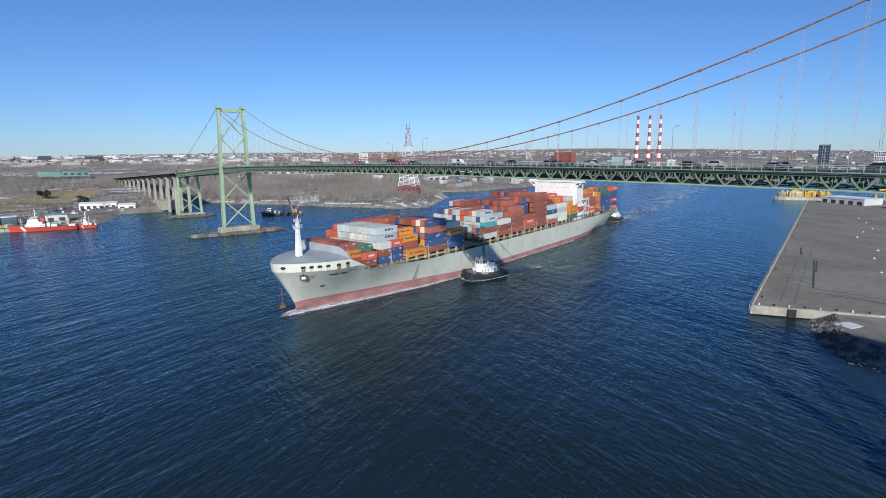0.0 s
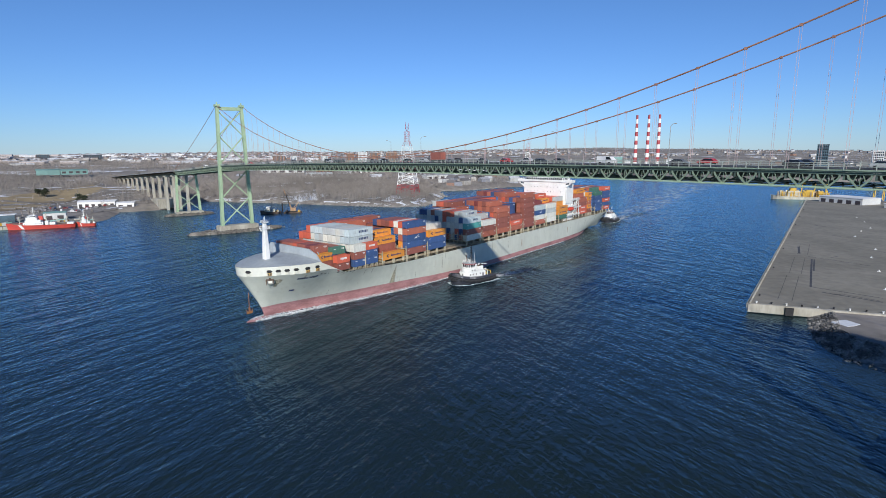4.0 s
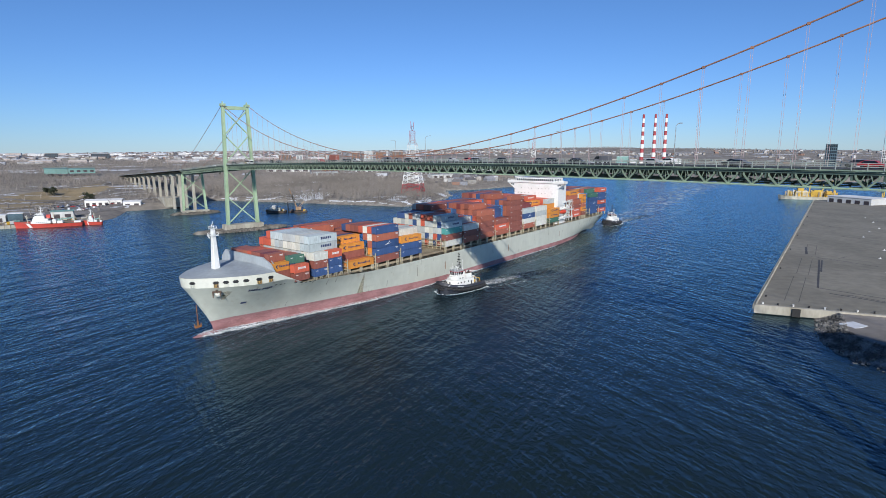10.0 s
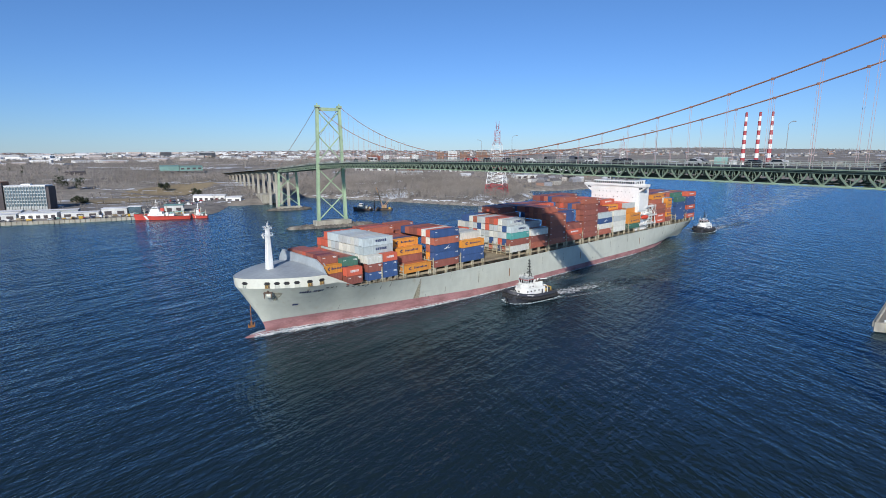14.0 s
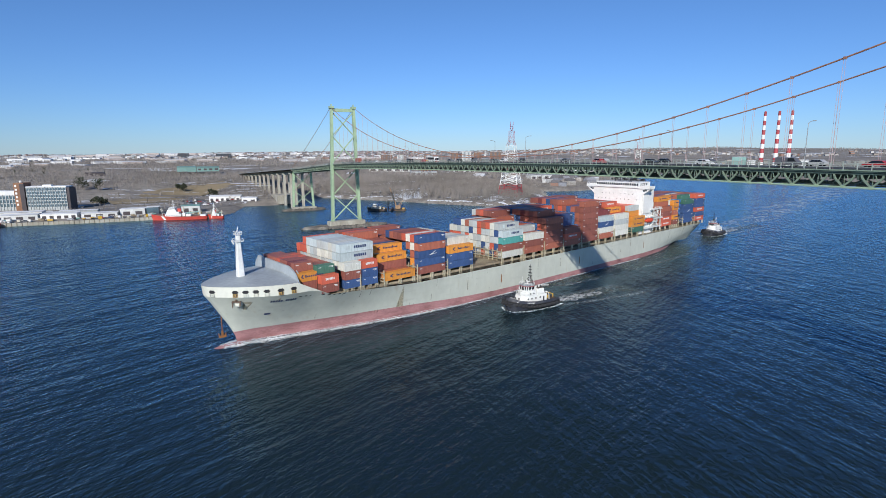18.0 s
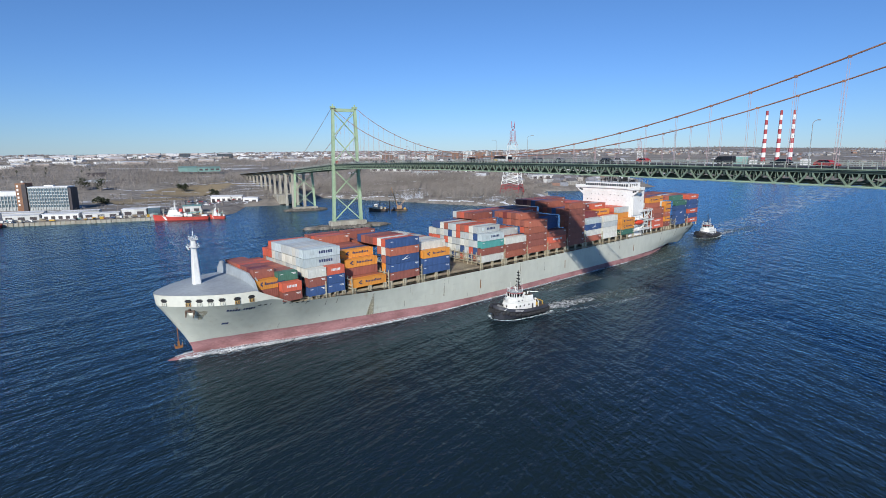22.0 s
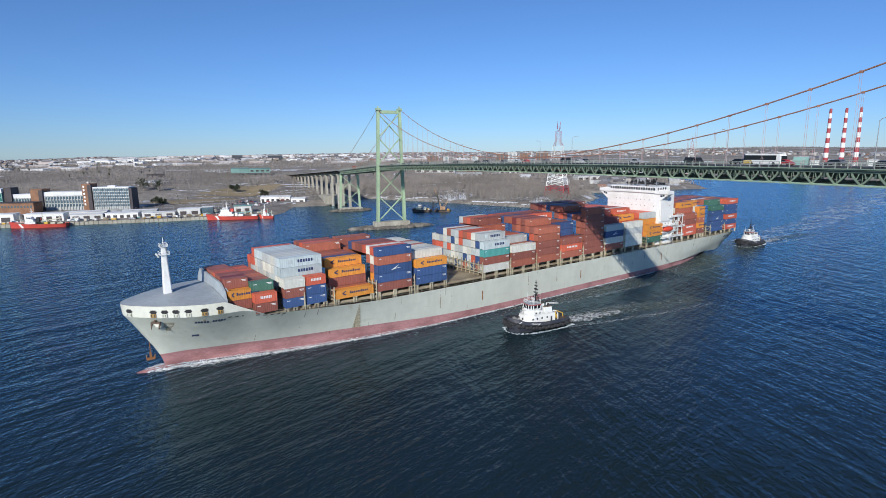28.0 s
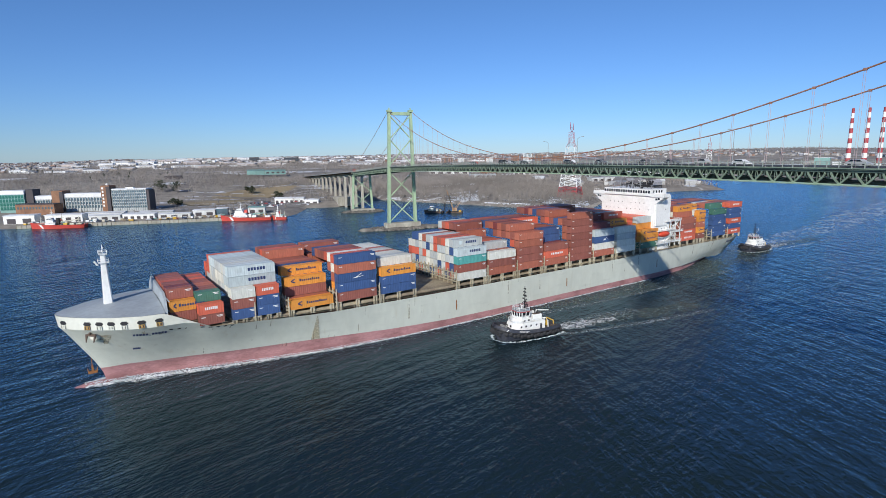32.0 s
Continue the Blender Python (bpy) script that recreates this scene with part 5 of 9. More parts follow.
def build_house(ship):
    """White accommodation block with bridge wings, windows, funnel and masts."""
    x0, x1, w = -228.0, -241.5, 15.7
    house = part("deckhouse", box_mesh((x1, x0, -w, w, 8.2, 36.0), M["white"]), None, ship, "white accommodation block")
    house.location.z = 1.7
    bm = bmesh.new()
    bm_box(bm, x1 + 1, x0 + 0.8, -13.5, 13.5, 36.0, 39.2)
    part("wheelhouse", bm, M["white"], house)
    bm = bmesh.new()
    bm_box(bm, 0, 0.06, -0.5, 0.5, -0.65, 0.65)
    pane = finish("wheelhouse_window", bm, M["glass"])
    for i in range(19):
        part("wheelhouse_window", pane, None, house).matrix_basis = pose(x0 + 0.8, -12.9 + i * 1.43, 37.95)
    for i in range(4):
        part("wheelhouse_window", pane, None, house).matrix_basis = pose(x0 - 2.0 - i * 2.2, 13.5, 37.95, 0, 0, 90)
    for s in (-1, 1):
        bm = bmesh.new()
        ya, yb = sorted((s * 13.4, s * 20.8))
        bm_box(bm, x0 - 4.5, x0 + 0.6, ya, yb, 35.7, 36.1)
        bm_box(bm, x0 + 0.4, x0 + 0.6, ya, yb, 36.1, 37.3)
        bm_box(bm, x0 - 4.5, x0 - 4.3, ya, yb, 36.1, 37.3)
        yc, yd = sorted((s * 20.6, s * 20.8))
        bm_box(bm, x0 - 4.5, x0 + 0.6, yc, yd, 36.1, 37.3)
        tri = [(s * 15.6, 31.8), (s * 20.7, 35.7), (s * 15.6, 35.7)]
        for xa in (x0 - 0.3, x0 - 3.9):
            fa = [bm.verts.new((xa, y, z)) for y, z in tri]
            fb = [bm.verts.new((xa + 0.35, y, z)) for y, z in tri]
            bm.faces.new(fa)
            bm.faces.new(fb[::-1])
            for i in range(3):
                bm.faces.new([fa[i], fa[(i + 1) % 3], fb[(i + 1) % 3], fb[i]])
        wing = part("bridge_wing", bm, M["white"], house)
        for yy, zz in ((16.6, 34.6), (17.8, 34.9)):
            part("wing_opening", pane, None, wing).matrix_basis = pose(x0 + 0.07, s * yy, zz) @ Matrix.Diagonal((1, 1.0, 0.7, 1))
        bm = bmesh.new()
        for k in range(6):
            y = s * (14 + k * 1.26)
            bm_bar(bm, (x0 + 0.5, y, 37.3), (x0 + 0.5, y, 38.2), 0.08, 0.08)
        bm_bar(bm, (x0 + 0.5, s * 14, 38.2), (x0 + 0.5, s * 20.3, 38.2), 0.08, 0.08)
        part("wing_rail", bm, M["white"], wing)
    bm = bmesh.new()
    bm_box(bm, 0, 0.06, -0.17, 0.17, -0.22, 0.22)
    port = finish("cabin_window", bm, M["glass"])
    for tier in range(6):
        z = 16.6 + tier * 3.1
        for i in range(11):
            if (i * 7 + tier * 3) % 5:
                part("cabin_window", port, None, house).matrix_basis = pose(x0 - 0.03, -12.6 + i * 2.5, z + 0.2)
        for i in range(4):
            part("cabin_window", port, None, house).matrix_basis = pose(x0 - 1.6 - i * 2.6, w - 0.03, z + 0.2, 0, 0, 90)
    # stepped side decks, stairs and lifeboat
    for i, z in enumerate((12.7, 15.8, 18.9)):
        bm = bmesh.new()
        y1 = 16.6
        bm_box(bm, x1 - 2.5, x0 - 1.5, w, y1 + 1.2, z, z + 0.2)
        for dz in (0.55, 1.05):
            bm_bar(bm, (x1 - 2.5, y1 + 1.1, z + dz), (x0 - 1.5, y1 + 1.1, z + dz), 0.08, 0.08)
        for k in range(8):
            xx = x1 - 2.5 + k * (x0 - x1 + 1) / 7
            bm_bar(bm, (xx, y1 + 1.1, z), (xx, y1 + 1.1, z + 1.1), 0.09, 0.09)
        bm_bar(bm, (x1 + 6 if i % 2 else x1 + 1, y1 + 0.3, z - 3.1), (x1 + 1 if i % 2 else x1 + 6, y1 + 0.3, z + 0.1), 0.8, 0.14)
        part("side_deck", bm, M["white"], house)
    bm = bmesh.new()
    bmesh.ops.create_uvsphere(bm, u_segments=16, v_segments=10, radius=1)
    for v in bm.verts:
        v.co = Vector((x1 + 7.4 + v.co.x * 4.4, 17.7 + v.co.y * 1.3, 17.4 + v.co.z * 1.35))
    part("lifeboat", bm, M["red"], house, "orange-red enclosed lifeboat", smooth=True)
    bm = bmesh.new()
    for o in (-3, 3):
        bm_bar(bm, (x1 + 7.4 + o, 15.9, 13.4), (x1 + 7.4 + o, 16.6, 20.4), 0.4, 0.5)
        bm_bar(bm, (x1 + 7.4 + o, 16.6, 20.4), (x1 + 7.4 + o, 18.2, 19.6), 0.35, 0.4)
    part("davit", bm, M["white"], house)
    bm = bmesh.new()
    q = [(x0 - 0.4, 35.8), (x0 - 4.5, 35.8), (x0 - 7.5, 30), (x0 - 11.5, 24.0), (x0 - 9.5, 21.5), (x0 - 1.0, 21.5)]
    a = [bm.verts.new((x, w + 0.1, z)) for x, z in q]
    b = [bm.verts.new((x, w + 0.7, z)) for x, z in q]
    bm.faces.new(a)
    bm.faces.new(b[::-1])
    for i in range(6):
        bm.faces.new([a[i], a[(i + 1) % 6], b[(i + 1) % 6], b[i]])
    part("stair_casing", bm, M["white"], house, "white sloping stair casing")
    for px0, px1, pz in ((-249, -236.5, 23.0), (-251, -240, 17.4), (-250, -229, 12.6)):
        bm = bmesh.new()
        bm_box(bm, px0, px1, 13.0, 17.4, pz, pz + 0.25)
        for dz in (0.4, 0.8, 1.2):
            bm_bar(bm, (px0, 17.3, pz + dz), (px1, 17.3, pz + dz), 0.09, 0.09)
            bm_bar(bm, (px0, 13.0, pz + dz), (px0, 17.3, pz + dz), 0.09, 0.09)
        for k in range(9):
            xx = px0 + (px1 - px0) * k / 8
            bm_bar(bm, (xx, 17.3, pz), (xx, 17.3, pz + 1.2), 0.1, 0.1)
        part("railed_platform", bm, M["white"], house, "white railed platform beside the deckhouse")
    for xa, za, xb, zb in ((-247, 12.8, -241, 17.5), (-242, 17.5, -248, 23.0), (-238, 12.8, -243, 17.0)):
        bm = bmesh.new()
        for y in (15.6, 16.6):
            bm_bar(bm, (xa, y, za), (xb, y, zb), 0.2, 0.3)
            bm_bar(bm, (xa, y, za + 1), (xb, y, zb + 1), 0.08, 0.08)
        for k in range(12):
            q = (k + 0.5) / 12
            bm_box(bm, xa + (xb - xa) * q - 0.2, xa + (xb - xa) * q + 0.2, 15.6, 16.6, za + (zb - za) * q, za + (zb - za) * q + 0.08)
        part("stairway", bm, M["white"], house, "white outside stairway")
    bm = bmesh.new()
    for xx in (-248.6, -244.5, -240.5):
        bm_bar(bm, (xx, 17.0, 10.8), (xx, 17.0, 23.0), 0.3, 0.3)
        bm_bar(bm, (xx, 17.0, 18.5), (xx + 3.5, 16, 22.9), 0.2, 0.2)
    part("platform_posts", bm, M["white"], house)
    bm = bmesh.new()
    bm_box(bm, -247.5, x1, -6.5, 6.5, 30, 40.2)
    part("funnel", bm, M["black"], house, "black funnel casing")
    bm = bmesh.new()
    for i in range(6):
        bm_bar(bm, (-245 + (i % 3) * 1.4, -2 + (i // 3) * 4, 39.5), (-245.4 + (i % 3) * 1.4, -2 + (i // 3) * 4, 41.5), 0.9, 0.9, sides=8)
    part("exhaust_pipes", bm, M["black"], house)
    rs = random.Random(77)
    for i in range(26):
        y, x = -6.8 + i * 0.56 + rs.uniform(-0.3, 0.3), rs.uniform(-243, -230)
        h = rs.uniform(1.2, 3.6)
        bm = bmesh.new()
        bm_bar(bm, (x, y, 39.1), (x, y + rs.uniform(-0.3, 0.3), 39.2 + h), 0.22, 0.22)
        bm_bar(bm, (x, y - 0.5, 39.2 + h * 0.7), (x, y + 0.5, 39.2 + h * 0.75), 0.2, 0.3)
        if i % 3 == 0:
            bm_lathe(bm, [(0.05, 0), (0.5, 0.2), (0.55, 0.7), (0.1, 1.0)], 8, (x, y, 39.0 + h * 0.8))
        part("antenna", bm, M["black"], house, "dark antenna on the wheelhouse top")
    bm = bmesh.new()
    for x, y, h in ((-232, 0, 6.0), (-230, -6, 2.6), (-230, 6, 2.8), (-232, -11, 2.2), (-232, 11, 2.0), (-234, 3, 4), (-234, -3, 3.6), (-229, 2, 2)):
        bm_bar(bm, (x, y, 39.2), (x, y, 39.2 + h), 0.3, 0.3)
        bm_bar(bm, (x, y - 1.2, 39.2 + h * 0.7), (x, y + 1.2, 39.2 + h * 0.7), 0.18, 0.18)
    for dz in (0.6, 1.1):
        bm_bar(bm, (x0 + 0.6, -13.2, 39.2 + dz), (x0 + 0.6, 13.2, 39.2 + dz), 0.08, 0.08)
        bm_bar(bm, (x0 + 0.6, 13.2, 39.2 + dz), (x1 + 1, 13.2, 39.2 + dz), 0.08, 0.08)
    part("radar_mast", bm, M["steel"], house)


def box_mesh(dims, mat, bevel=0.15):
    bm = bmesh.new()
    bm_box(bm, *dims)
    bmesh.ops.bevel(bm, geom=bm.edges[:], offset=bevel, segments=1, affect="EDGES")
    return finish("box", bm, mat)


ship = build_ship()
ship.scale = (0.966, 0.966, 0.966)


# ---------------------------------------------------------------- tugs
def build_tug(label):
    tug = thing("tugboat", label, "tugboat", "attending tugs")
    xs = [13.5, 13.2, 12.4, 11.0, 9.0, 6, 1, -5, -10, -12.6, -13.2]
    hb = [0.3, 1.8, 3.2, 4.5, 5.3, 5.8, 6.0, 5.9, 5.4, 4.4, 3.6]
    def deck(x):
        return 2.1 + max(0, x + 2) ** 2 * 0.0105
    # plating in three strakes from the keel to the bulwark top, open at the top
    bm = bmesh.new()
    for s in (1, -1):
        cols = []
        for x, y in zip(xs, hb):
            d = deck(x)
            cols.append([bm.verts.new(p) for p in ((x * 0.9, s * y * 0.7, -1.0), (x * 0.96, s * y * 0.9, d * 0.45), (x, s * y, d), (x - 0.15, s * (y - 0.25 if y > 1 else y), d + 1.15), (x - 0.4, s * (y - 0.5 if y > 1 else y * 0.5), d + 1.15), (x - 0.4, s * (y - 0.45 if y > 1 else y * 0.5), d))])
        for p, q in zip(cols, cols[1:]):
            for j in range(5):
                bm.faces.new([p[j], q[j], q[j + 1], p[j + 1]])
    part("hull", bm, M["tug_hull"], tug, "worn blue-black hull")
    bm = bmesh.new()
    pts = [(x - 0.4, max(0.1, y - 0.45)) for x, y in zip(xs, hb)]
    bm.faces.new([bm.verts.new((x, y, deck(x) + 0.05)) for x, y in pts] + [bm.verts.new((x, -y, deck(x) + 0.05)) for x, y in pts[::-1]])
    part("deck", bm, M["tug_deck"], tug, "dark worn working deck")
    for s in (1, -1):
        bm = bmesh.new()
        bm_tube(bm, [(x + (0.3 if x > 12 else 0), s * (y + 0.15), deck(x) - 0.1) for x, y in zip(xs, hb)], 0.5, 6, 0.5)
        part("fender_belt", bm, M["black"], tug, "black rubber fender belt")
    bm = bmesh.new()
    bm_lathe(bm, [(0.28, -0.2), (0.62, -0.26), (0.72, 0), (0.62, 0.26), (0.28, 0.2)], 10)
    tyre = finish("tyre_fender", bm, M["tyre"], smooth=True)
    for i in range(19):
        x = 12.6 - i * 1.4
        y = float(np.interp(-x, [-v for v in xs], hb))
        y2 = float(np.interp(-x + 0.6, [-v for v in xs], hb))
        yaw = math.degrees(math.atan2(y2 - y, -0.6))
        for s in (1, -1):
            part("tyre_fender", tyre, None, tug).matrix_basis = pose(x, s * (y + 0.3), deck(x) - 0.75 - (i % 2) * 0.35, 90, 0, s * (yaw - 180))
    for k in range(3):
        bm = bmesh.new()
        bm_bar(bm, (13.55 - k * 0.25, -1.6 - k * 0.8, deck(13) - 0.7 - k * 0.75), (13.55 - k * 0.25, 1.6 + k * 0.8, deck(13) - 0.7 - k * 0.75), 0.75, 0.75, sides=8)
        part("bow_fender", bm, M["tyre"], tug, "heavy rubber bow fender")
    # white deckhouse with a sloping front
    bm = bmesh.new()
    plan = [(7.2, 1.9), (6.0, 3.2), (3.5, 3.9), (-6.0, 3.9)]
    lo = [bm.verts.new((x + (0.7 if x > 5 else 0), y, 2.1)) for x, y in plan] + [bm.verts.new((x + (0.7 if x > 5 else 0), -y, 2.1)) for x, y in plan[::-1]]
    hi = [bm.verts.new((x - (0.6 if x > 5 else 0), y - 0.1, 5.5)) for x, y in plan] + [bm.verts.new((x - (0.6 if x > 5 else 0), -y + 0.1, 5.5)) for x, y in plan[::-1]]
    for i in range(8):
        bm.faces.new([lo[i], lo[(i + 1) % 8], hi[(i + 1) % 8], hi[i]])
    bm.faces.new(hi)
    house = part("deckhouse", bm, M["white"], tug, "white deckhouse with a sloping front")
    for sd in (-1, 1):
        for x in (4.4, 2.4, 0.2, -2.2):
            box_part("porthole", (x - 0.3, x + 0.3, *sorted((sd * 3.84, sd * 3.93)), 4.0, 4.65), M["glass"], house)
        box_part("deck_door", (-4.6, -3.8, *sorted((sd * 3.84, sd * 3.93)), 2.5, 4.5), M["dark_door"], house)
        box_part("life_raft", (-3.0, -1.6, *sorted((sd * 3.0, sd * 3.7)), 5.55, 6.15), M["white"], house, "white life raft canister", 0.2)
    for y in (-1.2, 1.2):
        box_part("porthole", (7.16, 7.3, y - 0.35, y + 0.35, 4.0, 4.7), M["glass"], house)
    bm = bmesh.new()
    bm_prism(bm, [(5.0, -2.3), (5.7, 0), (5.0, 2.3), (3.5, 3.0), (-0.6, 3.0), (-0.6, -3.0), (3.5, -3.0)], 5.5, 7.0)
    upper = part("upper_deckhouse", bm, M["white"], tug)
    for sd in (-1, 1):
        for x in (2.4, 0.6):
            box_part("porthole", (x - 0.35, x + 0.35, *sorted((sd * 2.97, sd * 3.04)), 5.9, 6.5), M["glass"], upper)
    # wheelhouse: outward-leaning windows between white mullions
    ring = [(4.7, -1.5), (4.7, 1.5), (3.4, 2.7), (0.2, 2.7), (-0.5, 1.6), (-0.5, -1.6), (0.2, -2.7), (3.4, -2.7)]
    bm = bmesh.new()
    bm_prism(bm, ring, 7.0, 7.7)
    wheel = part("wheelhouse", bm, M["white"], tug, "white wheelhouse with large windows")
    mid = Vector((2.1, 0))
    lean = lambda p, k: (mid.x + (p[0] - mid.x) * k, p[1] * k)
    for pa, pb in zip(ring, ring[1:] + ring[:1]):
        for f0, f1 in ((0.06, 0.47), (0.53, 0.94)):
            bm = bmesh.new()
            q = [Vector(pa).lerp(Vector(pb), f) for f in (f0, f1)]
            f = [(*lean(q[0], 1.0), 7.75), (*lean(q[1], 1.0), 7.75), (*lean(q[1], 1.07), 9.15), (*lean(q[0], 1.07), 9.15)]
            o = [bm.verts.new(p) for p in f]
            i_ = [bm.verts.new((*lean(p, 0.97), p[2])) for p in f]
            bm.faces.new(o)
            bm.faces.new(i_[::-1])
            for k in range(4):
                bm.faces.new([o[k], o[(k + 1) % 4], i_[(k + 1) % 4], i_[k]])
            part("wheelhouse_window", bm, M["glass"], wheel, "dark wheelhouse window")
        for f in (0.0, 0.5):
            bm = bmesh.new()
            p = Vector(pa).lerp(Vector(pb), f)
            bm_bar(bm, (*lean(p, 1.0), 7.6), (*lean(p, 1.07), 9.3), 0.24, 0.24)
            part("mullion", bm, M["white"], wheel)
    bm = bmesh.new()
    bm_prism(bm, [lean(p, 0.93) for p in ring], 7.7, 9.2)
    part("cabin_core", bm, M["dark_door"], wheel)
    bm = bmesh.new()
    bm_prism(bm, [lean(p, 1.1) for p in ring], 9.2, 9.55)
    part("roof_rim", bm, M["tug_red"], wheel, "dull red roof rim")
    bm = bmesh.new()
    bm_prism(bm, [lean(p, 1.06) for p in ring], 9.55, 9.75)
    part("wheelhouse_roof", bm, M["deck_grey"], wheel)
    # roof gear
    for x, y, h, w in ((3.8, 1.5, 1.0, 0.5), (3.8, -1.5, 1.0, 0.5), (1.2, 2.0, 1.3, 0.4), (1.2, -2.0, 1.3, 0.4), (0.0, 0.9, 1.6, 0.5)):
        bm = bmesh.new()
        bm_bar(bm, (x, y, 9.7), (x, y, 9.7 + h), 0.14, 0.14)
        bm_bar(bm, (x - w / 2, y, 9.7 + h), (x + w, y, 9.85 + h), w * 0.6, w * 0.6, sides=8)
        part("searchlight", bm, M["white"] if h < 1.2 else M["dark_door"], wheel, "searchlight on the wheelhouse roof")
    bm = bmesh.new()
    bm_bar(bm, (0.4, 0, 9.6), (0.4, 0, 18.2), 0.36, 0.36, r2=0.4)
    for y in (-0.9, 0.9):
        bm_bar(bm, (-0.6, y, 9.6), (0.4, 0, 13.8), 0.16, 0.16)
        bm_bar(bm, (1.6, y, 9.6), (0.4, 0, 12.4), 0.16, 0.16)
    bm_box(bm, 0.0, 0.9, -0.6, 0.6, 12.2, 12.5)
    bm_box(bm, 0.1, 0.9, -0.4, 0.4, 14.6, 14.9)
    part("mast", bm, M["black"], tug, "dark mast with antennas")
    for z, w in ((11.4, 2.8), (13.2, 2.2), (14.4, 1.6), (15.8, 1.2), (17, 0.8)):
        bm = bmesh.new()
        bm_bar(bm, (0.4, -w / 2, z), (0.4, w / 2, z), 0.14, 0.14)
        for y in (-w / 2, w / 2):
            bm_box(bm, 0.25, 0.55, y - 0.15, y + 0.15, z, z + 0.4)
        part("mast_yard", bm, M["black"], tug)
    for x, y, h in ((2.6, 2.2, 14.0), (2.6, -2.2, 13.0), (-0.2, 1.8, 15.0)):
        bm = bmesh.new()
        bm_bar(bm, (x, y, 9.6), (x, y, h), 0.07, 0.07)
        part("whip_antenna", bm, M["white"], tug)
    bm = bmesh.new()
    bm_box(bm, 1.5, 1.8, -1.2, 1.2, 11.0, 11.25)
    bm_box(bm, 1.5, 1.8, -0.2, 0.2, 9.7, 11.0)
    part("radar_scanner", bm, M["white"], tug)
    for z, line in ((5.5, [(6.2, 0), (6.2, 1.9), (5.2, 3.0), (3.4, 3.7), (-5.9, 3.7)]), (7.0, [(4.9, 2.2), (3.4, 2.9), (-0.5, 2.9)]), (9.75, [(4.8, 0), (4.8, 1.6), (3.5, 2.8), (0.2, 2.8), (-0.5, 1.6)])):
        bm = bmesh.new()
        for a, b in zip(line, line[1:]):
            n = max(1, int(math.dist(a, b) / 1.2))
            for s in (1, -1):
                for k in (0.55, 1.05):
                    bm_bar(bm, (a[0], s * a[1], z + k), (b[0], s * b[1], z + k), 0.07, 0.07)
                for i in range(n + 1):
                    x, y = a[0] + (b[0] - a[0]) * i / n, a[1] + (b[1] - a[1]) * i / n
                    bm_bar(bm, (x, s * y, z), (x, s * y, z + 1.1), 0.08, 0.08)
        part("railing", bm, M["white"], tug)
    # engine casings and exhausts
    for s in (1, -1):
        bm = bmesh.new()
        bm_box(bm, -5.2, -1.4, s * 2.3 - 0.8, s * 2.3 + 0.8, 5.5, 7.9)
        bmesh.ops.bevel(bm, geom=bm.edges[:], offset=0.25, segments=2, affect="EDGES")
        fn = part("funnel", bm, M["white"], tug, "white engine casing")
        box_part("funnel_top", (-4.9, -1.7, *sorted((s * 1.7, s * 2.9)), 7.9, 8.15), M["dark_rust"], fn, "soot-brown casing top")
        bm = bmesh.new()
        bm_bar(bm, (-3.2, s * 2.3, 8.1), (-3.8, s * 2.3, 9.2), 0.6, 0.6, sides=8)
        part("exhaust", bm, M["black"], fn)
        bm = bmesh.new()
        bm_tube(bm, [(-5.2, s * 3.4, 6.4), (-6.6, s * 3.4, 6.1), (-7.6, s * 3.4, 5.0), (-7.8, s * 3.4, 2.2)], 0.4, 6)
        part("casing_arch", bm, M["white"], tug, "white curved casing arch")
    bm = bmesh.new()
    bm_bar(bm, (-4.8, 0, 5.4), (-4.8, 0, 8.6), 0.5, 0.5, sides=8)
    bm_bar(bm, (-4.8, 0, 8.5), (-10.0, 0.6, 7.9), 0.4, 0.4, r2=0.6)
    part("deck_crane", bm, M["white"], tug, "white folding deck crane")
    box_part("winch_housing", (-7.0, -6.0, -2.4, 2.4, 2.1, 4.8), M["dark_rust"], tug, "brown winch housing", 0.15)
    bm = bmesh.new()
    bm_bar(bm, (-8.6, -1.4, 3.1), (-8.6, 1.4, 3.1), 1.5, 1.5, sides=12)
    part("towing_winch", bm, M["yellow"], tug, "yellow towing winch")
    bm = bmesh.new()
    for s in (1, -1):
        bm_bar(bm, (-11.2, s * 2.2, 2.1), (-11.2, s * 2.0, 4.2), 0.4, 0.4, sides=8)
    bm_bar(bm, (-11.2, -2.0, 4.1), (-11.2, 2.0, 4.1), 0.4, 0.4, sides=8)
    part("towing_frame", bm, M["yellow"], tug, "yellow towing frame")
    for x, y, w, h, mt in ((-10, 3.2, 1.4, 0.9, "dark_rust"), (-9.6, -3.4, 1.2, 0.8, "yellow"), (-12, 0.8, 1.0, 0.6, "dark_door")):
        box_part("deck_gear", (x - w / 2, x + w / 2, y - 0.5, y + 0.5, 2.15, 2.15 + h), M[mt], tug, bevel=0.08)
    bm = bmesh.new()
    bm_bar(bm, (9.4, -1.3, 4.2), (9.4, 1.3, 4.2), 1.2, 1.2, sides=10)
    bm_box(bm, 8.9, 9.9, -1.6, -1.3, 2.9, 4.8)
    bm_box(bm, 8.9, 9.9, 1.3, 1.6, 2.9, 4.8)
    part("bow_winch", bm, M["steel"], tug)
    for k in range(8):
        x = 6.2 - k * 0.42
        y = float(np.interp(-x, [-v for v in xs], hb)) - 0.1
        for s in (1, -1):
            box_part("name_mark", (x - 0.14, x + 0.14, *sorted((s * y, s * (y + 0.12))), deck(x) + 0.45, deck(x) + 0.8), M["mark_white"], tug, "white lettering")
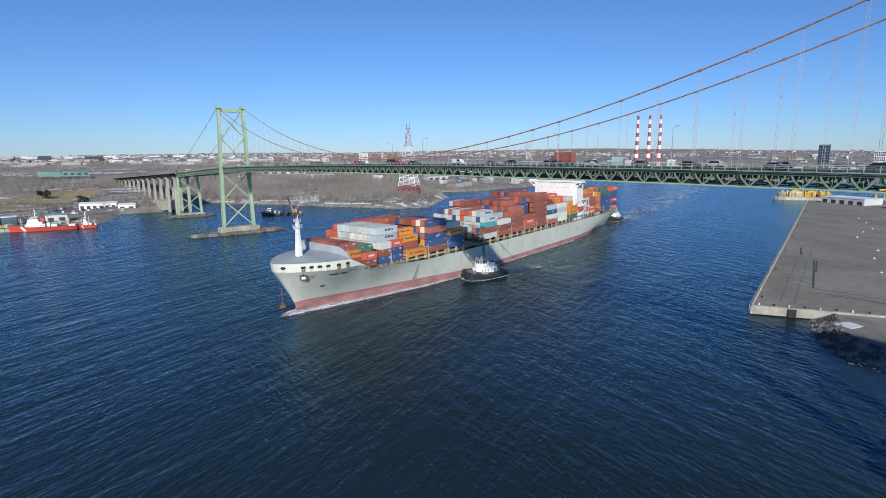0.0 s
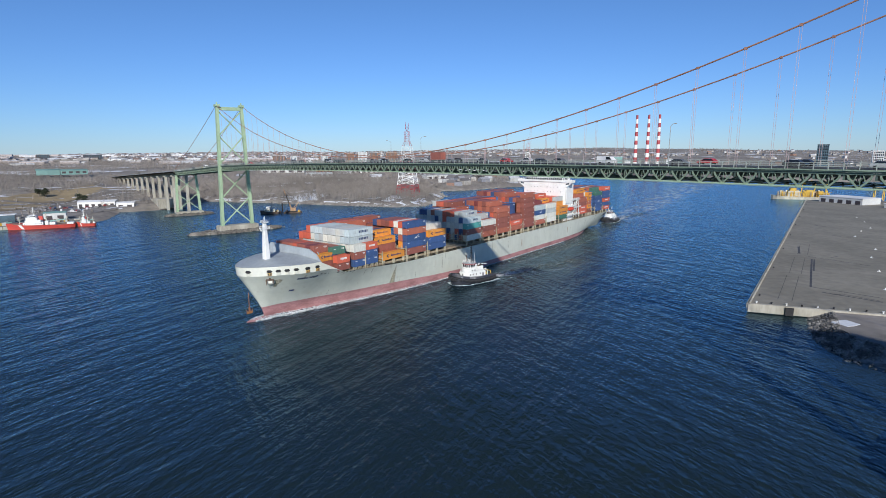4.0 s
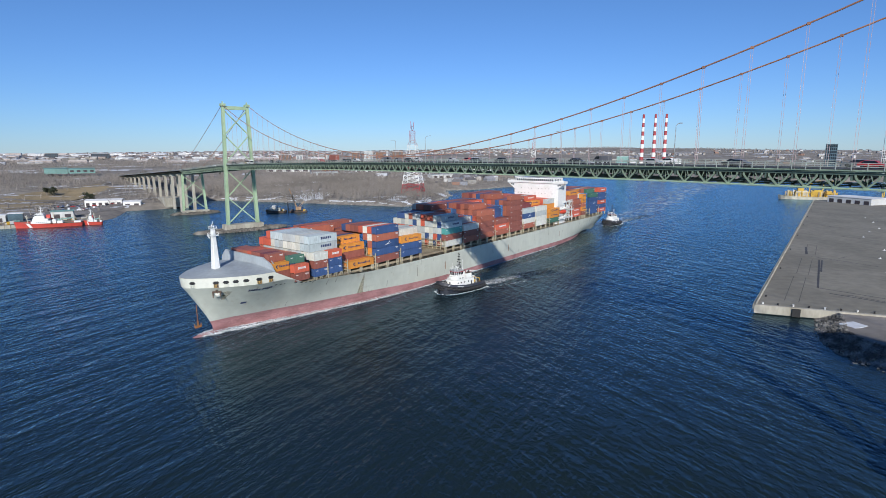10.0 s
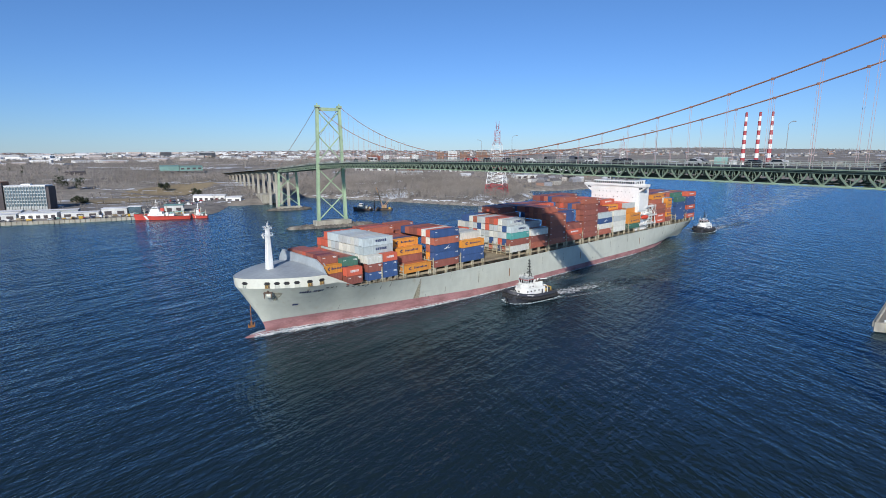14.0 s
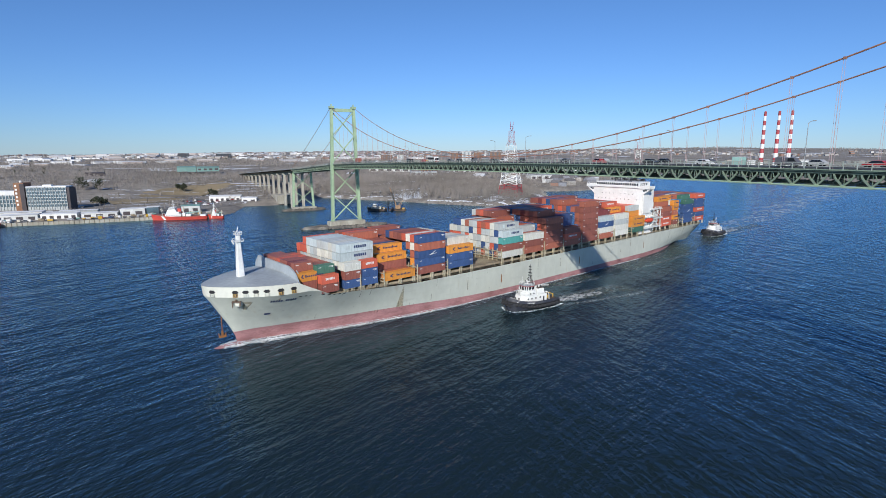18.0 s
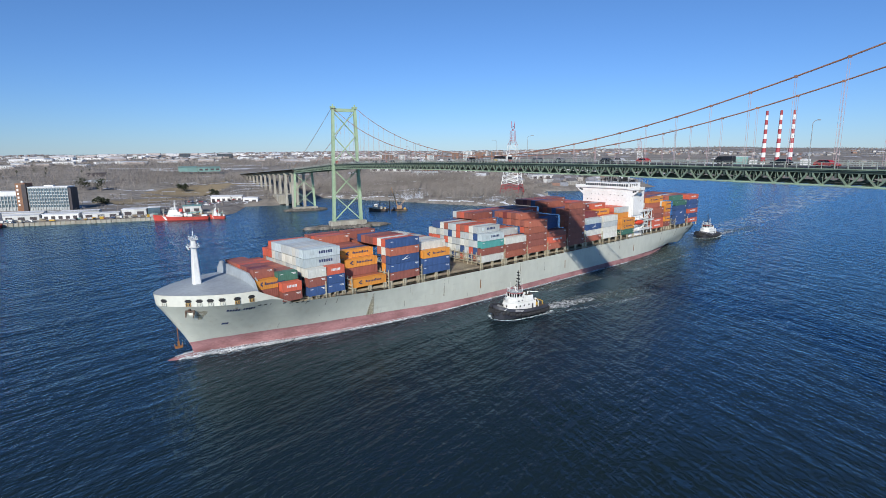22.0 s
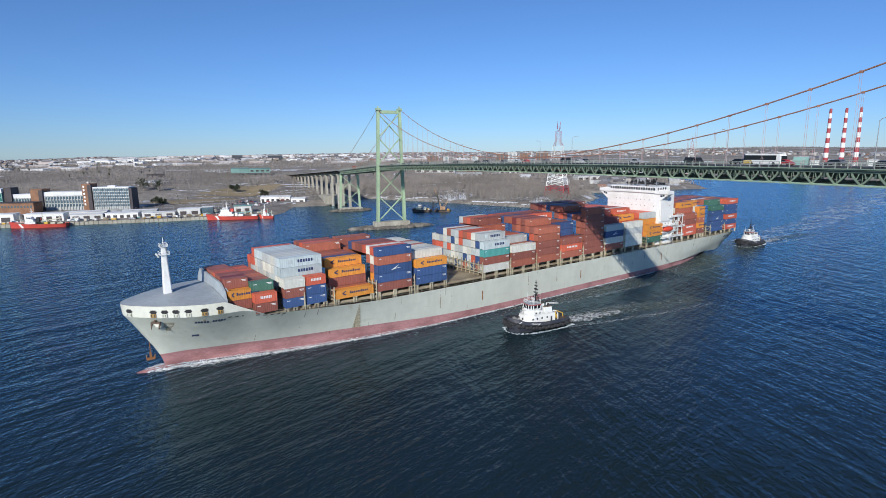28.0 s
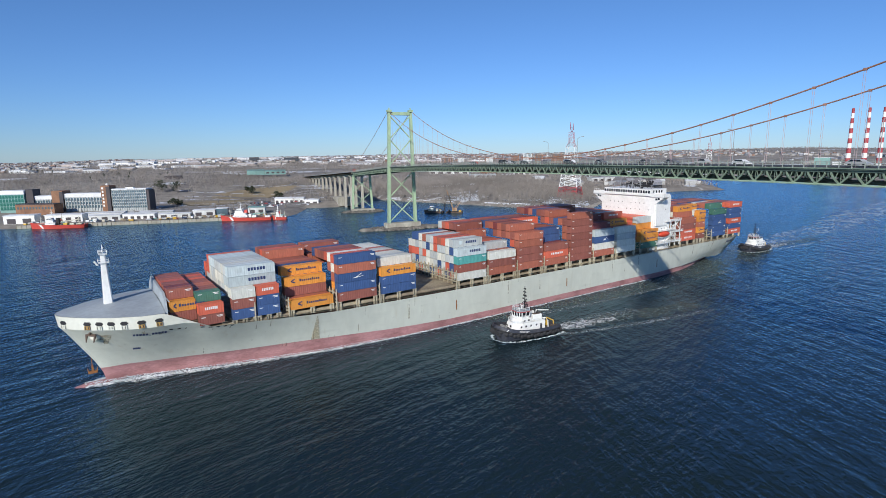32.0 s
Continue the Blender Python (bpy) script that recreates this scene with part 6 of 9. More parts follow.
    for x in (10.6, 3.0):
        y = float(np.interp(-x, [-v for v in xs], hb))
        for s in (1, -1):
            bm = bmesh.new()
            bm_bar(bm, (x + 0.5, s * (y + 0.02), deck(x) + 0.25), (x - 0.5, s * (y + 0.05), deck(x) + 0.75), 0.16, 0.2)
            part("hull_mark", bm, M["mark_white"], tug, "small white hull mark")
    foam_strip("bow_foam", [(13.6, 0, 0.8), (12, 4, 1.0), (7, 6.4, 0.9), (0, 6.9, 0.7), (-8, 6.6, 0.6), (-14, 5, 1.0)], tug, 5, dense=9, size=0.6)
    foam_strip("bow_foam", [(13.6, 0, 0.8), (12, -4, 1.2), (7, -6.6, 1.2), (0, -7.2, 0.9)], tug, 6)
    foam_strip("wake", [(-13, 0, 5), (-24, 1.0, 7), (-40, 2, 8), (-62, 3, 8), (-80, 4, 7)], tug, 7, dense=2.5, size=0.3, tall=0.02, mat="wash")
    foam_ribbon("wake_wash", [(-12, 0, 7), (-24, 1.0, 11), (-40, 2, 13), (-62, 3, 13), (-90, 4, 12)], tug, 61, 0.04, "wash_lace")
    foam_ribbon("stern_froth", [(-11, 0, 6), (-16, 0.3, 8), (-24, 0.6, 8), (-34, 1.0, 6), (-44, 1.4, 4)], tug, 64, 0.09, "foam_lace")
    foam_ribbon("wake_lace", [(-12, 0, 6), (-24, -1.0, 9), (-40, -2, 10), (-60, -3, 8)], tug, 62, 0.07, "foam_thin")
    foam_ribbon("wake_lace", [(-6, 6.6, 2.0), (-24, 9, 3.6), (-44, 11, 4.4), (-64, 12, 4.4), (-88, 12.6, 4)], tug, 63, 0.06, "foam_thin")
    foam_strip("wake_froth", [(-13, 0, 4), (-20, 0.6, 5), (-34, 1.4, 5.5), (-50, 2.4, 6)], tug, 9, dense=3, size=0.14, tall=0.06)
    foam_strip("wake_edge", [(-8, 6.5, 1.0), (-24, 9, 1.2), (-44, 11, 1.4), (-64, 12, 1.3)], tug, 8, dense=4, size=0.3, tall=0.15)
    return tug


tug_a = build_tug("black-hulled tug with white superstructure alongside the ship")
tug_b = copy_thing(tug_a, pose(0, 0, 0))
tagged(tug_b, "black-hulled tug with white superstructure following astern")
tug_a.scale = (0.9, 0.9, 0.9)
tug_b.scale = (0.88, 0.88, 0.88)


# ---------------------------------------------------------------- approach viaduct
def build_viaduct():
    via = thing("approach_viaduct", "grey concrete approach viaduct on paired columns", "viaduct")
    x_end = -560.0
    bm = bmesh.new()
    xs = list(np.linspace(-SIDE, x_end, 14))
    w = HALF + 0.6
    bm_loft(bm, [[(x, -w, deck_z(x) - 1.3), (x, w, deck_z(x) - 1.3), (x, w, deck_z(x)), (x, -w, deck_z(x))] for x in xs])
    part("road_deck", bm, M["concrete"], via, "concrete roadway deck")
    for s in (-1, 1):
        bm = bmesh.new()
        bm_tube(bm, [(a, s * (HALF + 0.4), deck_z(a) + 0.55) for a in xs], 0.25, 4, 0.9)
        part("parapet", bm, M["steel"], via)
        bm = bmesh.new()
        bm_tube(bm, [(a, s * 5, deck_z(a) - 2.2) for a in xs], 0.7, 4, 2.0)
        part("girder", bm, M["bridge_dark"], via)
    for k in range(11):
        x = -SIDE - 22 - k * 33
        zg = ground_at(x, 0) - 2
        bent = part("bent", cap_mesh(x), None, via, "concrete column bent")
        for s in (-1, 1):
            bm = bmesh.new()
            bm_bar(bm, (x, s * 6.0, zg), (x, s * 6.0, deck_z(x) - 4.6), 2.6, 3.2, r2=0.85)
            part("column", bm, M["concrete"], bent)
    # braced steel end bent on its island
    x = -SIDE + 4
    for s in (-1, 1):
        bm = bmesh.new()
        bm_bar(bm, (x, s * 10.2, 3.4), (x, s * 8.6, deck_z(x) - 3.6), 2.0, 1.8)
        part("end_leg", bm, M["bridge"], via)
        for z0, z1 in ((deck_z(x) - 5, 21), (20, 5)):
            bm = bmesh.new()
            bm_bar(bm, (x, s * 8.8, z0), (x, -s * 9.4, z1), 0.6, 0.6)
            part("end_brace", bm, M["bridge"], via)
    # concrete anchorage on the shore
    bm = bmesh.new()
    zg = ground_at(-222, -2)
    bm_box(bm, -236, -208, -13, 13, zg - 3, zg + 7)
    bm_box(bm, -252, -236, -12, 12, zg - 3, zg + 5)
    bmesh.ops.bevel(bm, geom=bm.edges[:], offset=0.4, segments=1, affect="EDGES")
    part("anchorage", bm, M["concrete"], via, "massive concrete cable anchorage")


def cap_mesh(x):
    bm = bmesh.new()
    bm_box(bm, x - 1.2, x + 1.2, -8.2, 8.2, deck_z(x) - 4.7, deck_z(x) - 3.1)
    return finish("bent", bm, M["concrete"])


build_viaduct()


# ---------------------------------------------------------------- quay and terminal pavement on the near shore
DOCK_A, DOCK_B = Vector((334.0, 77.0)), Vector((197.0, 553.0))
DOCK_F = Vector((371.0, 99.0))
M["dock_asphalt"] = material("worn_dock_asphalt", (0.23, 0.215, 0.175), 0.9, 0.14, 0.12, rgb2=(0.18, 0.168, 0.135), bump=0.15)
M["riprap"] = material("dark_riprap", (0.2, 0.195, 0.185), 0.9, 0.4, 1.2, rgb2=(0.06, 0.06, 0.058), mix=0.48, bump=0.5, each=0.45)
M["puddle"] = material("still_puddle", (0.03, 0.05, 0.08), 0.06, 0.05, 0.5, bump=0)
M["groove"] = material("rail_groove", (0.11, 0.105, 0.095), 0.9, 0.2, 0.5, bump=0)
M["seam"] = material("tar_seam", (0.065, 0.065, 0.07), 0.8, 0.2, 0.5, bump=0)
M["kerb"] = material("cream_kerb", (0.6, 0.57, 0.47), 0.8, 0.2, 0.6, rgb2=(0.42, 0.39, 0.31))
M["roof_white"] = material("white_membrane_roof", (0.72, 0.73, 0.74), 0.7, 0.06, 0.3, rgb2=(0.62, 0.63, 0.64))
M["siding"] = material("pale_metal_siding", (0.62, 0.63, 0.62), 0.6, 0.08, 0.5, rgb2=(0.52, 0.53, 0.52))
M["brick"] = material("brown_brick", (0.27, 0.145, 0.085), 0.85, 0.15, 0.6, rgb2=(0.2, 0.105, 0.065))
M["ship_red"] = material("ship_red_paint", (0.58, 0.075, 0.05), 0.5, 0.12, 0.4, rgb2=(0.5, 0.06, 0.045), bump=0.04)
M["dark_clad"] = material("dark_cladding", (0.06, 0.05, 0.055), 0.6, 0.1, 0.4)
M["pane_blue"] = material("blue_grey_windows", (0.1, 0.15, 0.18), 0.15, 0.15, 0.4, bump=0)
M["facade"] = material("grey_white_facade", (0.45, 0.48, 0.48), 0.7, 0.08, 0.4)
M["aqua"] = material("aqua_metal_roof", (0.2, 0.36, 0.33), 0.6, 0.08, 0.2)
M["snow"] = material("old_snow", (0.72, 0.75, 0.8), 0.9, 0.1, 0.2, rgb2=(0.55, 0.57, 0.6), bump=0.3)
M["field"] = material("dry_field_grass", (0.3, 0.235, 0.135), 0.95, 0.15, 0.15, rgb2=(0.23, 0.18, 0.105))
M["road_far"] = material("gravel_yard", (0.24, 0.22, 0.2), 0.95, 0.2, 0.1, rgb2=(0.15, 0.14, 0.13))
M["bark"] = material("bare_twigs", (0.31, 0.28, 0.255), 0.95, 0.2, 0.06, rgb2=(0.22, 0.2, 0.18), bump=0)
M["pine"] = material("dark_conifer", (0.055, 0.068, 0.04), 0.95, 0.3, 0.3, bump=0)
M["red_lattice"] = material("red_lattice_paint", (0.42, 0.065, 0.075), 0.6, 0.1, 0.4)


def dock_point(u, v):
    """u metres along the quay edge from its near corner, v metres inland."""
    d = (DOCK_B - DOCK_A).normalized()
    n = Vector((-d.y, d.x)) * -1
    p = DOCK_A + d * u + n * v
    return p


def build_dock():
    top = 3.4
    dock = thing("quay_pavement", "grey asphalt terminal quay with cream kerb", "quay", kind="structure")
    poly = [DOCK_A, DOCK_F, Vector((470, 158)), Vector((470, 330)), Vector((430, 480)), Vector((330, 620)), DOCK_B]
    bm = bmesh.new()
    bm_prism(bm, [tuple(p) for p in poly], -1.5, top)
    part("slab", bm, [M["dock_asphalt"]], dock)
    L = (DOCK_B - DOCK_A).length
    # concrete cap and kerb pieces with gaps
    bm = bmesh.new()
    a, b = dock_point(-0.4, -0.3), dock_point(L, -0.3)
    bm_bar(bm, (a.x, a.y, top - 0.8), (b.x, b.y, top - 0.8), 1.2, 1.7)
    a, b = dock_point(0, 0), DOCK_F + (DOCK_F - DOCK_A) * 0.3
    dd = (b - a).normalized()
    bm_bar(bm, (a.x - dd.x * 0.5, a.y - dd.y * 0.5, top - 1.5), (b.x, b.y, top - 1.5), 1.3, 3.1)
    part("quay_wall", bm, M["concrete"], dock, "pale concrete quay wall")
    seg = 6.4
    for i in range(int(L / 8)):
        p, q = dock_point(i * 8 + 0.5, 0.1), dock_point(i * 8 + 0.5 + seg, 0.1)
        bm = bmesh.new()
        bm_bar(bm, (p.x, p.y, top + 0.25), (q.x, q.y, top + 0.25), 0.5, 0.4)
        part("kerb", bm, M["kerb"], dock)
    for i in range(8):
        p = dock_point(14 + i * 60, 1.8)
        bm = bmesh.new()
        bm_lathe(bm, [(0.32, 0), (0.24, 0.35), (0.36, 0.5), (0.28, 0.65)], 10, (p.x, p.y, top))
        bo = part("bollard", bm, M["black"], dock)
    for i in range(9):
        p = DOCK_A + (DOCK_F - DOCK_A) * (i / 9 + 0.05)
        bm = bmesh.new()
        bm_lathe(bm, [(0.3, 0), (0.25, 0.5), (0.4, 0.7)], 8, (p.x - 0.4, p.y + 1.2, top))
        part("bollard", bm, M["black"] if i % 2 else M["white"], dock)
    bm = bmesh.new()
    f0 = DOCK_A + (DOCK_F - DOCK_A) * 0.3
    bm_box(bm, -1.3, 1.3, -0.7, 0.2, 0.2, 3.1, Matrix.Translation((f0.x, f0.y - 0.7, 0)) @ Matrix.Rotation(math.atan2(DOCK_F.y - DOCK_A.y, DOCK_F.x - DOCK_A.x), 4, "Z"))
    part("rubber_fender", bm, M["black"], dock)
    # seams, tracks and puddles
    for x0, y0, x1, y1, w in ((319, 186.5, 339.3, 121.6, 0.8), (320.2, 186.5, 329.5, 156, 0.7), (339.3, 121.4, 363, 122.4, 0.55), (345.3, 115.2, 364.5, 115.6, 0.9), (352, 117.5, 364, 117.2, 0.4), (313.3, 193.2, 343, 189, 0.45),
                              (301.2, 221.5, 309.3, 198.5, 1.1), (324, 198, 325, 206, 0.35), (300, 283, 312, 281, 0.5), (364, 122.4, 430, 126, 0.5), (275, 330, 283, 327, 0.8), (330, 240, 338, 236, 0.5), (290, 390, 300, 388, 0.5), (349, 113, 352, 119, 0.35)):
        bm = bmesh.new()
        bm_bar(bm, (x0, y0, top + 0.008), (x1, y1, top + 0.008), w, 0.02)
        part("tar_seam", bm, M["seam"], dock)
    for v in (8, 12.5):
        for k in range(3):
            p, q = dock_point(12 + k * 55, v + k * 0.6), dock_point(60 + k * 50, v + k * 0.4)
            bm = bmesh.new()
            bm_bar(bm, (p.x, p.y, top + 0.006), (q.x, q.y, top + 0.006), 0.25, 0.016)
            part("rail_groove", bm, M["groove"], dock)
    rng = random.Random(4)
    for u, v, r in ((112, 92, 7), (128, 97, 9), (150, 100, 6), (170, 96, 5), (20, 110, 6)):
        p = dock_point(u, v)
        bm = bmesh.new()
        vs = [bm.verts.new((p.x + r * rng.uniform(0.5, 1.1) * math.cos(k * 0.524), p.y + r * 1.8 * rng.uniform(0.6, 1.1) * math.sin(k * 0.524), top + 0.012)) for k in range(12)]
        bm.faces.new(vs)
        part("puddle", bm, M["puddle"], dock, "shallow rain puddle")
    # low apron behind a slope of dark rubble
    top_line = [(352, 96), (356, 90), (360.5, 78.7), (364.2, 68.9), (370.2, 63.2), (378, 61), (440, 55), (480, 58)]
    foot_line = [(346.5, 93), (350, 85), (354.9, 71), (359.5, 61), (365, 54), (373, 47.5), (436, 41), (480, 44)]
    bm = bmesh.new()
    bm_prism(bm, top_line + [(480, 140), (372, 98)], -1, 2.85)
    part("gravel_apron", bm, M["road_far"], dock, "grey gravel apron below the quay")
    bm = bmesh.new()
    for (p, q), (u, v) in zip(zip(top_line, foot_line), zip(top_line[1:], foot_line[1:])):
        bm.faces.new([bm.verts.new((*p, 2.7)), bm.verts.new((*q, -0.9)), bm.verts.new((*v, -0.9)), bm.verts.new((*u, 2.7))])
    part("rubble_bank", bm, M["riprap"], dock, "dark rubble bank")

    def on_bank():
        k = rng.random() * 6.2
        j = int(k)
        p = Vector(top_line[j]).lerp(Vector(top_line[j + 1]), k - j)
        q = Vector(foot_line[j]).lerp(Vector(foot_line[j + 1]), k - j)
        d = rng.uniform(-0.06, 1.06)
        return p.x + (q.x - p.x) * d, p.y + (q.y - p.y) * d, 2.75 - 3.2 * d
    for i in range(300):
        bm = bmesh.new()
        bm_stone(bm, on_bank(), rng.uniform(0.45, 0.95), rng)
        part("riprap_stone", bm, M["riprap"], dock)
    bm = bmesh.new()
    for i in range(2200):
        bm_stone(bm, on_bank(), rng.uniform(0.25, 0.7), rng)
    tagged(part("small_riprap", bm, M["riprap"], dock), kind="stuff")
    for pts in ([(359.9, 76.3), (361, 80), (362.3, 82.1), (366.7, 80.3), (366, 77), (364.8, 74.6)], [(392, 64), (402, 62), (410, 64), (404, 68), (396, 67)]):
        bm = bmesh.new()
        bm_prism(bm, pts, 2.6, 3.0)
        part("snow_patch", bm, M["snow"], dock, "old snow patch")
    bm = bmesh.new()
    bm_bar(bm, (356, 92.5, 3.0), (400, 118, 3.0), 0.5, 0.3)
    part("barrier_rail", bm, M["yellow"], dock, "yellow safety rail along the wall")


build_dock()


def windows_on(parent, x0, x1, z0, z1, y, nx, nz, mat, gap=0.35, name="window"):
    """A grid of panes on the plane y of the parent's space."""
    dx, dz = (x1 - x0) / nx, (z1 - z0) / nz
    bm = bmesh.new()
    bm_box(bm, -dx / 2 + gap / 2 * dx, dx / 2 - gap / 2 * dx, -0.08, 0.08, -dz / 2 + gap / 2 * dz, dz / 2 - gap / 2 * dz)
    me = finish(name, bm, mat)
    for i in range(nx):
        for j in range(nz):
            ob = part(name, me, None, parent)
            ob.location = (x0 + dx * (i + 0.5), y, z0 + dz * (j + 0.5))


def shed(name, label, m, lx, ly, h, wall, roof, doors=0, pitch=0.0, group=""):
    """A low building; local x along its front, front at y = -ly / 2."""
    ob = thing(name, label, "building", group, m=m)
    bm = bmesh.new()
    bm_box(bm, -lx / 2, lx / 2, -ly / 2, ly / 2, -2, h)
    part("wall", bm, M[wall], ob)
    bm = bmesh.new()
    e = 0.4
    if pitch:
        a = [bm.verts.new((sx * (lx / 2 + e), sy * (ly / 2 + e), h)) for sx, sy in ((-1, -1), (1, -1), (1, 1), (-1, 1))]
        r = [bm.verts.new((sx * (lx / 2 + e), 0, h + pitch)) for sx in (-1, 1)]
        for f in ((a[0], a[1], r[1], r[0]), (a[2], a[3], r[0], r[1]), (a[1], a[2], r[1]), (a[3], a[0], r[0]), (a[3], a[2], a[1], a[0])):
            bm.faces.new(f)
    else:
        bm_box(bm, -lx / 2 - e, lx / 2 + e, -ly / 2 - e, ly / 2 + e, h, h + 0.5)
    part("roof", bm, M[roof], ob)
    if doors:
        me_bm = bmesh.new()
        w = lx / doors
        bm_box(me_bm, -w * 0.28, w * 0.28, -0.1, 0.1, 0, h * 0.62)
        me = finish("door", me_bm, M["dark_clad"])
        for i in range(doors):
            d = part("door", me, None, ob)
            d.location = (-lx / 2 + (i + 0.5) * w, -ly / 2, 0.1)
    return ob


def facing(x, y, a, z=None):
    return pose(x, y, ground_at(x, y) if z is None else z, 0, 0, a)


# white shed and cable ship at the far end of the quay
shed("quay_shed", "long low white shed at the end of the quay", pose(238, 545, 3.4, 0, 0, -20), 44, 26, 6, "siding", "roof_white", 5)
shed("quay_shed", "small white gatehouse on the quay", pose(290, 512, 3.4, 0, 0, -20), 30, 9, 4, "siding", "roof_white", 3)


def build_yellow_ship():
    s = thing("work_ship", "yellow and buff work ship moored behind the quay", "ship", m=pose(178.5, 598.5, 0, 0, 0, 28))
    bm = bmesh.new()
    bm_loft(bm, [[(x, -w, zt), (x * 0.97, -w * 0.85, -1), (x * 0.97, w * 0.85, -1), (x, w, zt)] for x, w, zt in ((-33, 0.6, 4.6), (-31, 3.4, 4.4), (-27, 6.0, 4.0), (-20, 8, 3.6), (20, 8, 3.6), (30, 6, 3.6))])
    bm.faces.new([bm.verts.new(p) for p in ((-31, -2.5, 3.4), (-20, -7.6, 3.4), (29, -6, 3.4), (29, 6, 3.4), (-20, 7.6, 3.4), (-31, 2.5, 3.4))])
    part("hull", bm, M["kerb"], s, "low buff hull")
    for x0, x1, w, z0, z1, mt in ((-16, -4, 5.5, 3.4, 10, "kerb"), (-14, -8, 4.5, 10, 13, "yellow"), (2, 9, 5, 3.4, 11, "yellow"), (14, 19, 5, 3.4, 10, "yellow")):
        box_part("deckhouse", (x0, x1, -w, w, z0, z1), M[mt], s)
    rs = random.Random(8)
    for i in range(120):
        x, y, z = rs.uniform(-27, 26), rs.uniform(-6.3, 6.3), 3.4
        w, d, h = rs.uniform(0.6, 2.6), rs.uniform(0.6, 2.0), rs.uniform(1.0, 7.5)
        box_part("deck_gear", (x - w / 2, x + w / 2, y - d / 2, y + d / 2, z, z + h), M[rs.choice(["kerb", "yellow", "yellow", "white", "cream", "deck_tan", "cream", "yellow"])], s, bevel=0.06)
    for i in range(14):
        x = -24 + i * 3.6
        bm = bmesh.new()
        bm_bar(bm, (x, -7.4, 3.4), (x, -7.4, 8.5), 0.35, 0.35)
        bm_bar(bm, (x, -7.4, 8.4), (x + 3.8, -7.4, 8.4 + rs.uniform(-1, 1)), 0.25, 0.25)
        part("deck_frame", bm, M["yellow"], s, "yellow steel deck frame")
    for x in (-2, 11, 22):
        bm = bmesh.new()
        bm_bar(bm, (x, 3, 3.4), (x + 1, 3, 18), 1.0, 1.0)
        bm_bar(bm, (x + 1, 3, 18), (x + 9, -2, 22), 0.8, 0.8)
        part("deck_crane", bm, M["yellow"], s, "yellow deck crane")


build_yellow_ship()


def build_straddle(x, y, mat, label):
    c = thing("container_lifter", label, "lifter", "terminal lifters", m=pose(x, y, 3.4, 0, 0, 25))
    for px in (-4, 4):
        for py in (-3, 3):
            bm = bmesh.new()
            bm_bar(bm, (px, py, 0.2), (px, py, 12), 0.8, 0.8)
            part("leg", bm, M[mat], c)
    for py in (-3, 3):
        bm = bmesh.new()
        bm_bar(bm, (-5, py, 12), (5, py, 12), 1.0, 1.2)
        part("top_beam", bm, M[mat], c)
    box_part("machine_house", (-3, 3, -3.4, 3.4, 12.4, 14), M[mat], c)


for x, y, mt, lb in ((250, 598, "yellow", "yellow container lifter on the terminal"), (275, 612, "yellow", "yellow container lifter on the terminal"), (318, 590, "red", "red container lifter on the terminal")):
    build_straddle(x, y, mt, lb)

# rows of blue racks beside the pavement
for i in range(7):
    rk = thing("steel_rack", "blue steel equipment rack on the pavement edge", "rack", "blue racks", m=pose(395 + (i % 3) * 7 - i * 3, 318 + i * 11, 3.4, 0, 0, 20))
    for px in (-3, 3):
        bm = bmesh.new()
        bm_bar(bm, (px, -1.5, 0), (px, -1.5, 3.2), 0.25, 0.25)
        bm_bar(bm, (px, 1.5, 0), (px, 1.5, 3.2), 0.25, 0.25)
        bm_bar(bm, (px, -1.5, 3.1), (px, 1.5, 3.1), 0.25, 0.25)
        part("rack_frame", bm, PAINT["blue"], rk)
    bm = bmesh.new()
    bm_bar(bm, (-3, -1.5, 1.2), (3, -1.5, 3), 0.2, 0.2)
    bm_bar(bm, (-3, 1.5, 3), (3, 1.5, 1.2), 0.2, 0.2)
    part("rack_brace", bm, PAINT["blue"], rk)
for u, v in ((52, 42), (92, 42), (130, 41), (160, 44), (210, 36), (240, 40), (262, 46), (300, 44), (330, 40)):
    p = dock_point(u, v)
    cn = thing("marker_cone", "small white traffic marker on the asphalt", "cone", "quay markers", m=pose(p.x, p.y, 3.4))
    bm = bmesh.new()
    bm_box(bm, -0.6, 0.6, -0.6, 0.6, 0, 0.1)
    part("base", bm, M["white"], cn)
    bm = bmesh.new()
    bm_lathe(bm, [(0.28, 0.1), (0.1, 0.8)], 8)
    part("cone", bm, M["white"], cn)


# ---------------------------------------------------------------- research campus on the far quay
def fins(parent, x0, x1, z0, z1, y, n, w):
    """White upright fins between the windows of a facade."""
    bm = bmesh.new()
    bm_box(bm, -w / 2, w / 2, -0.25, 0.35, z0, z1)
    me = finish("fin", bm, M["facade"])
    for i in range(n):
        part("fin", me, None, parent).location = (x0 + (x1 - x0) * i / (n - 1), y, 0)


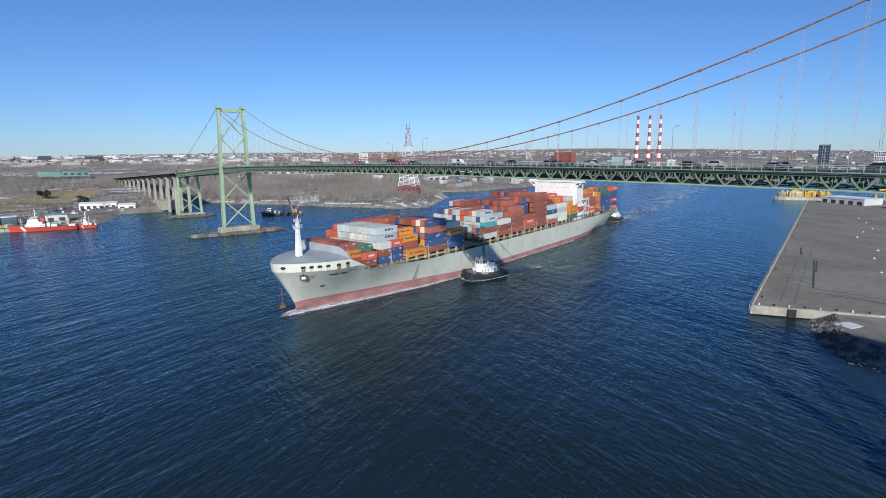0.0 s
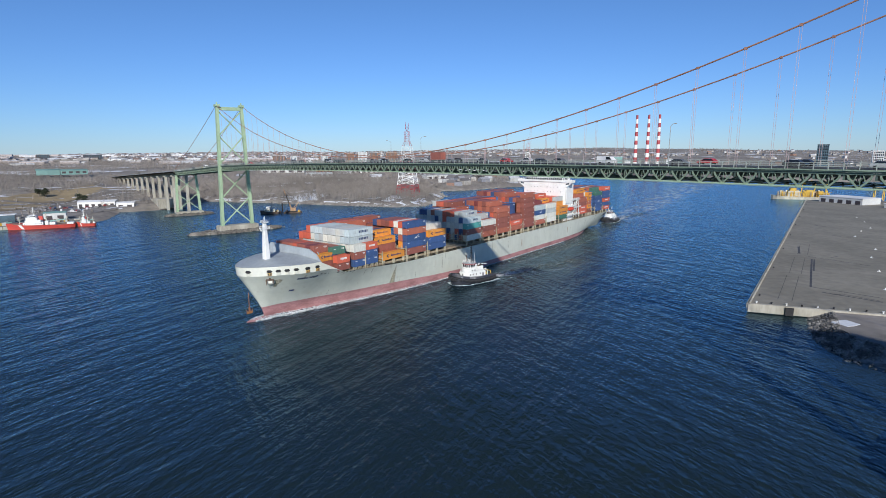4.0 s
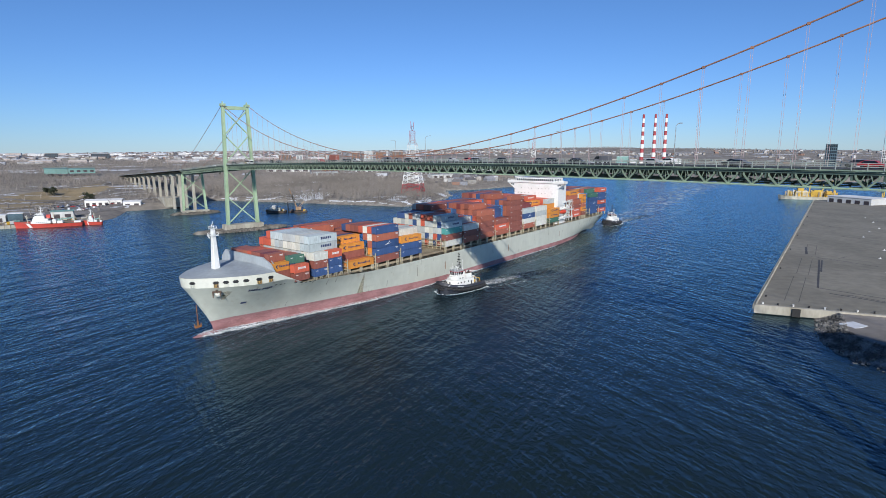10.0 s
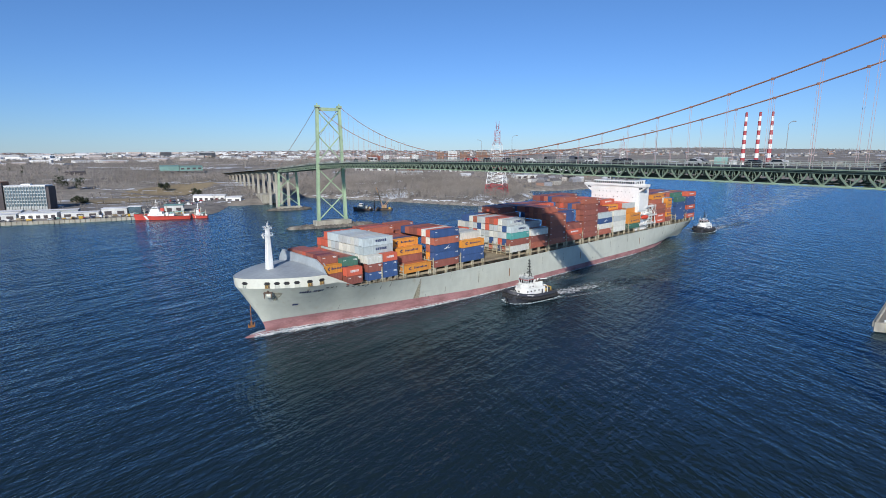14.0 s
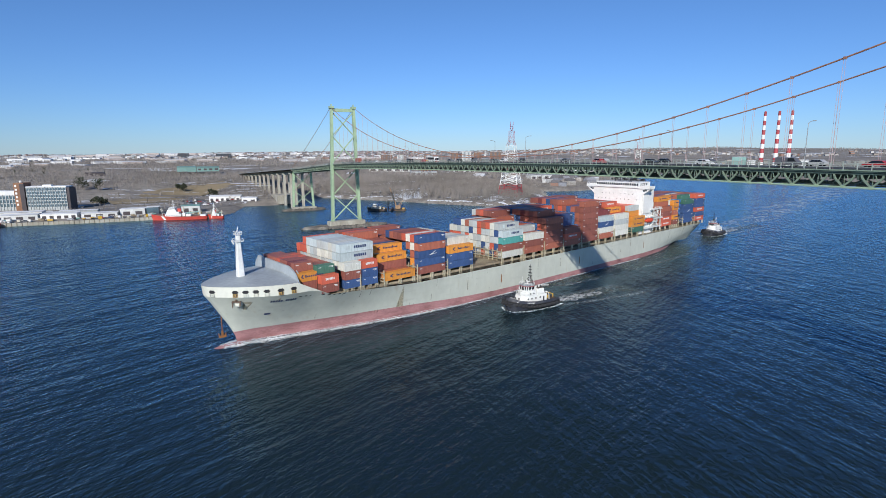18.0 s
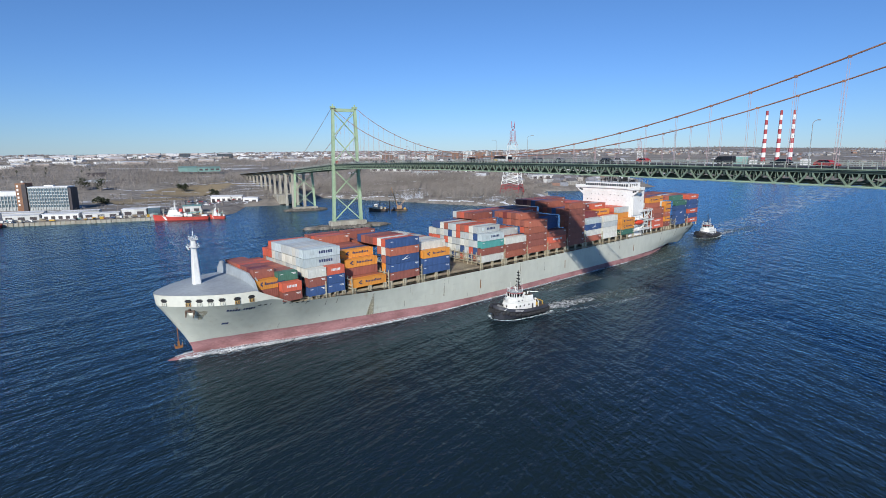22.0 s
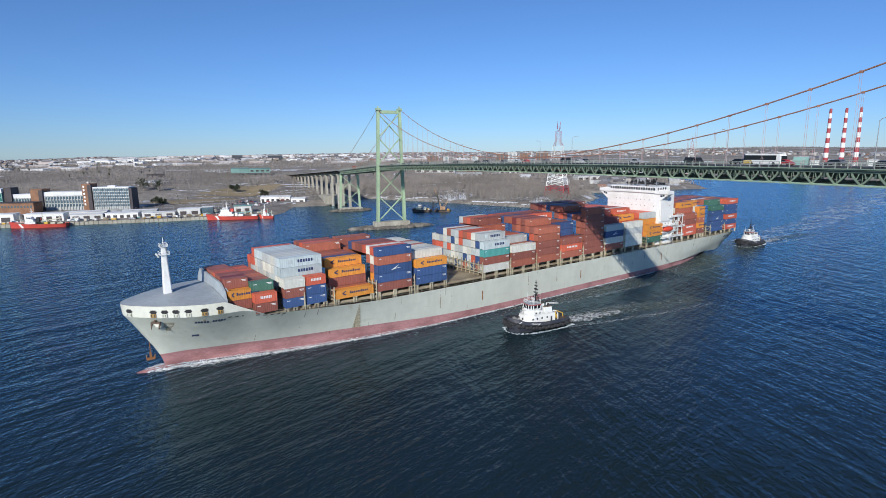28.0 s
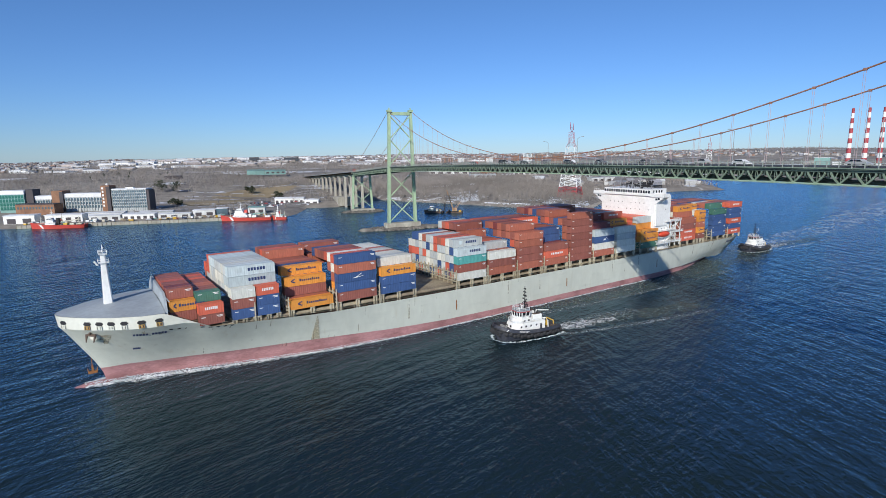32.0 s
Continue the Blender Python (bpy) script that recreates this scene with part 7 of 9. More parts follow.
def build_office():
    m = pose(-246, -229, 5, 0, 0, 72)
    o = thing("office_block", "six-storey grey office block with blue windows", "building", m=m)
    bm = bmesh.new()
    bm_box(bm, -18, 18, -0.0, 14, -3, 20.5)
    part("wall", bm, M["facade"], o)
    bm = bmesh.new()
    bm_box(bm, 18, 20.5, 0.3, 14, -3, 20)
    part("end_wall", bm, M["dark_clad"], o)
    bm = bmesh.new()
    bm_box(bm, -18.3, 18.3, -0.3, 14.3, 20.5, 21.4)
    bm_box(bm, -6, 2, 6, 10, 21.4, 22.6)
    part("roof", bm, M["roof_white"], o)
    windows_on(o, -17.6, 17.6, 0.6, 20, -0.04, 15, 6, M["pane_blue"], 0.3)
    fins(o, -17.8, 17.8, -2, 20.5, -0.3, 16, 0.3)
    b = thing("brick_tower", "brown brick stair tower beside the office block", "building", m=m)
    box_part("wall", (-28, -19.2, -1.5, 12, -3, 25), M["brick"], b)
    box_part("dark_wall", (-22.5, -18.6, -1.9, 0, -3, 24), M["dark_clad"], b)
    windows_on(b, -27.6, -24.6, 2, 24, -1.52, 1, 6, M["white"], 0.45)
    bm = bmesh.new()
    bmesh.ops.create_uvsphere(bm, u_segments=10, v_segments=6, radius=1.3)
    for v in bm.verts:
        v.co += Vector((-24, 4, 26))
    part("radome", bm, M["white"], b)
    w = thing("laboratory_wing", "long three-storey laboratory wing with white parapet", "building", m=m)
    box_part("wall", (-68, -28.3, 2, 15, -3, 13), M["facade"], w)
    box_part("parapet", (-68.3, -28, 1.7, 15.3, 13, 17), M["roof_white"], w)
    windows_on(w, -67, -29, 1, 12.5, 1.96, 13, 3, M["pane_blue"], 0.24)
    fins(w, -67.4, -28.8, -2, 13, 1.6, 14, 0.7)
    b2 = thing("brick_tower", "brown brick stair tower between the wings", "building", m=m)
    box_part("wall", (-80, -68.6, 0, 14, -3, 20), M["brick"], b2)
    box_part("dark_wall", (-72, -68.2, -0.4, 1, -3, 19), M["dark_clad"], b2)
    w2 = thing("laboratory_wing", "white laboratory wing with window bands", "building", m=m)
    box_part("wall", (-106, -80.4, 4, 16, -3, 11), M["facade"], w2)
    box_part("parapet", (-106.3, -80, 3.7, 16.3, 11, 15), M["roof_white"], w2)
    windows_on(w2, -105, -81, 1, 10.5, 3.96, 9, 2, M["pane_blue"], 0.24)
    fins(w2, -105.4, -80.8, -2, 11, 3.6, 10, 0.7)
    b3 = thing("brick_building", "low brown brick workshop by the quay", "building", m=m)
    box_part("wall", (-100, -62, -26, -12, -3, 8), M["brick"], b3)
    windows_on(b3, -99, -63, 2.5, 6.5, -26.04, 12, 1, M["pane_blue"], 0.45)
    box_part("roof", (-100.3, -61.7, -26.3, -11.7, 8, 8.6), M["dark_clad"], b3)
    b4 = thing("glass_building", "pale green-glazed hall behind the workshop", "building", m=m)
    box_part("wall", (-134, -108, 0, 16, -3, 17), M["aqua"], b4)
    M["pane_green"] = material("green_glazing", (0.04, 0.17, 0.14), 0.15, 0.15, 0.4, bump=0)
    windows_on(b4, -133.5, -108.5, 0, 16.5, -0.04, 8, 4, M["pane_green"], 0.16)
    box_part("roof", (-134.3, -107.7, -0.3, 16.3, 17, 21), M["roof_white"], b4)
    box_part("dark_block", (-107.5, -100, 2, 14, -3, 22), M["dark_clad"], b4)


build_office()

for i, (x, y, lx, ly, h, wl, rf, dr, pt) in enumerate(((-166, -268, 30, 13, 6.2, "white", "roof_white", 4, 0.0), (-163, -236, 26, 11, 4.6, "siding", "roof_white", 3, 0.8), (-161, -208, 27, 12, 4.2, "white", "roof_white", 5, 0.0),
                                              (-158, -178, 28, 10, 3.8, "siding", "roof_white", 3, 0.6), (-160, -152, 20, 12, 5.4, "siding", "roof_white", 2, 0.0), (-156, -136, 10, 9, 6.6, "pane_blue", "roof_white", 0, 0.0),
                                              (-184, -240, 34, 10, 5.0, "siding", "roof_white", 0, 0.8), (-182, -196, 30, 9, 4.4, "facade", "roof_white", 0, 0.6), (-168, -302, 24, 12, 7, "white", "roof_white", 2, 0.0))):
    shed("quayside_warehouse", "low white quayside warehouse with flat doors", facing(x, y, 82, 2.6), lx, ly, h, wl, rf, dr, pt, "quayside warehouses")
# stores and crates along the quay edge
rng = random.Random(17)
for i in range(70):
    k = rng.uniform(0.02, 0.98) * 4
    j = int(k)
    q0, q1 = ((-146, -300), (-141.5, -250), (-131.5, -181), (-128.5, -140), (-126.5, -85))[j:j + 2]
    x, y = q0[0] + (q1[0] - q0[0]) * (k - j) - rng.uniform(3, 15), q0[1] + (q1[1] - q0[1]) * (k - j)
    w, d, h = rng.uniform(1, 4.5), rng.uniform(1, 2.4), rng.uniform(0.8, 2.6)
    st = thing("quay_crate", "crate or gear box standing on the quay", "crate", "quay stores", m=pose(x, y, 2.6, 0, 0, 82 + rng.uniform(-25, 25)))
    box_part("body", (-w / 2, w / 2, -d / 2, d / 2, 0, h), M[rng.choice(["white", "yellow", "kerb", "dark_clad", "siding", "deck_tan", "aqua"])], st, bevel=0.06)
    box_part("lid", (-w / 2 - 0.05, w / 2 + 0.05, -d / 2 - 0.05, d / 2 + 0.05, h, h + 0.12), M[rng.choice(["white", "siding", "dark_clad"])], st)
shed("workshop", "pale blue quayside workshop", facing(-158, -104, 82, 2.6), 16, 11, 6, "siding", "aqua", 2, 1.0)
shed("white_hall", "low white hall near the viaduct", facing(-252, -62, 70, 3.2), 34, 14, 6, "white", "roof_white", 6, 1.4)
shed("white_hall", "low white hall near the viaduct", facing(-228, -40, 70, 3.0), 16, 9, 5, "white", "roof_white", 2, 1.2)
shed("arena", "wide hall with an aqua metal roof", pose(-640, -84, 27, 0, 0, 88), 30, 24, 6, "aqua", "aqua", 0, 1.5)
shed("arena", "wide hall with an aqua metal roof", pose(-640, -50, 27, 0, 0, 88), 36, 24, 5, "aqua", "aqua", 4, 1.5)
shed("warehouse", "long pale warehouse beyond the wooded point", pose(-300, 500, 20, 0, 0, 45), 60, 18, 6, "siding", "roof_white", 0, 1.0)

for x, y, a, lx, ly, h, wl, rf in ((-568, 270, 57, 78, 26, 6, "siding", "roof_white"), (-466, 291, 72, 46, 20, 5, "facade", "siding"), (-322, 448, 84, 62, 16, 6, "siding", "facade"), (-410, 452, 80, 40, 18, 6, "facade", "roof_white"),
                                  (-520, 330, 60, 30, 16, 6, "brick", "siding"), (-600, 340, 62, 60, 24, 7, "siding", "roof_white"), (-500, 400, 66, 50, 20, 6, "siding", "siding"), (-690, 300, 60, 70, 30, 7, "facade", "roof_white")):
    shed("warehouse", "long low pale warehouse beyond the wooded point", facing(x, y, a), lx, ly, h, wl, rf, 5, 0.8, "warehouses beyond the point")
for x, y, a, lx, ly, top, wl in ((-1164, 500, 68, 34, 14, 46.5, "brick"), (-1075, 690, 60, 22, 14, 52, "brick"), (-1056, 722, 60, 26, 14, 55, "siding"), (-1038, 752, 60, 22, 14, 53, "brick"), (-1150, 540, 66, 18, 14, 44, "siding"),
                                 (-1485, -53, 89, 30, 20, 54.5, "dark_clad"), (-1476, 64, 89, 46, 20, 52.6, "dark_clad"), (-1485, -189, 89, 12, 12, 50, "siding"), (-1110, 620, 62, 20, 14, 46, "siding"), (-1012, 800, 58, 34, 16, 54, "brick")):
    zg = ground_at(x, y)
    tb = shed("apartment_block", "flat-roofed block standing on the skyline", pose(x, y, zg, 0, 0, a), lx, ly, top - zg, wl, "siding", 0, 0, "skyline blocks")
    windows_on(tb, -lx / 2 + 1, lx / 2 - 1, 2, top - zg - 0.5, -ly / 2 - 0.03, max(3, int(lx / 4)), max(2, int((top - zg) / 3.4)), M["pane_blue"], 0.4)
shed("terrace_house", "low dark timber building on the wooded slope", facing(-596, -216, 85), 26, 12, 5, "dark_clad", "dark_clad", 4, 0.8)

# quay wall with timber fendering
qw = thing("timber_quay", "grey stone and timber quay wall", "quay", kind="structure")
QUAY = [(-146, -300), (-141.5, -250), (-131.5, -181), (-128.5, -140), (-126.5, -85)]
for a, b in zip(QUAY, QUAY[1:]):
    bm = bmesh.new()
    bm_bar(bm, (a[0], a[1], 0.4), (b[0], b[1], 0.4), 3.0, 4.4)
    part("wall", bm, M["concrete"], qw)
for a, b in zip(QUAY, QUAY[1:]):
    n = int(math.dist(a, b) / 3.5)
    for i in range(n):
        k = i / n
        bm = bmesh.new()
        x, y = a[0] + (b[0] - a[0]) * k + 1.8, a[1] + (b[1] - a[1]) * k
        bm_bar(bm, (x, y, -1), (x, y, 2.9), 0.5, 0.5, sides=6)
        part("pile", bm, M["deck_tan"], qw)


def build_patrol_ship(m, length, label, rig=0):
    s = thing("patrol_ship", label, "ship", "moored red ships", m=m)
    k = length / 60
    secs = []
    for x, w, zt in ((-30, 5.2, 3.6), (-26, 6.2, 3.5), (-5, 6.5, 3.7), (8, 6.3, 4.2), (16, 5.4, 4.8), (23, 3.6, 5.5), (28, 1.5, 6.2), (30.5, 0.2, 6.6)):
        secs.append([(x * k, -w, zt), (x * k * 0.95, -w * 0.8, -1), (x * k * 0.95, w * 0.8, -1), (x * k, w, zt)])
    bm = bmesh.new()
    bm_loft(bm, secs)
    part("hull", bm, M["ship_red"], s, "red hull with a raised bow")
    bm = bmesh.new()
    vs = [bm.verts.new((x * k, -w, z - 0.5)) for x, w, z in ((-30, 5.0, 3.6), (-5, 6.3, 3.7), (8, 6.1, 4.2), (16, 5.2, 4.8), (23, 3.4, 5.5), (29.5, 0.4, 6.3))]
    vs += [bm.verts.new((v.co.x, -v.co.y, v.co.z)) for v in vs[::-1]]
    bm.faces.new(vs)
    part("deck", bm, M["deck_tan"], s)
    for sd in (-1, 1):
        bm = bmesh.new()
        f = [Vector(p) for p in ((19.5 * k, sd * 4.75, 4.9), (16.5 * k, sd * 5.35, 4.6), (14.0 * k, sd * 4.9, 0.5), (16.5 * k, sd * 4.45, 0.5))]
        a = [bm.verts.new(p + Vector((0, sd * 0.05, 0))) for p in f]
        b = [bm.verts.new(p - Vector((0, sd * 0.3, 0))) for p in f]
        bm.faces.new(a)
        for i in range(4):
            bm.faces.new([a[i], a[(i + 1) % 4], b[(i + 1) % 4], b[i]])
        part("white_slash", bm, M["white"], s, "white diagonal stripe")
    tiers = ((-2, 15, 5.2, 4, 6.6), (0, 13.5, 4.8, 6.6, 9.0), (3, 12.5, 4.6, 9.0, 11.4), (4, 11, 4.2, 11.4, 13.6)) if rig == 0 else ((2, 13, 4.6, 4, 6.4), (4, 12, 4.2, 6.4, 8.8), (6, 11, 3.8, 8.8, 11))
    for x0, x1, w, z0, z1 in tiers:
        box_part("superstructure", (x0 * k, x1 * k, -w, w, z0, z1), M["white"], s, bevel=0.15)
        bm = bmesh.new()
        for sd in (-1, 1):
            bm_bar(bm, (x0 * k, sd * (w - 0.1), z1 + 0.9), (x1 * k, sd * (w - 0.1), z1 + 0.9), 0.1, 0.1)
            for i in range(7):
                xx = (x0 + (x1 - x0) * i / 6) * k
                bm_bar(bm, (xx, sd * (w - 0.1), z1), (xx, sd * (w - 0.1), z1 + 0.9), 0.08, 0.08)
        part("deck_rail", bm, M["white"], s)
    x0, x1, w, z0, z1 = tiers[-1]
    for sd in (-1, 1):
        windows_on(s, (x0 + 0.3) * k, (x1 - 0.2) * k, z0 + 0.7, z1 - 0.4, sd * (w + 0.03), 6, 1, M["glass"], 0.2, "bridge_window")
        windows_on(s, tiers[0][0] * k + 0.5, tiers[0][1] * k - 0.5, 5.0, 5.9, sd * (tiers[0][2] + 0.03), 9, 1, M["glass"], 0.6, "porthole")
    extras = [(-1.5, 2, 2, 9, 12.6, "ship_red"), (-28, -22, 3.5, 3.4, 5.2, "white"), (-12, -7, 3.6, 3.6, 6, "white"), (-6, -3, 3, 3.7, 7.6, "white")] if rig == 0 else [(-1, 2, 1.6, 4, 10.5, "black"), (-26, -20, 3, 3.4, 4.6, "kerb"), (-18, -13, 3.4, 3.4, 5.0, "kerb"), (-10, -6, 3, 3.5, 5.4, "yellow")]
    for x0, x1, w, z0, z1, mt in extras:
        box_part("deckhouse", (x0 * k, x1 * k, -w, w, z0, z1), M[mt], s, bevel=0.1)
    for x, z, h, mt in ((6.5, 13 if rig == 0 else 11, 9, "white"), (-4, 7.5, 8, "kerb"), (19, 6, 7, "kerb"), (-22, 5, 7, "kerb")):
        bm = bmesh.new()
        bm_bar(bm, (x * k, 0, z - 1.5), (x * k, 0, z + h), 0.55, 0.55, r2=0.5)
        for q, hw in ((0.45, 2.2), (0.65, 1.5), (0.85, 0.8)):
            bm_bar(bm, (x * k, -hw, z + h * q), (x * k, hw, z + h * q), 0.22, 0.22)
            bm_bar(bm, (x * k - hw * 0.7, 0, z + h * q), (x * k + hw * 0.7, 0, z + h * q), 0.22, 0.22)
        part("mast", bm, M[mt], s)
    bm = bmesh.new()
    bm_bar(bm, (-8 * k, 0, 7.2), (-21 * k, 0, 8.4), 0.8, 0.9)
    bm_bar(bm, (-8 * k, 0, 3.6), (-8 * k, 0, 8), 1.1, 1.1)
    part("cargo_boom", bm, M["aqua"] if rig == 0 else M["kerb"], s, "pale cargo boom")
    bm = bmesh.new()
    bmesh.ops.create_uvsphere(bm, u_segments=10, v_segments=6, radius=1)
    for v in bm.verts:
        v.co = Vector((0.5 * k + v.co.x * 2.6, -5.0 + v.co.y * 0.9, 7.8 + v.co.z * 0.9))
    part("lifeboat", bm, M["ship_red"], s, smooth=True)
    return s


ps = build_patrol_ship(pose(-120.5, -115, 0, 0, 0, -103), 46, "red and white patrol ship moored at the quay")
ps.scale = (1, 0.85, 0.78)
ps = build_patrol_ship(pose(-136, -267, 0, 0, 0, -97), 42, "red patrol ship with a white slash moored at the quay", 1)
ps.scale = (1, 0.85, 0.8)
ps = build_patrol_ship(pose(-113, -86, 0, 0, 0, -103), 13, "small dark red workboat moored at the quay")
ps.scale = (1, 0.5, 0.62)


def build_barge():
    b = thing("crane_barge", "low dark barge with a lattice crane at anchor", "barge", m=pose(-96, 71, 0, 0, 0, 62))
    M["boom"] = material("weathered_orange_boom", (0.5, 0.34, 0.2), 0.7, 0.2, 0.5, rgb2=(0.36, 0.22, 0.12))
    bm = bmesh.new()
    bm_loft(bm, [[(x, -w, zt), (x * 0.96, -w, -1), (x * 0.96, w, -1), (x, w, zt)] for x, w, zt in ((-18, 2.0, 3.0), (-16, 4.0, 2.6), (-4, 4.6, 1.8), (1.5, 4.4, 1.8))])
    part("hull", bm, M["dark_rust"], b, "dark work boat hull")
    box_part("pontoon", (4.5, 21, -4.5, 4.5, -1, 1.3), M["dark_rust"], b, "dark rusty pontoon hull", 0.3)
    box_part("deckhouse", (-14, -4, -3.2, 3.2, 1.8, 4.4), M["kerb"], b, "cream deckhouse", 0.15)
    box_part("wheelhouse", (-12, -8, -2.4, 2.4, 4.4, 6.6), M["white"], b, "white wheelhouse", 0.15)
    windows_on(b, -11.8, -8.2, 5.0, 6.2, -2.43, 4, 1, M["glass"], 0.2, "wheelhouse_window")
    windows_on(b, -13.5, -4.5, 2.6, 3.6, -3.23, 6, 1, M["glass"], 0.5, "porthole")
    bm = bmesh.new()
    bm_bar(bm, (-7, 0, 4.4), (-7, 0, 11), 0.35, 0.35, r2=0.5)
    bm_bar(bm, (-7, -1.4, 9), (-7, 1.4, 9), 0.2, 0.2)
    part("mast", bm, M["black"], b)
    for x, y, w, h, mt in ((-2, 2, 1.8, 1.6, "yellow"), (-1, -2, 1.5, 1.2, "white"), (7, 2.5, 2.2, 1.4, "dark_door"), (18.5, -2, 2.0, 1.5, "yellow"), (19, 2, 1.4, 1.0, "kerb")):
        box_part("deck_gear", (x - w / 2, x + w / 2, y - 0.9, y + 0.9, 1.3, 1.5 + h), M[mt], b, bevel=0.08)
    box_part("crane_cab", (10.5, 15.5, -2.3, 2.3, 1.8, 5.0), M["boom"], b, "weathered orange crane house", 0.2)
    box_part("crawler_base", (9.5, 16.5, -2.8, 2.8, 1.3, 1.9), M["black"], b, bevel=0.2)
    bm = bmesh.new()
    foot, tip = Vector((11.5, 0, 3.5)), Vector((5.0, 0, 23))
    for o in (-0.8, 0.8):
        for q in (-0.5, 0.5):
            bm_bar(bm, foot + Vector((q, o, 0)), tip + Vector((q * 0.4, o * 0.4, 0)), 0.3, 0.3)
    for i in range(12):
        k, k2 = i / 12, (i + 1) / 12
        p, q = foot.lerp(tip, k), foot.lerp(tip, k2)
        for o in (-0.8, 0.8):
            bm_bar(bm, p + Vector((0, o * (1 - 0.6 * k), 0)), q + Vector((0, -o * (1 - 0.6 * k2), 0)), 0.2, 0.2)
    part("crane_jib", bm, M["boom"], b, "orange-buff lattice jib")
    bm = bmesh.new()
    for o in (-1.2, 1.2):
        bm_bar(bm, (13, o, 5), (18.5, o * 0.4, 10.5), 0.35, 0.35)
        bm_bar(bm, (15.3, o, 5), (18.5, o * 0.4, 10.5), 0.3, 0.3)
    part("gantry", bm, M["boom"], b)
    bm = bmesh.new()
    bm_bar(bm, (18.5, 0, 10.5), tip, 0.12, 0.12)
    bm_bar(bm, tip, (4.6, 0, 8), 0.1, 0.1)
    part("hoist_rope", bm, M["black"], b)
    bm = bmesh.new()
    bm_bar(bm, (3.0, 0, -1), (3.0, 0, 10), 1.0, 1.0, sides=8)
    part("spud", bm, M["black"], b, "black vertical spud pile")


build_barge()


# ---------------------------------------------------------------- pylons, stacks and power station
def build_pylon(x, y, z, height, base, label):
    py = thing("power_pylon", label, "pylon", "river-crossing pylons", m=pose(x, y, z, 0, 0, 40))
    def half(k):
        return base / 2 * (1 - k) ** 1.15 + 2.6 * k if k < 0.72 else 2.7
    bands = [(0, 0.16, "red_lattice"), (0.16, 0.34, "white"), (0.34, 0.5, "red_lattice"), (0.5, 0.7, "white"), (0.7, 0.9, "red_lattice")]
    for k0, k1, mt in bands:
        bm = bmesh.new()
        n = 3
        for i in range(n):
            a, b = k0 + (k1 - k0) * i / n, k0 + (k1 - k0) * (i + 1) / n
            ha, hb = half(a), half(b)
            c = [(-1, -1), (1, -1), (1, 1), (-1, 1)]
            t = max(0.22, 0.8 * (1 - a))
            for j in range(4):
                p, q = c[j], c[(j + 1) % 4]
                bm_bar(bm, (p[0] * ha, p[1] * ha, a * height), (p[0] * hb, p[1] * hb, b * height), t, t)
                bm_bar(bm, (p[0] * ha, p[1] * ha, a * height), (q[0] * hb, q[1] * hb, b * height), t * 0.5, t * 0.5)
                bm_bar(bm, (q[0] * ha, q[1] * ha, a * height), (p[0] * hb, p[1] * hb, b * height), t * 0.5, t * 0.5)
                bm_bar(bm, (p[0] * hb, p[1] * hb, b * height), (q[0] * hb, q[1] * hb, b * height), t * 0.5, t * 0.5)
        part("lattice_section", bm, M[mt], py)
    bm = bmesh.new()
    for s in (-1, 1):
        bm_bar(bm, (0, s * 2.5, 0.9 * height), (0, s * 7, 1.02 * height), 0.3, 0.3)
        bm_bar(bm, (0, s * 7, 0.93 * height), (0, s * 7, 1.03 * height), 0.25, 0.25)
        bm_bar(bm, (0, 0, 0.9 * height), (0, s * 7, 0.95 * height), 0.25, 0.25)
    bm_bar(bm, (0, -7, 0.96 * height), (0, 7, 0.96 * height), 0.3, 0.3)
    part("cross_arm", bm, M["red_lattice"], py)


zg = ground_at(-127, 245)
build_pylon(-127, 245, zg - 1, 91 - zg, 24, "tall red and white lattice pylon on the wooded shore")
zg = ground_at(-470, 826)
build_pylon(-470, 826, zg - 1, 86 - zg, 20, "red and white lattice pylon across the water")

for i, (x, y) in enumerate(((-306, 1012), (-284, 1025), (-264.5, 1037))):
    z = ground_at(x, y)
    st = thing("smokestack", "tall red and white banded chimney", "chimney", "power station chimneys", m=pose(x, y, z - 1))
    h, n = 137.5 - z, 13
    for k in range(n):
        a, b = k / n, (k + 1) / n
        r = lambda q: 4.9 - 2.5 * q
        bm = bmesh.new()
        bm_lathe(bm, [(r(a), a * h), (r(b), b * h)] if k < n - 1 else [(r(a), a * h), (r(b), b * h - 1), (r(b) * 0.6, b * h)], 14)
        part("band", bm, M["red_lattice"] if k % 2 == 0 else M["white"], st, smooth=False)
for x, y, a, lx, h in ((-340, 990, 30, 26, 30), (-318, 1000, 30, 14, 22), (-240, 1050, 30, 18, 22), (-220, 1060, 30, 44, 10)):
    shed("power_station_hall", "pale blue power station hall", facing(x, y, a), lx, 24, h, "aqua" if h > 25 else "siding", "roof_white", 0)
for nm, lb, x, y, w, top, wl in (("tower_block", "dark glass tower block on the far shore", 37, 1113.5, 19, 66, "pane_blue"), ("apartment_block", "white apartment block on the far shore", 119.5, 1135.6, 17, 54, "siding")):
    zg = ground_at(x, y)
    tb = shed(nm, lb, pose(x, y, zg, 0, 0, 18), w, 12, top - zg, wl, "dark_clad" if wl == "pane_blue" else "roof_white", 0)
    windows_on(tb, -w / 2 + 0.5, w / 2 - 0.5, 3, top - zg - 1, -6.03, 6, 9, M["glass"], 0.3)


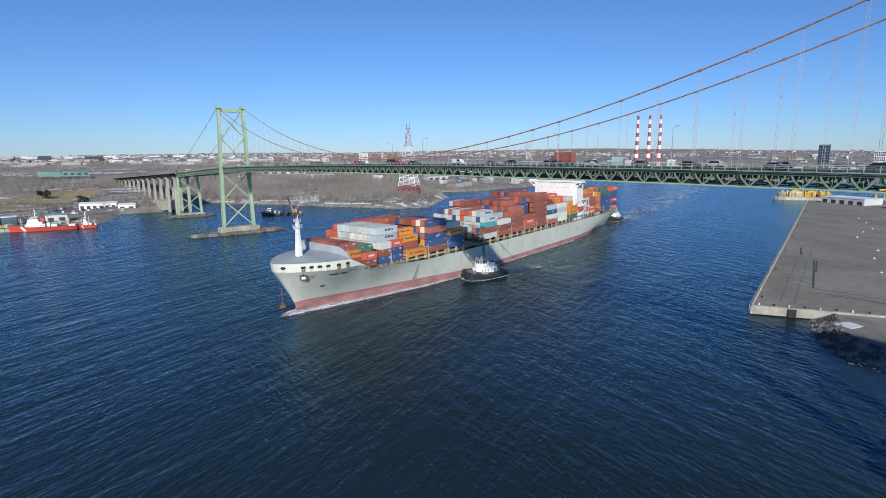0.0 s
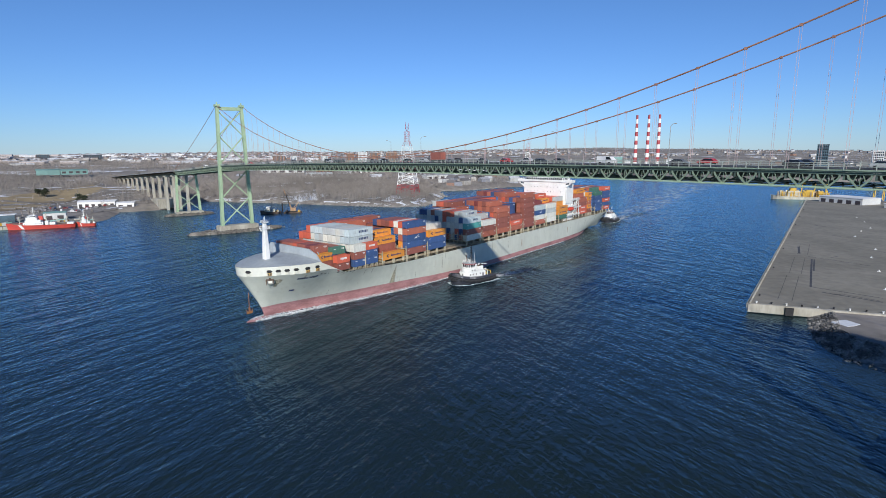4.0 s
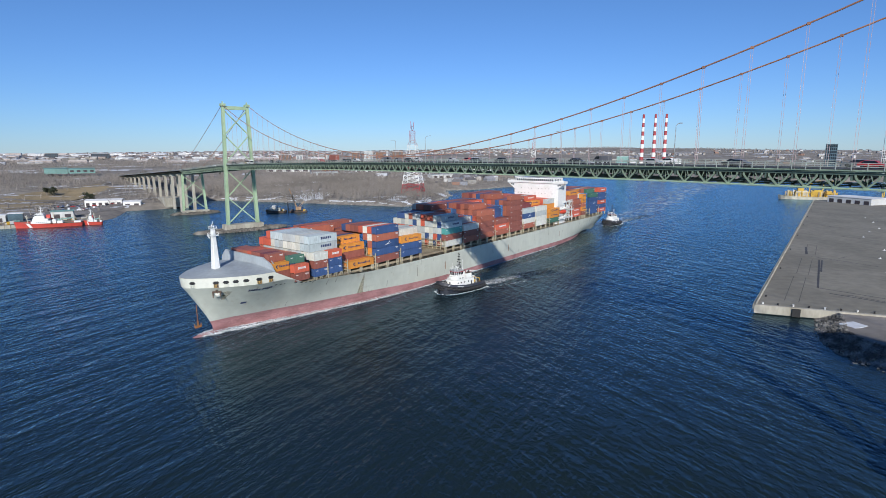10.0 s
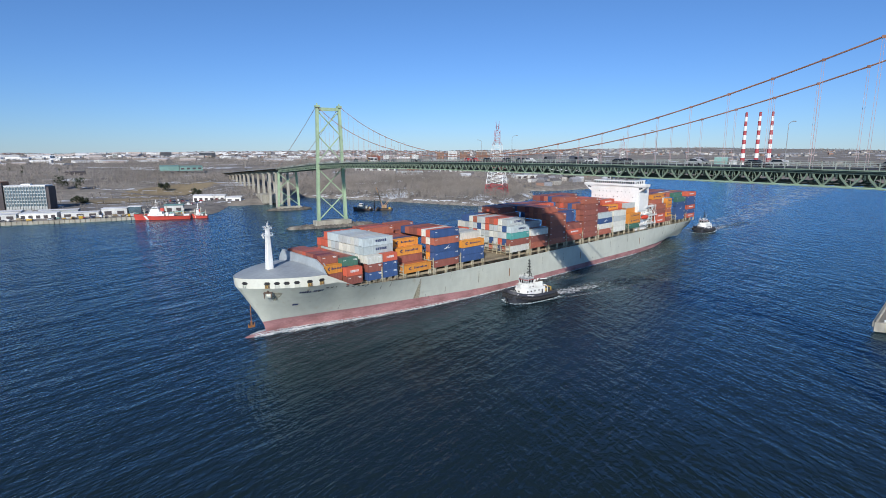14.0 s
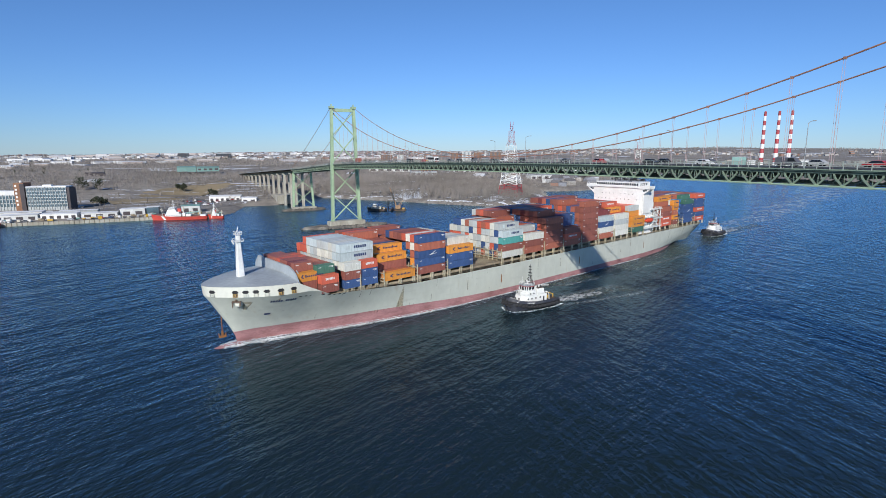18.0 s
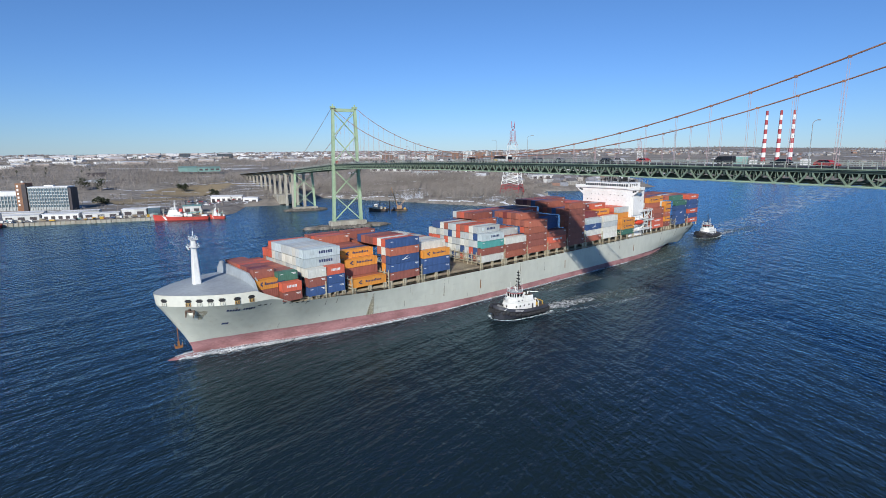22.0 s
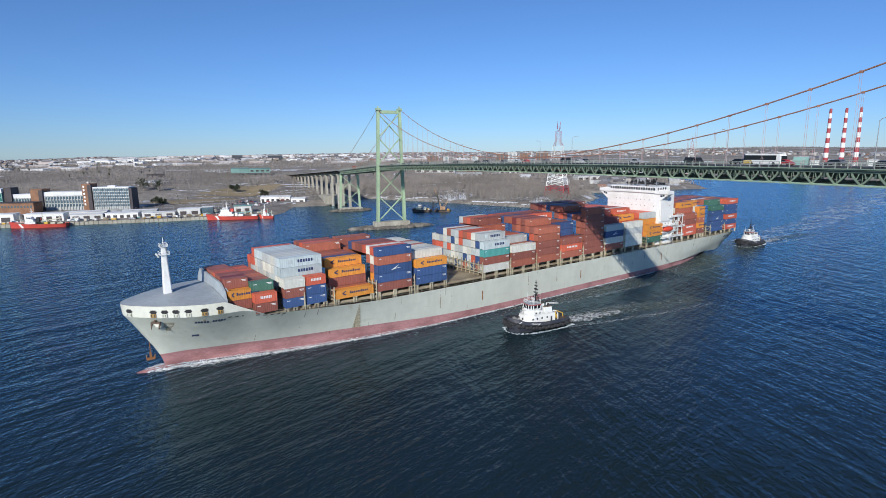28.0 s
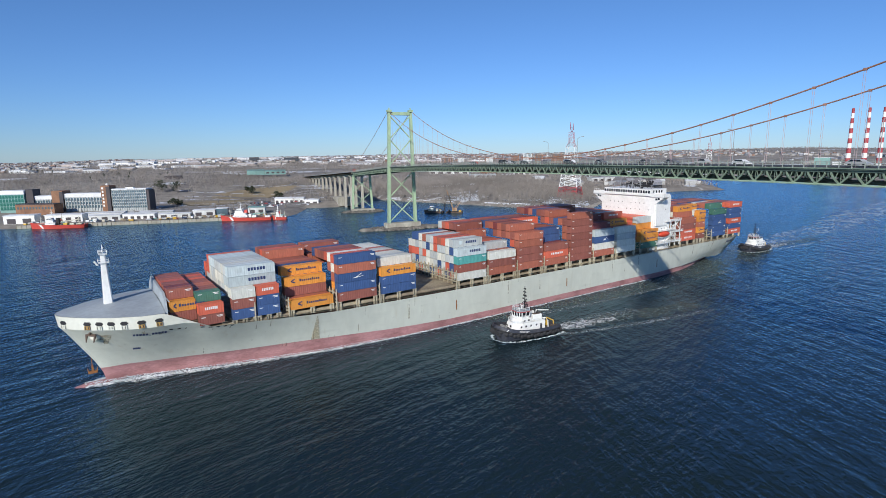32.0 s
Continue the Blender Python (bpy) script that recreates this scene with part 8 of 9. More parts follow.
# ---------------------------------------------------------------- fields, yards, woods and town
def ground_patch(name, label, pts, mat, lift=0.18):
    """A patch draped on the ground."""
    bm = bmesh.new()
    cx, cy = sum(p[0] for p in pts) / len(pts), sum(p[1] for p in pts) / len(pts)
    n, rings = len(pts), 7
    grid = [[None] * n for _ in range(rings)]
    c = bm.verts.new((cx, cy, ground_at(cx, cy) + lift))
    for r in range(rings):
        k = (r + 1) / rings
        for i, (x, y) in enumerate(pts):
            px, py = cx + (x - cx) * k, cy + (y - cy) * k
            grid[r][i] = bm.verts.new((px, py, ground_at(px, py) + lift))
    for i in range(n):
        j = (i + 1) % n
        bm.faces.new([c, grid[0][i], grid[0][j]])
        for r in range(rings - 1):
            bm.faces.new([grid[r][i], grid[r + 1][i], grid[r + 1][j], grid[r][j]])
    tagged(new(name, finish(name, bm, mat)), label, name.replace("_", " "), kind="structure")


def oval(cx, cy, rx, ry, a=0, n=18, seed=1):
    rng = random.Random(seed)
    ca, sa = math.cos(radians(a)), math.sin(radians(a))
    out = []
    for i in range(n):
        t = 2 * math.pi * i / n
        k = 1 + rng.uniform(-0.12, 0.12)
        x, y = rx * math.cos(t) * k, ry * math.sin(t) * k
        out.append((cx + x * ca - y * sa, cy + x * sa + y * ca))
    return out


ground_patch("field", "dry tan grass field on the slope", oval(-400, -92, 45, 62, 10, seed=2), M["field"], 0.25)
ground_patch("field", "dry tan grass field on the slope", oval(-320, -150, 28, 50, 0, seed=3), M["field"], 0.25)
ground_patch("gravel_yard", "grey gravel parking yard", oval(-200, -150, 30, 90, -4, seed=4), M["road_far"], 0.3)
ground_patch("gravel_yard", "grey gravel parking yard", oval(-235, -75, 28, 36, 20, seed=5), M["road_far"], 0.32)
rng = random.Random(21)
for i in range(46):
    d = rng.uniform(180, 1500)
    a = radians(rng.uniform(180, 262))
    x, y = -130 + d * math.cos(a) * 0.9, -30 - d * math.sin(a) * 0.55
    if signed_distance(np.array([x]), np.array([y]), EAST)[0] < 40:
        continue
    ground_patch("snow_patch", "melting snow patch on brown ground", oval(x, y, rng.uniform(6, 30), rng.uniform(3, 8) + d * 0.01, rng.uniform(60, 120), 12, i), M["snow"], 0.3)


# terraces, roads and melting snow on the campus slope
def strip(name, label, pts, width, mat, lift):
    """A narrow band draped along a line on the ground."""
    bm = bmesh.new()
    rows = []
    fine = []
    for a, b in zip(pts, pts[1:]):
        n = max(2, int(math.dist(a, b) / 6))
        fine += [(a[0] + (b[0] - a[0]) * i / n, a[1] + (b[1] - a[1]) * i / n) for i in range(n)]
    fine.append(pts[-1])
    for i, p in enumerate(fine):
        q, r = fine[max(0, i - 1)], fine[min(len(fine) - 1, i + 1)]
        d = Vector((r[0] - q[0], r[1] - q[1])).normalized()
        o = Vector((-d.y, d.x)) * width / 2
        rows.append([bm.verts.new((p[0] + s * o.x, p[1] + s * o.y, ground_at(p[0] + s * o.x, p[1] + s * o.y) + lift)) for s in (-1, 1)])
    for a, b in zip(rows, rows[1:]):
        bm.faces.new([a[0], a[1], b[1], b[0]])
    tagged(new(name, finish(name, bm, mat)), label, name.replace("_", " "), kind="structure")


for pts, w in (([(-270, -205), (-290, -150), (-300, -100), (-290, -50)], 7), ([(-420, -170), (-372, -120), (-350, -60), (-358, -25)], 7), ([(-330, -190), (-345, -120), (-330, -60)], 5), ([(-182, -280), (-176, -180), (-172, -90)], 8), ([(-470, -140), (-462, -60), (-440, -20)], 6)):
    strip("campus_road", "pale gravel road on the slope", pts, w, M["road_far"], 0.35)
ground_patch("field", "dry tan grass field on the slope", oval(-452, -72, 16, 36, 22, seed=8), M["field"], 0.3)
ground_patch("field", "dry tan grass field below the road", oval(-288, -150, 14, 30, 8, seed=9), M["field"], 0.4)
snow_rng = random.Random(64)
for pts, w in (([(-426, -150), (-405, -110), (-374, -64), (-366, -40)], 2.6), ([(-492, -130), (-470, -92), (-446, -46), (-430, -36)], 2.4), ([(-366, -148), (-352, -128), (-342, -108)], 3.0), ([(-556, -40), (-520, -33), (-498, -30), (-470, -32), (-450, -43)], 3.4),
               ([(-318, -100), (-330, -86), (-342, -74)], 3.4), ([(-372, -184), (-362, -166), (-352, -146), (-336, -120)], 3.2), ([(-450, -200), (-436, -176), (-424, -152), (-436, -134)], 2.6), ([(-490, -240), (-478, -228), (-470, -215)], 2.4),
               ([(-400, -190), (-390, -160), (-384, -140)], 2.2), ([(-296, -80), (-290, -70), (-280, -62)], 3.0), ([(-300, -196), (-286, -186), (-280, -176)], 2.4), ([(-262, -88), (-250, -76)], 2.6)):
    for a, b in zip(pts, pts[1:]):
        k = snow_rng.uniform(0, 0.15)
        while k < 0.95:
            q = min(1.0, k + snow_rng.uniform(0.12, 0.45))
            p0, p1 = [(a[0] + (b[0] - a[0]) * f + snow_rng.uniform(-1.5, 1.5), a[1] + (b[1] - a[1]) * f) for f in (k, q)]
            strip("snow_bank", "thin bank of old snow along the slope", [p0, ((p0[0] + p1[0]) / 2 + snow_rng.uniform(-1, 1), (p0[1] + p1[1]) / 2), p1], w * snow_rng.uniform(0.5, 1.5), M["snow"], 0.5)
            k = q + snow_rng.uniform(0.03, 0.2)
rng = random.Random(22)
for i in range(34):
    x, y = rng.uniform(-345, -215), rng.uniform(-190, -20)
    ln = rng.uniform(8, 30)
    strip("snow_bank", "thin bank of old snow", [(x, y), (x - rng.uniform(-3, 3), y + ln * 0.5), (x - rng.uniform(-3, 5), y + ln)], rng.uniform(1.2, 3.4), M["snow"], 0.45)


def scatter(n, seed, ok, x0, x1, y0, y1, sink=0.0):
    """Random ground places that pass a test, as arrays."""
    rs = np.random.RandomState(seed)
    px, py = rs.uniform(x0, x1, n), rs.uniform(y0, y1, n)
    e, w = signed_distance(px, py, EAST), signed_distance(px, py, WEST)
    keep = ok(px, py, e, w)
    px, py = px[keep], py[keep]
    return px, py, ground_height(px, py) - sink


def tree_form(rs, twigs, fat):
    """One leafless tree of unit height: trunk and forked branches as slender spikes."""
    verts, faces = [], []
    def spike(p, q, w):
        i = len(verts)
        d = (q - p).normalized()
        s = d.cross(Vector((rs.uniform(-1, 1), rs.uniform(-1, 1), 0.2))).normalized() * w
        s2 = d.cross(s).normalized() * w
        verts.extend([p + s, p - s * 0.5 + s2, p - s * 0.5 - s2, q])
        faces.extend([(i, i + 1, i + 3), (i + 1, i + 2, i + 3), (i + 2, i, i + 3)])
    spike(Vector((0, 0, -0.05)), Vector((rs.uniform(-0.05, 0.05), rs.uniform(-0.05, 0.05), 1)), 0.022 * fat)
    for k in range(twigs):
        t, a = rs.uniform(0.2, 0.8), rs.uniform(0, 6.283)
        p = Vector((0, 0, t))
        ln = rs.uniform(0.28, 0.45) * (1.15 - t * 0.6)
        q = p + Vector((math.cos(a) * ln * 0.66, math.sin(a) * ln * 0.66, ln * 0.8))
        spike(p, q, 0.013 * fat)
        for b in range(2):
            m2 = p.lerp(q, rs.uniform(0.35, 0.75))
            a2 = a + rs.uniform(-1.2, 1.2)
            spike(m2, m2 + Vector((math.cos(a2), math.sin(a2), 0.9)) * ln * 0.42, 0.011 * fat)
    return np.array([tuple(v) for v in verts]), np.array(faces)


def bare_trees(name, label, px, py, pz, seed, hmin=7, hmax=13, twigs=9, fat=1.0, mat="bark"):
    """A wood of leafless trees, turned and sized at random."""
    rs, rn = random.Random(seed), np.random.RandomState(seed)
    forms = [tree_form(rs, twigs, fat) for _ in range(14)]
    pick = rn.randint(0, 14, len(px))
    vs, fs, base = [], [], 0
    for f, (v, q) in enumerate(forms):
        ix = np.nonzero(pick == f)[0]
        if not len(ix):
            continue
        h, a = rn.uniform(hmin, hmax, len(ix)), rn.uniform(0, 6.283, len(ix))
        c, s = np.cos(a)[:, None], np.sin(a)[:, None]
        x = (v[None, :, 0] * c - v[None, :, 1] * s) * h[:, None] + px[ix][:, None]
        y = (v[None, :, 0] * s + v[None, :, 1] * c) * h[:, None] + py[ix][:, None]
        z = v[None, :, 2] * h[:, None] + pz[ix][:, None]
        vs.append(np.stack([x, y, z], -1).reshape(-1, 3))
        fs.append((q[None] + (base + np.arange(len(ix)) * len(v))[:, None, None]).reshape(-1, 3))
        base += len(ix) * len(v)
    me = bpy.data.meshes.new(name)
    me.from_pydata(np.concatenate(vs).tolist(), [], np.concatenate(fs).tolist())
    me.materials.append(M[mat])
    tagged(new(name, me), label, "woods", kind="stuff")


open_area = lambda x, y: ((x > -440) & (y < -25) & (y > -420)) | ((abs(y) < 16) & (x > -600))
px, py, pz = scatter(6800, 1, lambda x, y, e, w: (e > 5) & ~open_area(x, y), -420, -58, 40, 380)
bare_trees("near_woods", "bare grey-brown woods on the point", px, py, pz, 1, 6, 11, 9, 0.85)
px, py, pz = scatter(46000, 2, lambda x, y, e, w: (e > 8) & ~open_area(x, y) & (waves(x, y, 60, 12) > -0.3), -1250, -150, -800, 700, 2.6)
bare_trees("far_woods", "bare grey-brown woods on the hills", px, py, pz, 2, 5, 10, 4, 1.5)
px, py, pz = scatter(16000, 3, lambda x, y, e, w: ((e > 20) | (w > 150)) & (waves(x, y, 160, 13) > -0.2), -2900, 900, -1300, 2900, 3.0)
bare_trees("distant_woods", "bare brown woods on the skyline", px, py, pz, 3, 6, 10, 4, 3.6)
px, py, pz = scatter(500, 6, lambda x, y, e, w: (e > 200) & (waves(x, y, 120, 19) > 0.1), -1500, -420, -900, 500)
bare_trees("evergreen_clumps", "dark evergreen clumps between the bare woods", px, py, pz, 6, 5, 9, 12, 2.6, "pine")
px, py, pz = scatter(1300, 4, lambda x, y, e, w: (e > 60) & (waves(x, y, 40, 14) > -0.05) & ~((x < -295) & (y > -165)), -440, -140, -330, -20)
bare_trees("campus_trees", "bare trees between the campus buildings", px, py, pz, 4, 4, 8, 8)


px, py, pz = scatter(2600, 7, lambda x, y, e, w: (e > 14) & (waves(x, y, 26, 17) > -0.25) & ((y > -62) | (x < -352)) & ~((x > -470) & (y < -36) & (x < -345) & (waves(x, y, 40, 18) < 0.35)), -620, -212, -160, 42)
bare_trees("slope_brush", "bare brush and small trees below the viaduct", px, py, pz, 7, 3, 8, 9, 1.0)


# pale rocks and snow along the wooded shore
SHORE = [(-280, 50), (-216, 94), (-160, 130), (-114, 157), (-68, 186), (-58, 214), (-83, 245), (-139, 309), (-180, 332), (-216, 357), (-199, 408), (-208, 476)]
M["shore_rock"] = material("pale_shore_rock", (0.42, 0.4, 0.37), 0.95, 0.3, 0.6, rgb2=(0.24, 0.22, 0.2), bump=0.5, each=0.3)
rng = random.Random(33)
bm = bmesh.new()
for i in range(2000):
    k = rng.random() * 10.99
    j = int(k)
    p = Vector(SHORE[j]).lerp(Vector(SHORE[j + 1]), k - j) + Vector((rng.gauss(-1, 2.4), rng.gauss(2, 2.4)))
    bm_stone(bm, (p.x, p.y, max(0.1, ground_at(p.x, p.y) + 0.15)), rng.uniform(0.5, 1.5), rng)
tagged(new("shore_rubble", finish("shore_rubble", bm, M["shore_rock"])), "pale rocks along the wooded shoreline", "rocks", kind="stuff")
for i in range(80):
    k = rng.random() * 6
    j = int(k)
    d = Vector(SHORE[j + 1]) - Vector(SHORE[j])
    inland = Vector((-d.y, d.x)).normalized()
    p = Vector(SHORE[j]).lerp(Vector(SHORE[j + 1]), k - j) + inland * rng.choice([rng.uniform(4, 12), rng.uniform(4, 60)])
    q = p + d.normalized() * rng.uniform(6, 20)
    strip("snow_bank", "old snow lying between bare trees", [tuple(p), tuple((p + q) / 2 + inland * rng.uniform(-2, 2)), tuple(q)], rng.uniform(0.5, 2.2), M["snow"], 0.4)


def build_pine(x, y, h, w):
    """A broad round-headed pine: forked limbs under a crown of many short needle tufts."""
    t = thing("pine_tree", "broad dark green pine on the campus slope", "tree", "campus evergreens", m=pose(x, y, ground_at(x, y) - 0.3))
    rs = random.Random(int(x * 3 + y * 11))
    bm = bmesh.new()
    bm_bar(bm, (0, 0, 0), (0.3, 0, h * 0.55), 0.7, 0.7, r2=0.5, sides=6)
    heads = []
    for i in range(9):
        a, k = i * 2.4, rs.uniform(0.35, 0.85)
        c = Vector((math.cos(a) * w * 0.5 * rs.uniform(0.35, 0.8), math.sin(a) * w * 0.5 * rs.uniform(0.35, 0.8), h * k))
        bm_bar(bm, (0.2, 0, h * 0.4 * k), c, 0.28, 0.28, r2=0.4)
        heads.append((c, h * rs.uniform(0.16, 0.26)))
    heads.append((Vector((0, 0, h * 0.84)), h * 0.2))
    part("trunk", bm, M["bark"], t)
    bm = bmesh.new()
    for c, r in heads:
        for i in range(110):
            d = Vector((rs.gauss(0, 1), rs.gauss(0, 1), rs.gauss(0, 0.75))).normalized()
            p = c + d * r * rs.uniform(0.55, 1.08)
            u = d.cross(Vector((rs.uniform(-1, 1), rs.uniform(-1, 1), 1))).normalized() * rs.uniform(0.3, 0.6)
            bm.faces.new([bm.verts.new(p - u), bm.verts.new(p + u), bm.verts.new(p + d * rs.uniform(0.5, 1.1) + Vector((0, 0, 0.3)))])
    part("crown", bm, M["pine"], t)


for x, y, h, w in ((-438, -219, 17, 20), (-432, -200, 16, 17), (-300, -192, 8, 15), (-290, -186, 6, 12), (-412, -106, 9, 8), (-406, -100, 11, 8), (-304, -73, 10, 7), (-300, -69, 8, 6)):
    build_pine(x, y, h, w)


def build_town(name, label, px, py, pz, seed, size, colours, roofs):
    """Small far houses and sheds, each a walled block with a pitched or flat roof."""
    rs = random.Random(seed)
    verts, faces, rv, rf = [], [], [], []
    for x, y, z in zip(px, py, pz):
        a, lx, ly, h = rs.uniform(0, 3.14) if size[1] < 30 else rs.gauss(1.45, 0.3), rs.uniform(*size), rs.uniform(size[0] * 0.7, size[1] * 0.6), rs.uniform(3, 6.5)
        ca, sa = math.cos(a), math.sin(a)
        tr = lambda u, v, w: (x + u * ca - v * sa, y + u * sa + v * ca, z + w)
        i = len(verts)
        for w in (-3, h):
            verts.extend(tr(u * lx / 2, v * ly / 2, w) for u, v in ((-1, -1), (1, -1), (1, 1), (-1, 1)))
        faces.extend([(i, i + 1, i + 5, i + 4), (i + 1, i + 2, i + 6, i + 5), (i + 2, i + 3, i + 7, i + 6), (i + 3, i, i + 4, i + 7), (i + 4, i + 5, i + 6, i + 7)])
        j = len(rv)
        p = ly * 0.32 if lx < 18 else 0.6
        rv.extend([tr(-lx / 2 - 0.4, -ly / 2 - 0.4, h), tr(lx / 2 + 0.4, -ly / 2 - 0.4, h), tr(lx / 2 + 0.4, ly / 2 + 0.4, h), tr(-lx / 2 - 0.4, ly / 2 + 0.4, h), tr(-lx / 2 - 0.4, 0, h + p), tr(lx / 2 + 0.4, 0, h + p)])
        rf.extend([(j, j + 1, j + 5, j + 4), (j + 2, j + 3, j + 4, j + 5), (j + 1, j + 2, j + 5), (j + 3, j, j + 4)])
    town = tagged(new(name), label, "town", kind="stuff")
    for nm, v, f, cols in (("walls", verts, faces, colours), ("roofs", rv, rf, roofs)):
        me = bpy.data.meshes.new(nm)
        me.from_pydata(v, [], f)
        me.materials.append(island_material(name + "_" + nm, cols))
        ob = new(nm, me)
        ob.parent = town
        tagged(ob, kind="stuff")


WALLS = [(0.36, 0.36, 0.35), (0.55, 0.55, 0.54), (0.3, 0.27, 0.24), (0.28, 0.17, 0.13), (0.36, 0.34, 0.31), (0.22, 0.23, 0.26), (0.4, 0.38, 0.36)]
ROOFS = [(0.28, 0.28, 0.3), (0.5, 0.51, 0.53), (0.17, 0.16, 0.16), (0.14, 0.13, 0.13), (0.24, 0.22, 0.21), (0.2, 0.15, 0.13)]
px, py, pz = scatter(8500, 31, lambda x, y, e, w: (e > 800) & (waves(x, y, 220, 15) > -0.12), -3400, -520, -2000, 1800)
build_town("hillside_town", "pale houses and sheds scattered over the hills", px, py, pz, 31, (7, 15), WALLS, ROOFS)
px, py, pz = scatter(1100, 32, lambda x, y, e, w: (e > 720) & (waves(x, y, 300, 16) > -0.15), -3200, -700, -1800, 1500)
build_town("business_park", "long flat-roofed pale sheds on the skyline", px, py, pz, 32, (18.5, 48), [(0.66, 0.67, 0.67), (0.72, 0.72, 0.72), (0.45, 0.4, 0.38)], [(0.78, 0.8, 0.83), (0.7, 0.72, 0.75)])
px, py, pz = scatter(560, 33, lambda x, y, e, w: ((e > 60) & (y > 800)) | (w > 260), -700, 2200, 640, 2800)
build_town("far_shore_town", "houses and sheds on the far shore", px, py, pz, 33, (7, 16), WALLS, ROOFS)
px, py, pz = scatter(120, 34, lambda x, y, e, w: (e > 30) & (e < 160), -420, -130, 330, 640)
build_town("point_houses", "houses and sheds behind the wooded point", px, py, pz, 34, (9, 22), WALLS, ROOFS)


# ---------------------------------------------------------------- road furniture and traffic on the bridge
def build_lamp_post(x, s):
    lp = thing("lamp_post", "slim grey steel lamp post on the bridge rail", "lamp post", "bridge lamp posts", m=pose(x, s * (HALF + 0.2), deck_z(x)))
    bm = bmesh.new()
    bm_bar(bm, (0, 0, 0), (0, 0, 9.2), 0.2, 0.2, r2=0.6, sides=6)
    part("pole", bm, M["steel"], lp)
    bm = bmesh.new()
    bm_tube(bm, [(0, 0, 9.1), (0, -s * 0.8, 9.6), (0, -s * 1.9, 9.75)], 0.12, 6)
    part("arm", bm, M["steel"], lp)
    box_part("lantern", (-0.15, 0.15, *sorted((-s * 1.7, -s * 2.5)), 9.65, 9.85), M["steel"], lp)


for k in range(-3, 9):
    build_lamp_post(346.8 - 49.0 * (7 - k), -1 if k % 2 else 1)

CAR_PAINTS = {n: material("car_" + n, c, 0.3, 0.05, 0.5, bump=0) for n, c in
              (("black", (0.02, 0.02, 0.022)), ("white", (0.72, 0.72, 0.72)), ("silver", (0.42, 0.43, 0.44)), ("red", (0.42, 0.03, 0.03)), ("blue", (0.04, 0.07, 0.16)), ("grey", (0.12, 0.12, 0.13)))}


def bm_profile(bm, prof, w0, w1, zt):
    """A side profile (x, z) drawn out to a width; points above zt take the narrower width."""
    l = [bm.verts.new((x, (w1 if z > zt else w0) / 2, z)) for x, z in prof]
    r = [bm.verts.new((x, -(w1 if z > zt else w0) / 2, z)) for x, z in prof]
    bm.faces.new(l)
    bm.faces.new(r[::-1])
    n = len(prof)
    for i in range(n):
        bm.faces.new([l[i], r[i], r[(i + 1) % n], l[(i + 1) % n]])


def wheels(v, xs, w, r=0.34):
    bm = bmesh.new()
    bm_lathe(bm, [(r * 0.6, -0.11), (r, -0.1), (r, 0.1), (r * 0.6, 0.11)], 12)
    me = finish("wheel", bm, M["black"])
    for x in xs:
        for s in (-1, 1):
            ob = part("wheel", me, None, v)
            ob.matrix_basis = pose(x, s * (w / 2 - 0.1), r, 90, 0, 0)


def build_car(paint, van=False):
    word = {"grey": "dark grey"}.get(paint, paint)
    v = thing("van" if van else "car", word + (" delivery van" if van else " passenger car") + " driving over the bridge", "van" if van else "car", "bridge traffic")
    bm = bmesh.new()
    if van:
        prof = [(2.6, 0.35), (2.65, 0.95), (2.2, 1.2), (1.6, 2.05), (-2.6, 2.1), (-2.65, 0.4)]
        win = [(2.1, 1.25), (1.62, 1.95), (0.4, 1.95), (0.4, 1.25)]
    else:
        prof = [(2.25, 0.35), (2.3, 0.7), (1.2, 0.95), (0.55, 1.5), (-1.3, 1.52), (-2.0, 1.0), (-2.3, 0.9), (-2.3, 0.4)]
        win = [(1.1, 0.98), (0.52, 1.44), (-1.25, 1.46), (-1.8, 1.0)]
    bm_profile(bm, prof, 1.85, 1.5, 1.3)
    bmesh.ops.bevel(bm, geom=bm.edges[:], offset=0.06, segments=1, affect="EDGES")
    part("body", bm, CAR_PAINTS[paint], v)
    for s in (-1, 1):
        bm = bmesh.new()
        bm.faces.new([bm.verts.new((x, s * (0.945 - (z - 0.9) * 0.26 if not van else 0.94), z)) for x, z in win])
        part("side_window", bm, M["glass"], v)
    wheels(v, (1.45, -1.45), 1.85)
    return v


def build_bus():
    v = thing("bus", "white and dark city bus with yellow stripe driving over the bridge", "bus", "bridge traffic")
    bm = bmesh.new()
    bm_profile(bm, [(6, 0.4), (6.05, 2.2), (5.7, 3.0), (-5.9, 3.05), (-6, 0.4)], 2.5, 2.4, 2.6)
    bmesh.ops.bevel(bm, geom=bm.edges[:], offset=0.1, segments=1, affect="EDGES")
    part("body", bm, M["white"], v)
    for s in (-1, 1):
        box_part("window_band", (-5.8, 4.6, *sorted((s * 1.24, s * 1.27)), 1.45, 2.65), M["glass"], v)
        box_part("stripe", (-5.9, -3.2, *sorted((s * 1.245, s * 1.265)), 0.5, 1.3), M["yellow"], v, "yellow stripe")
    box_part("windscreen", (5.98, 6.08, -1.1, 1.1, 1.2, 2.5), M["glass"], v)
    box_part("rear_panel", (-6.03, -5.5, -1.26, 1.26, 1.3, 2.95), M["mark_dark"], v)
    wheels(v, (3.8, -3.2), 2.5, 0.48)
    v.scale = (0.83, 0.9, 0.95)
    return v


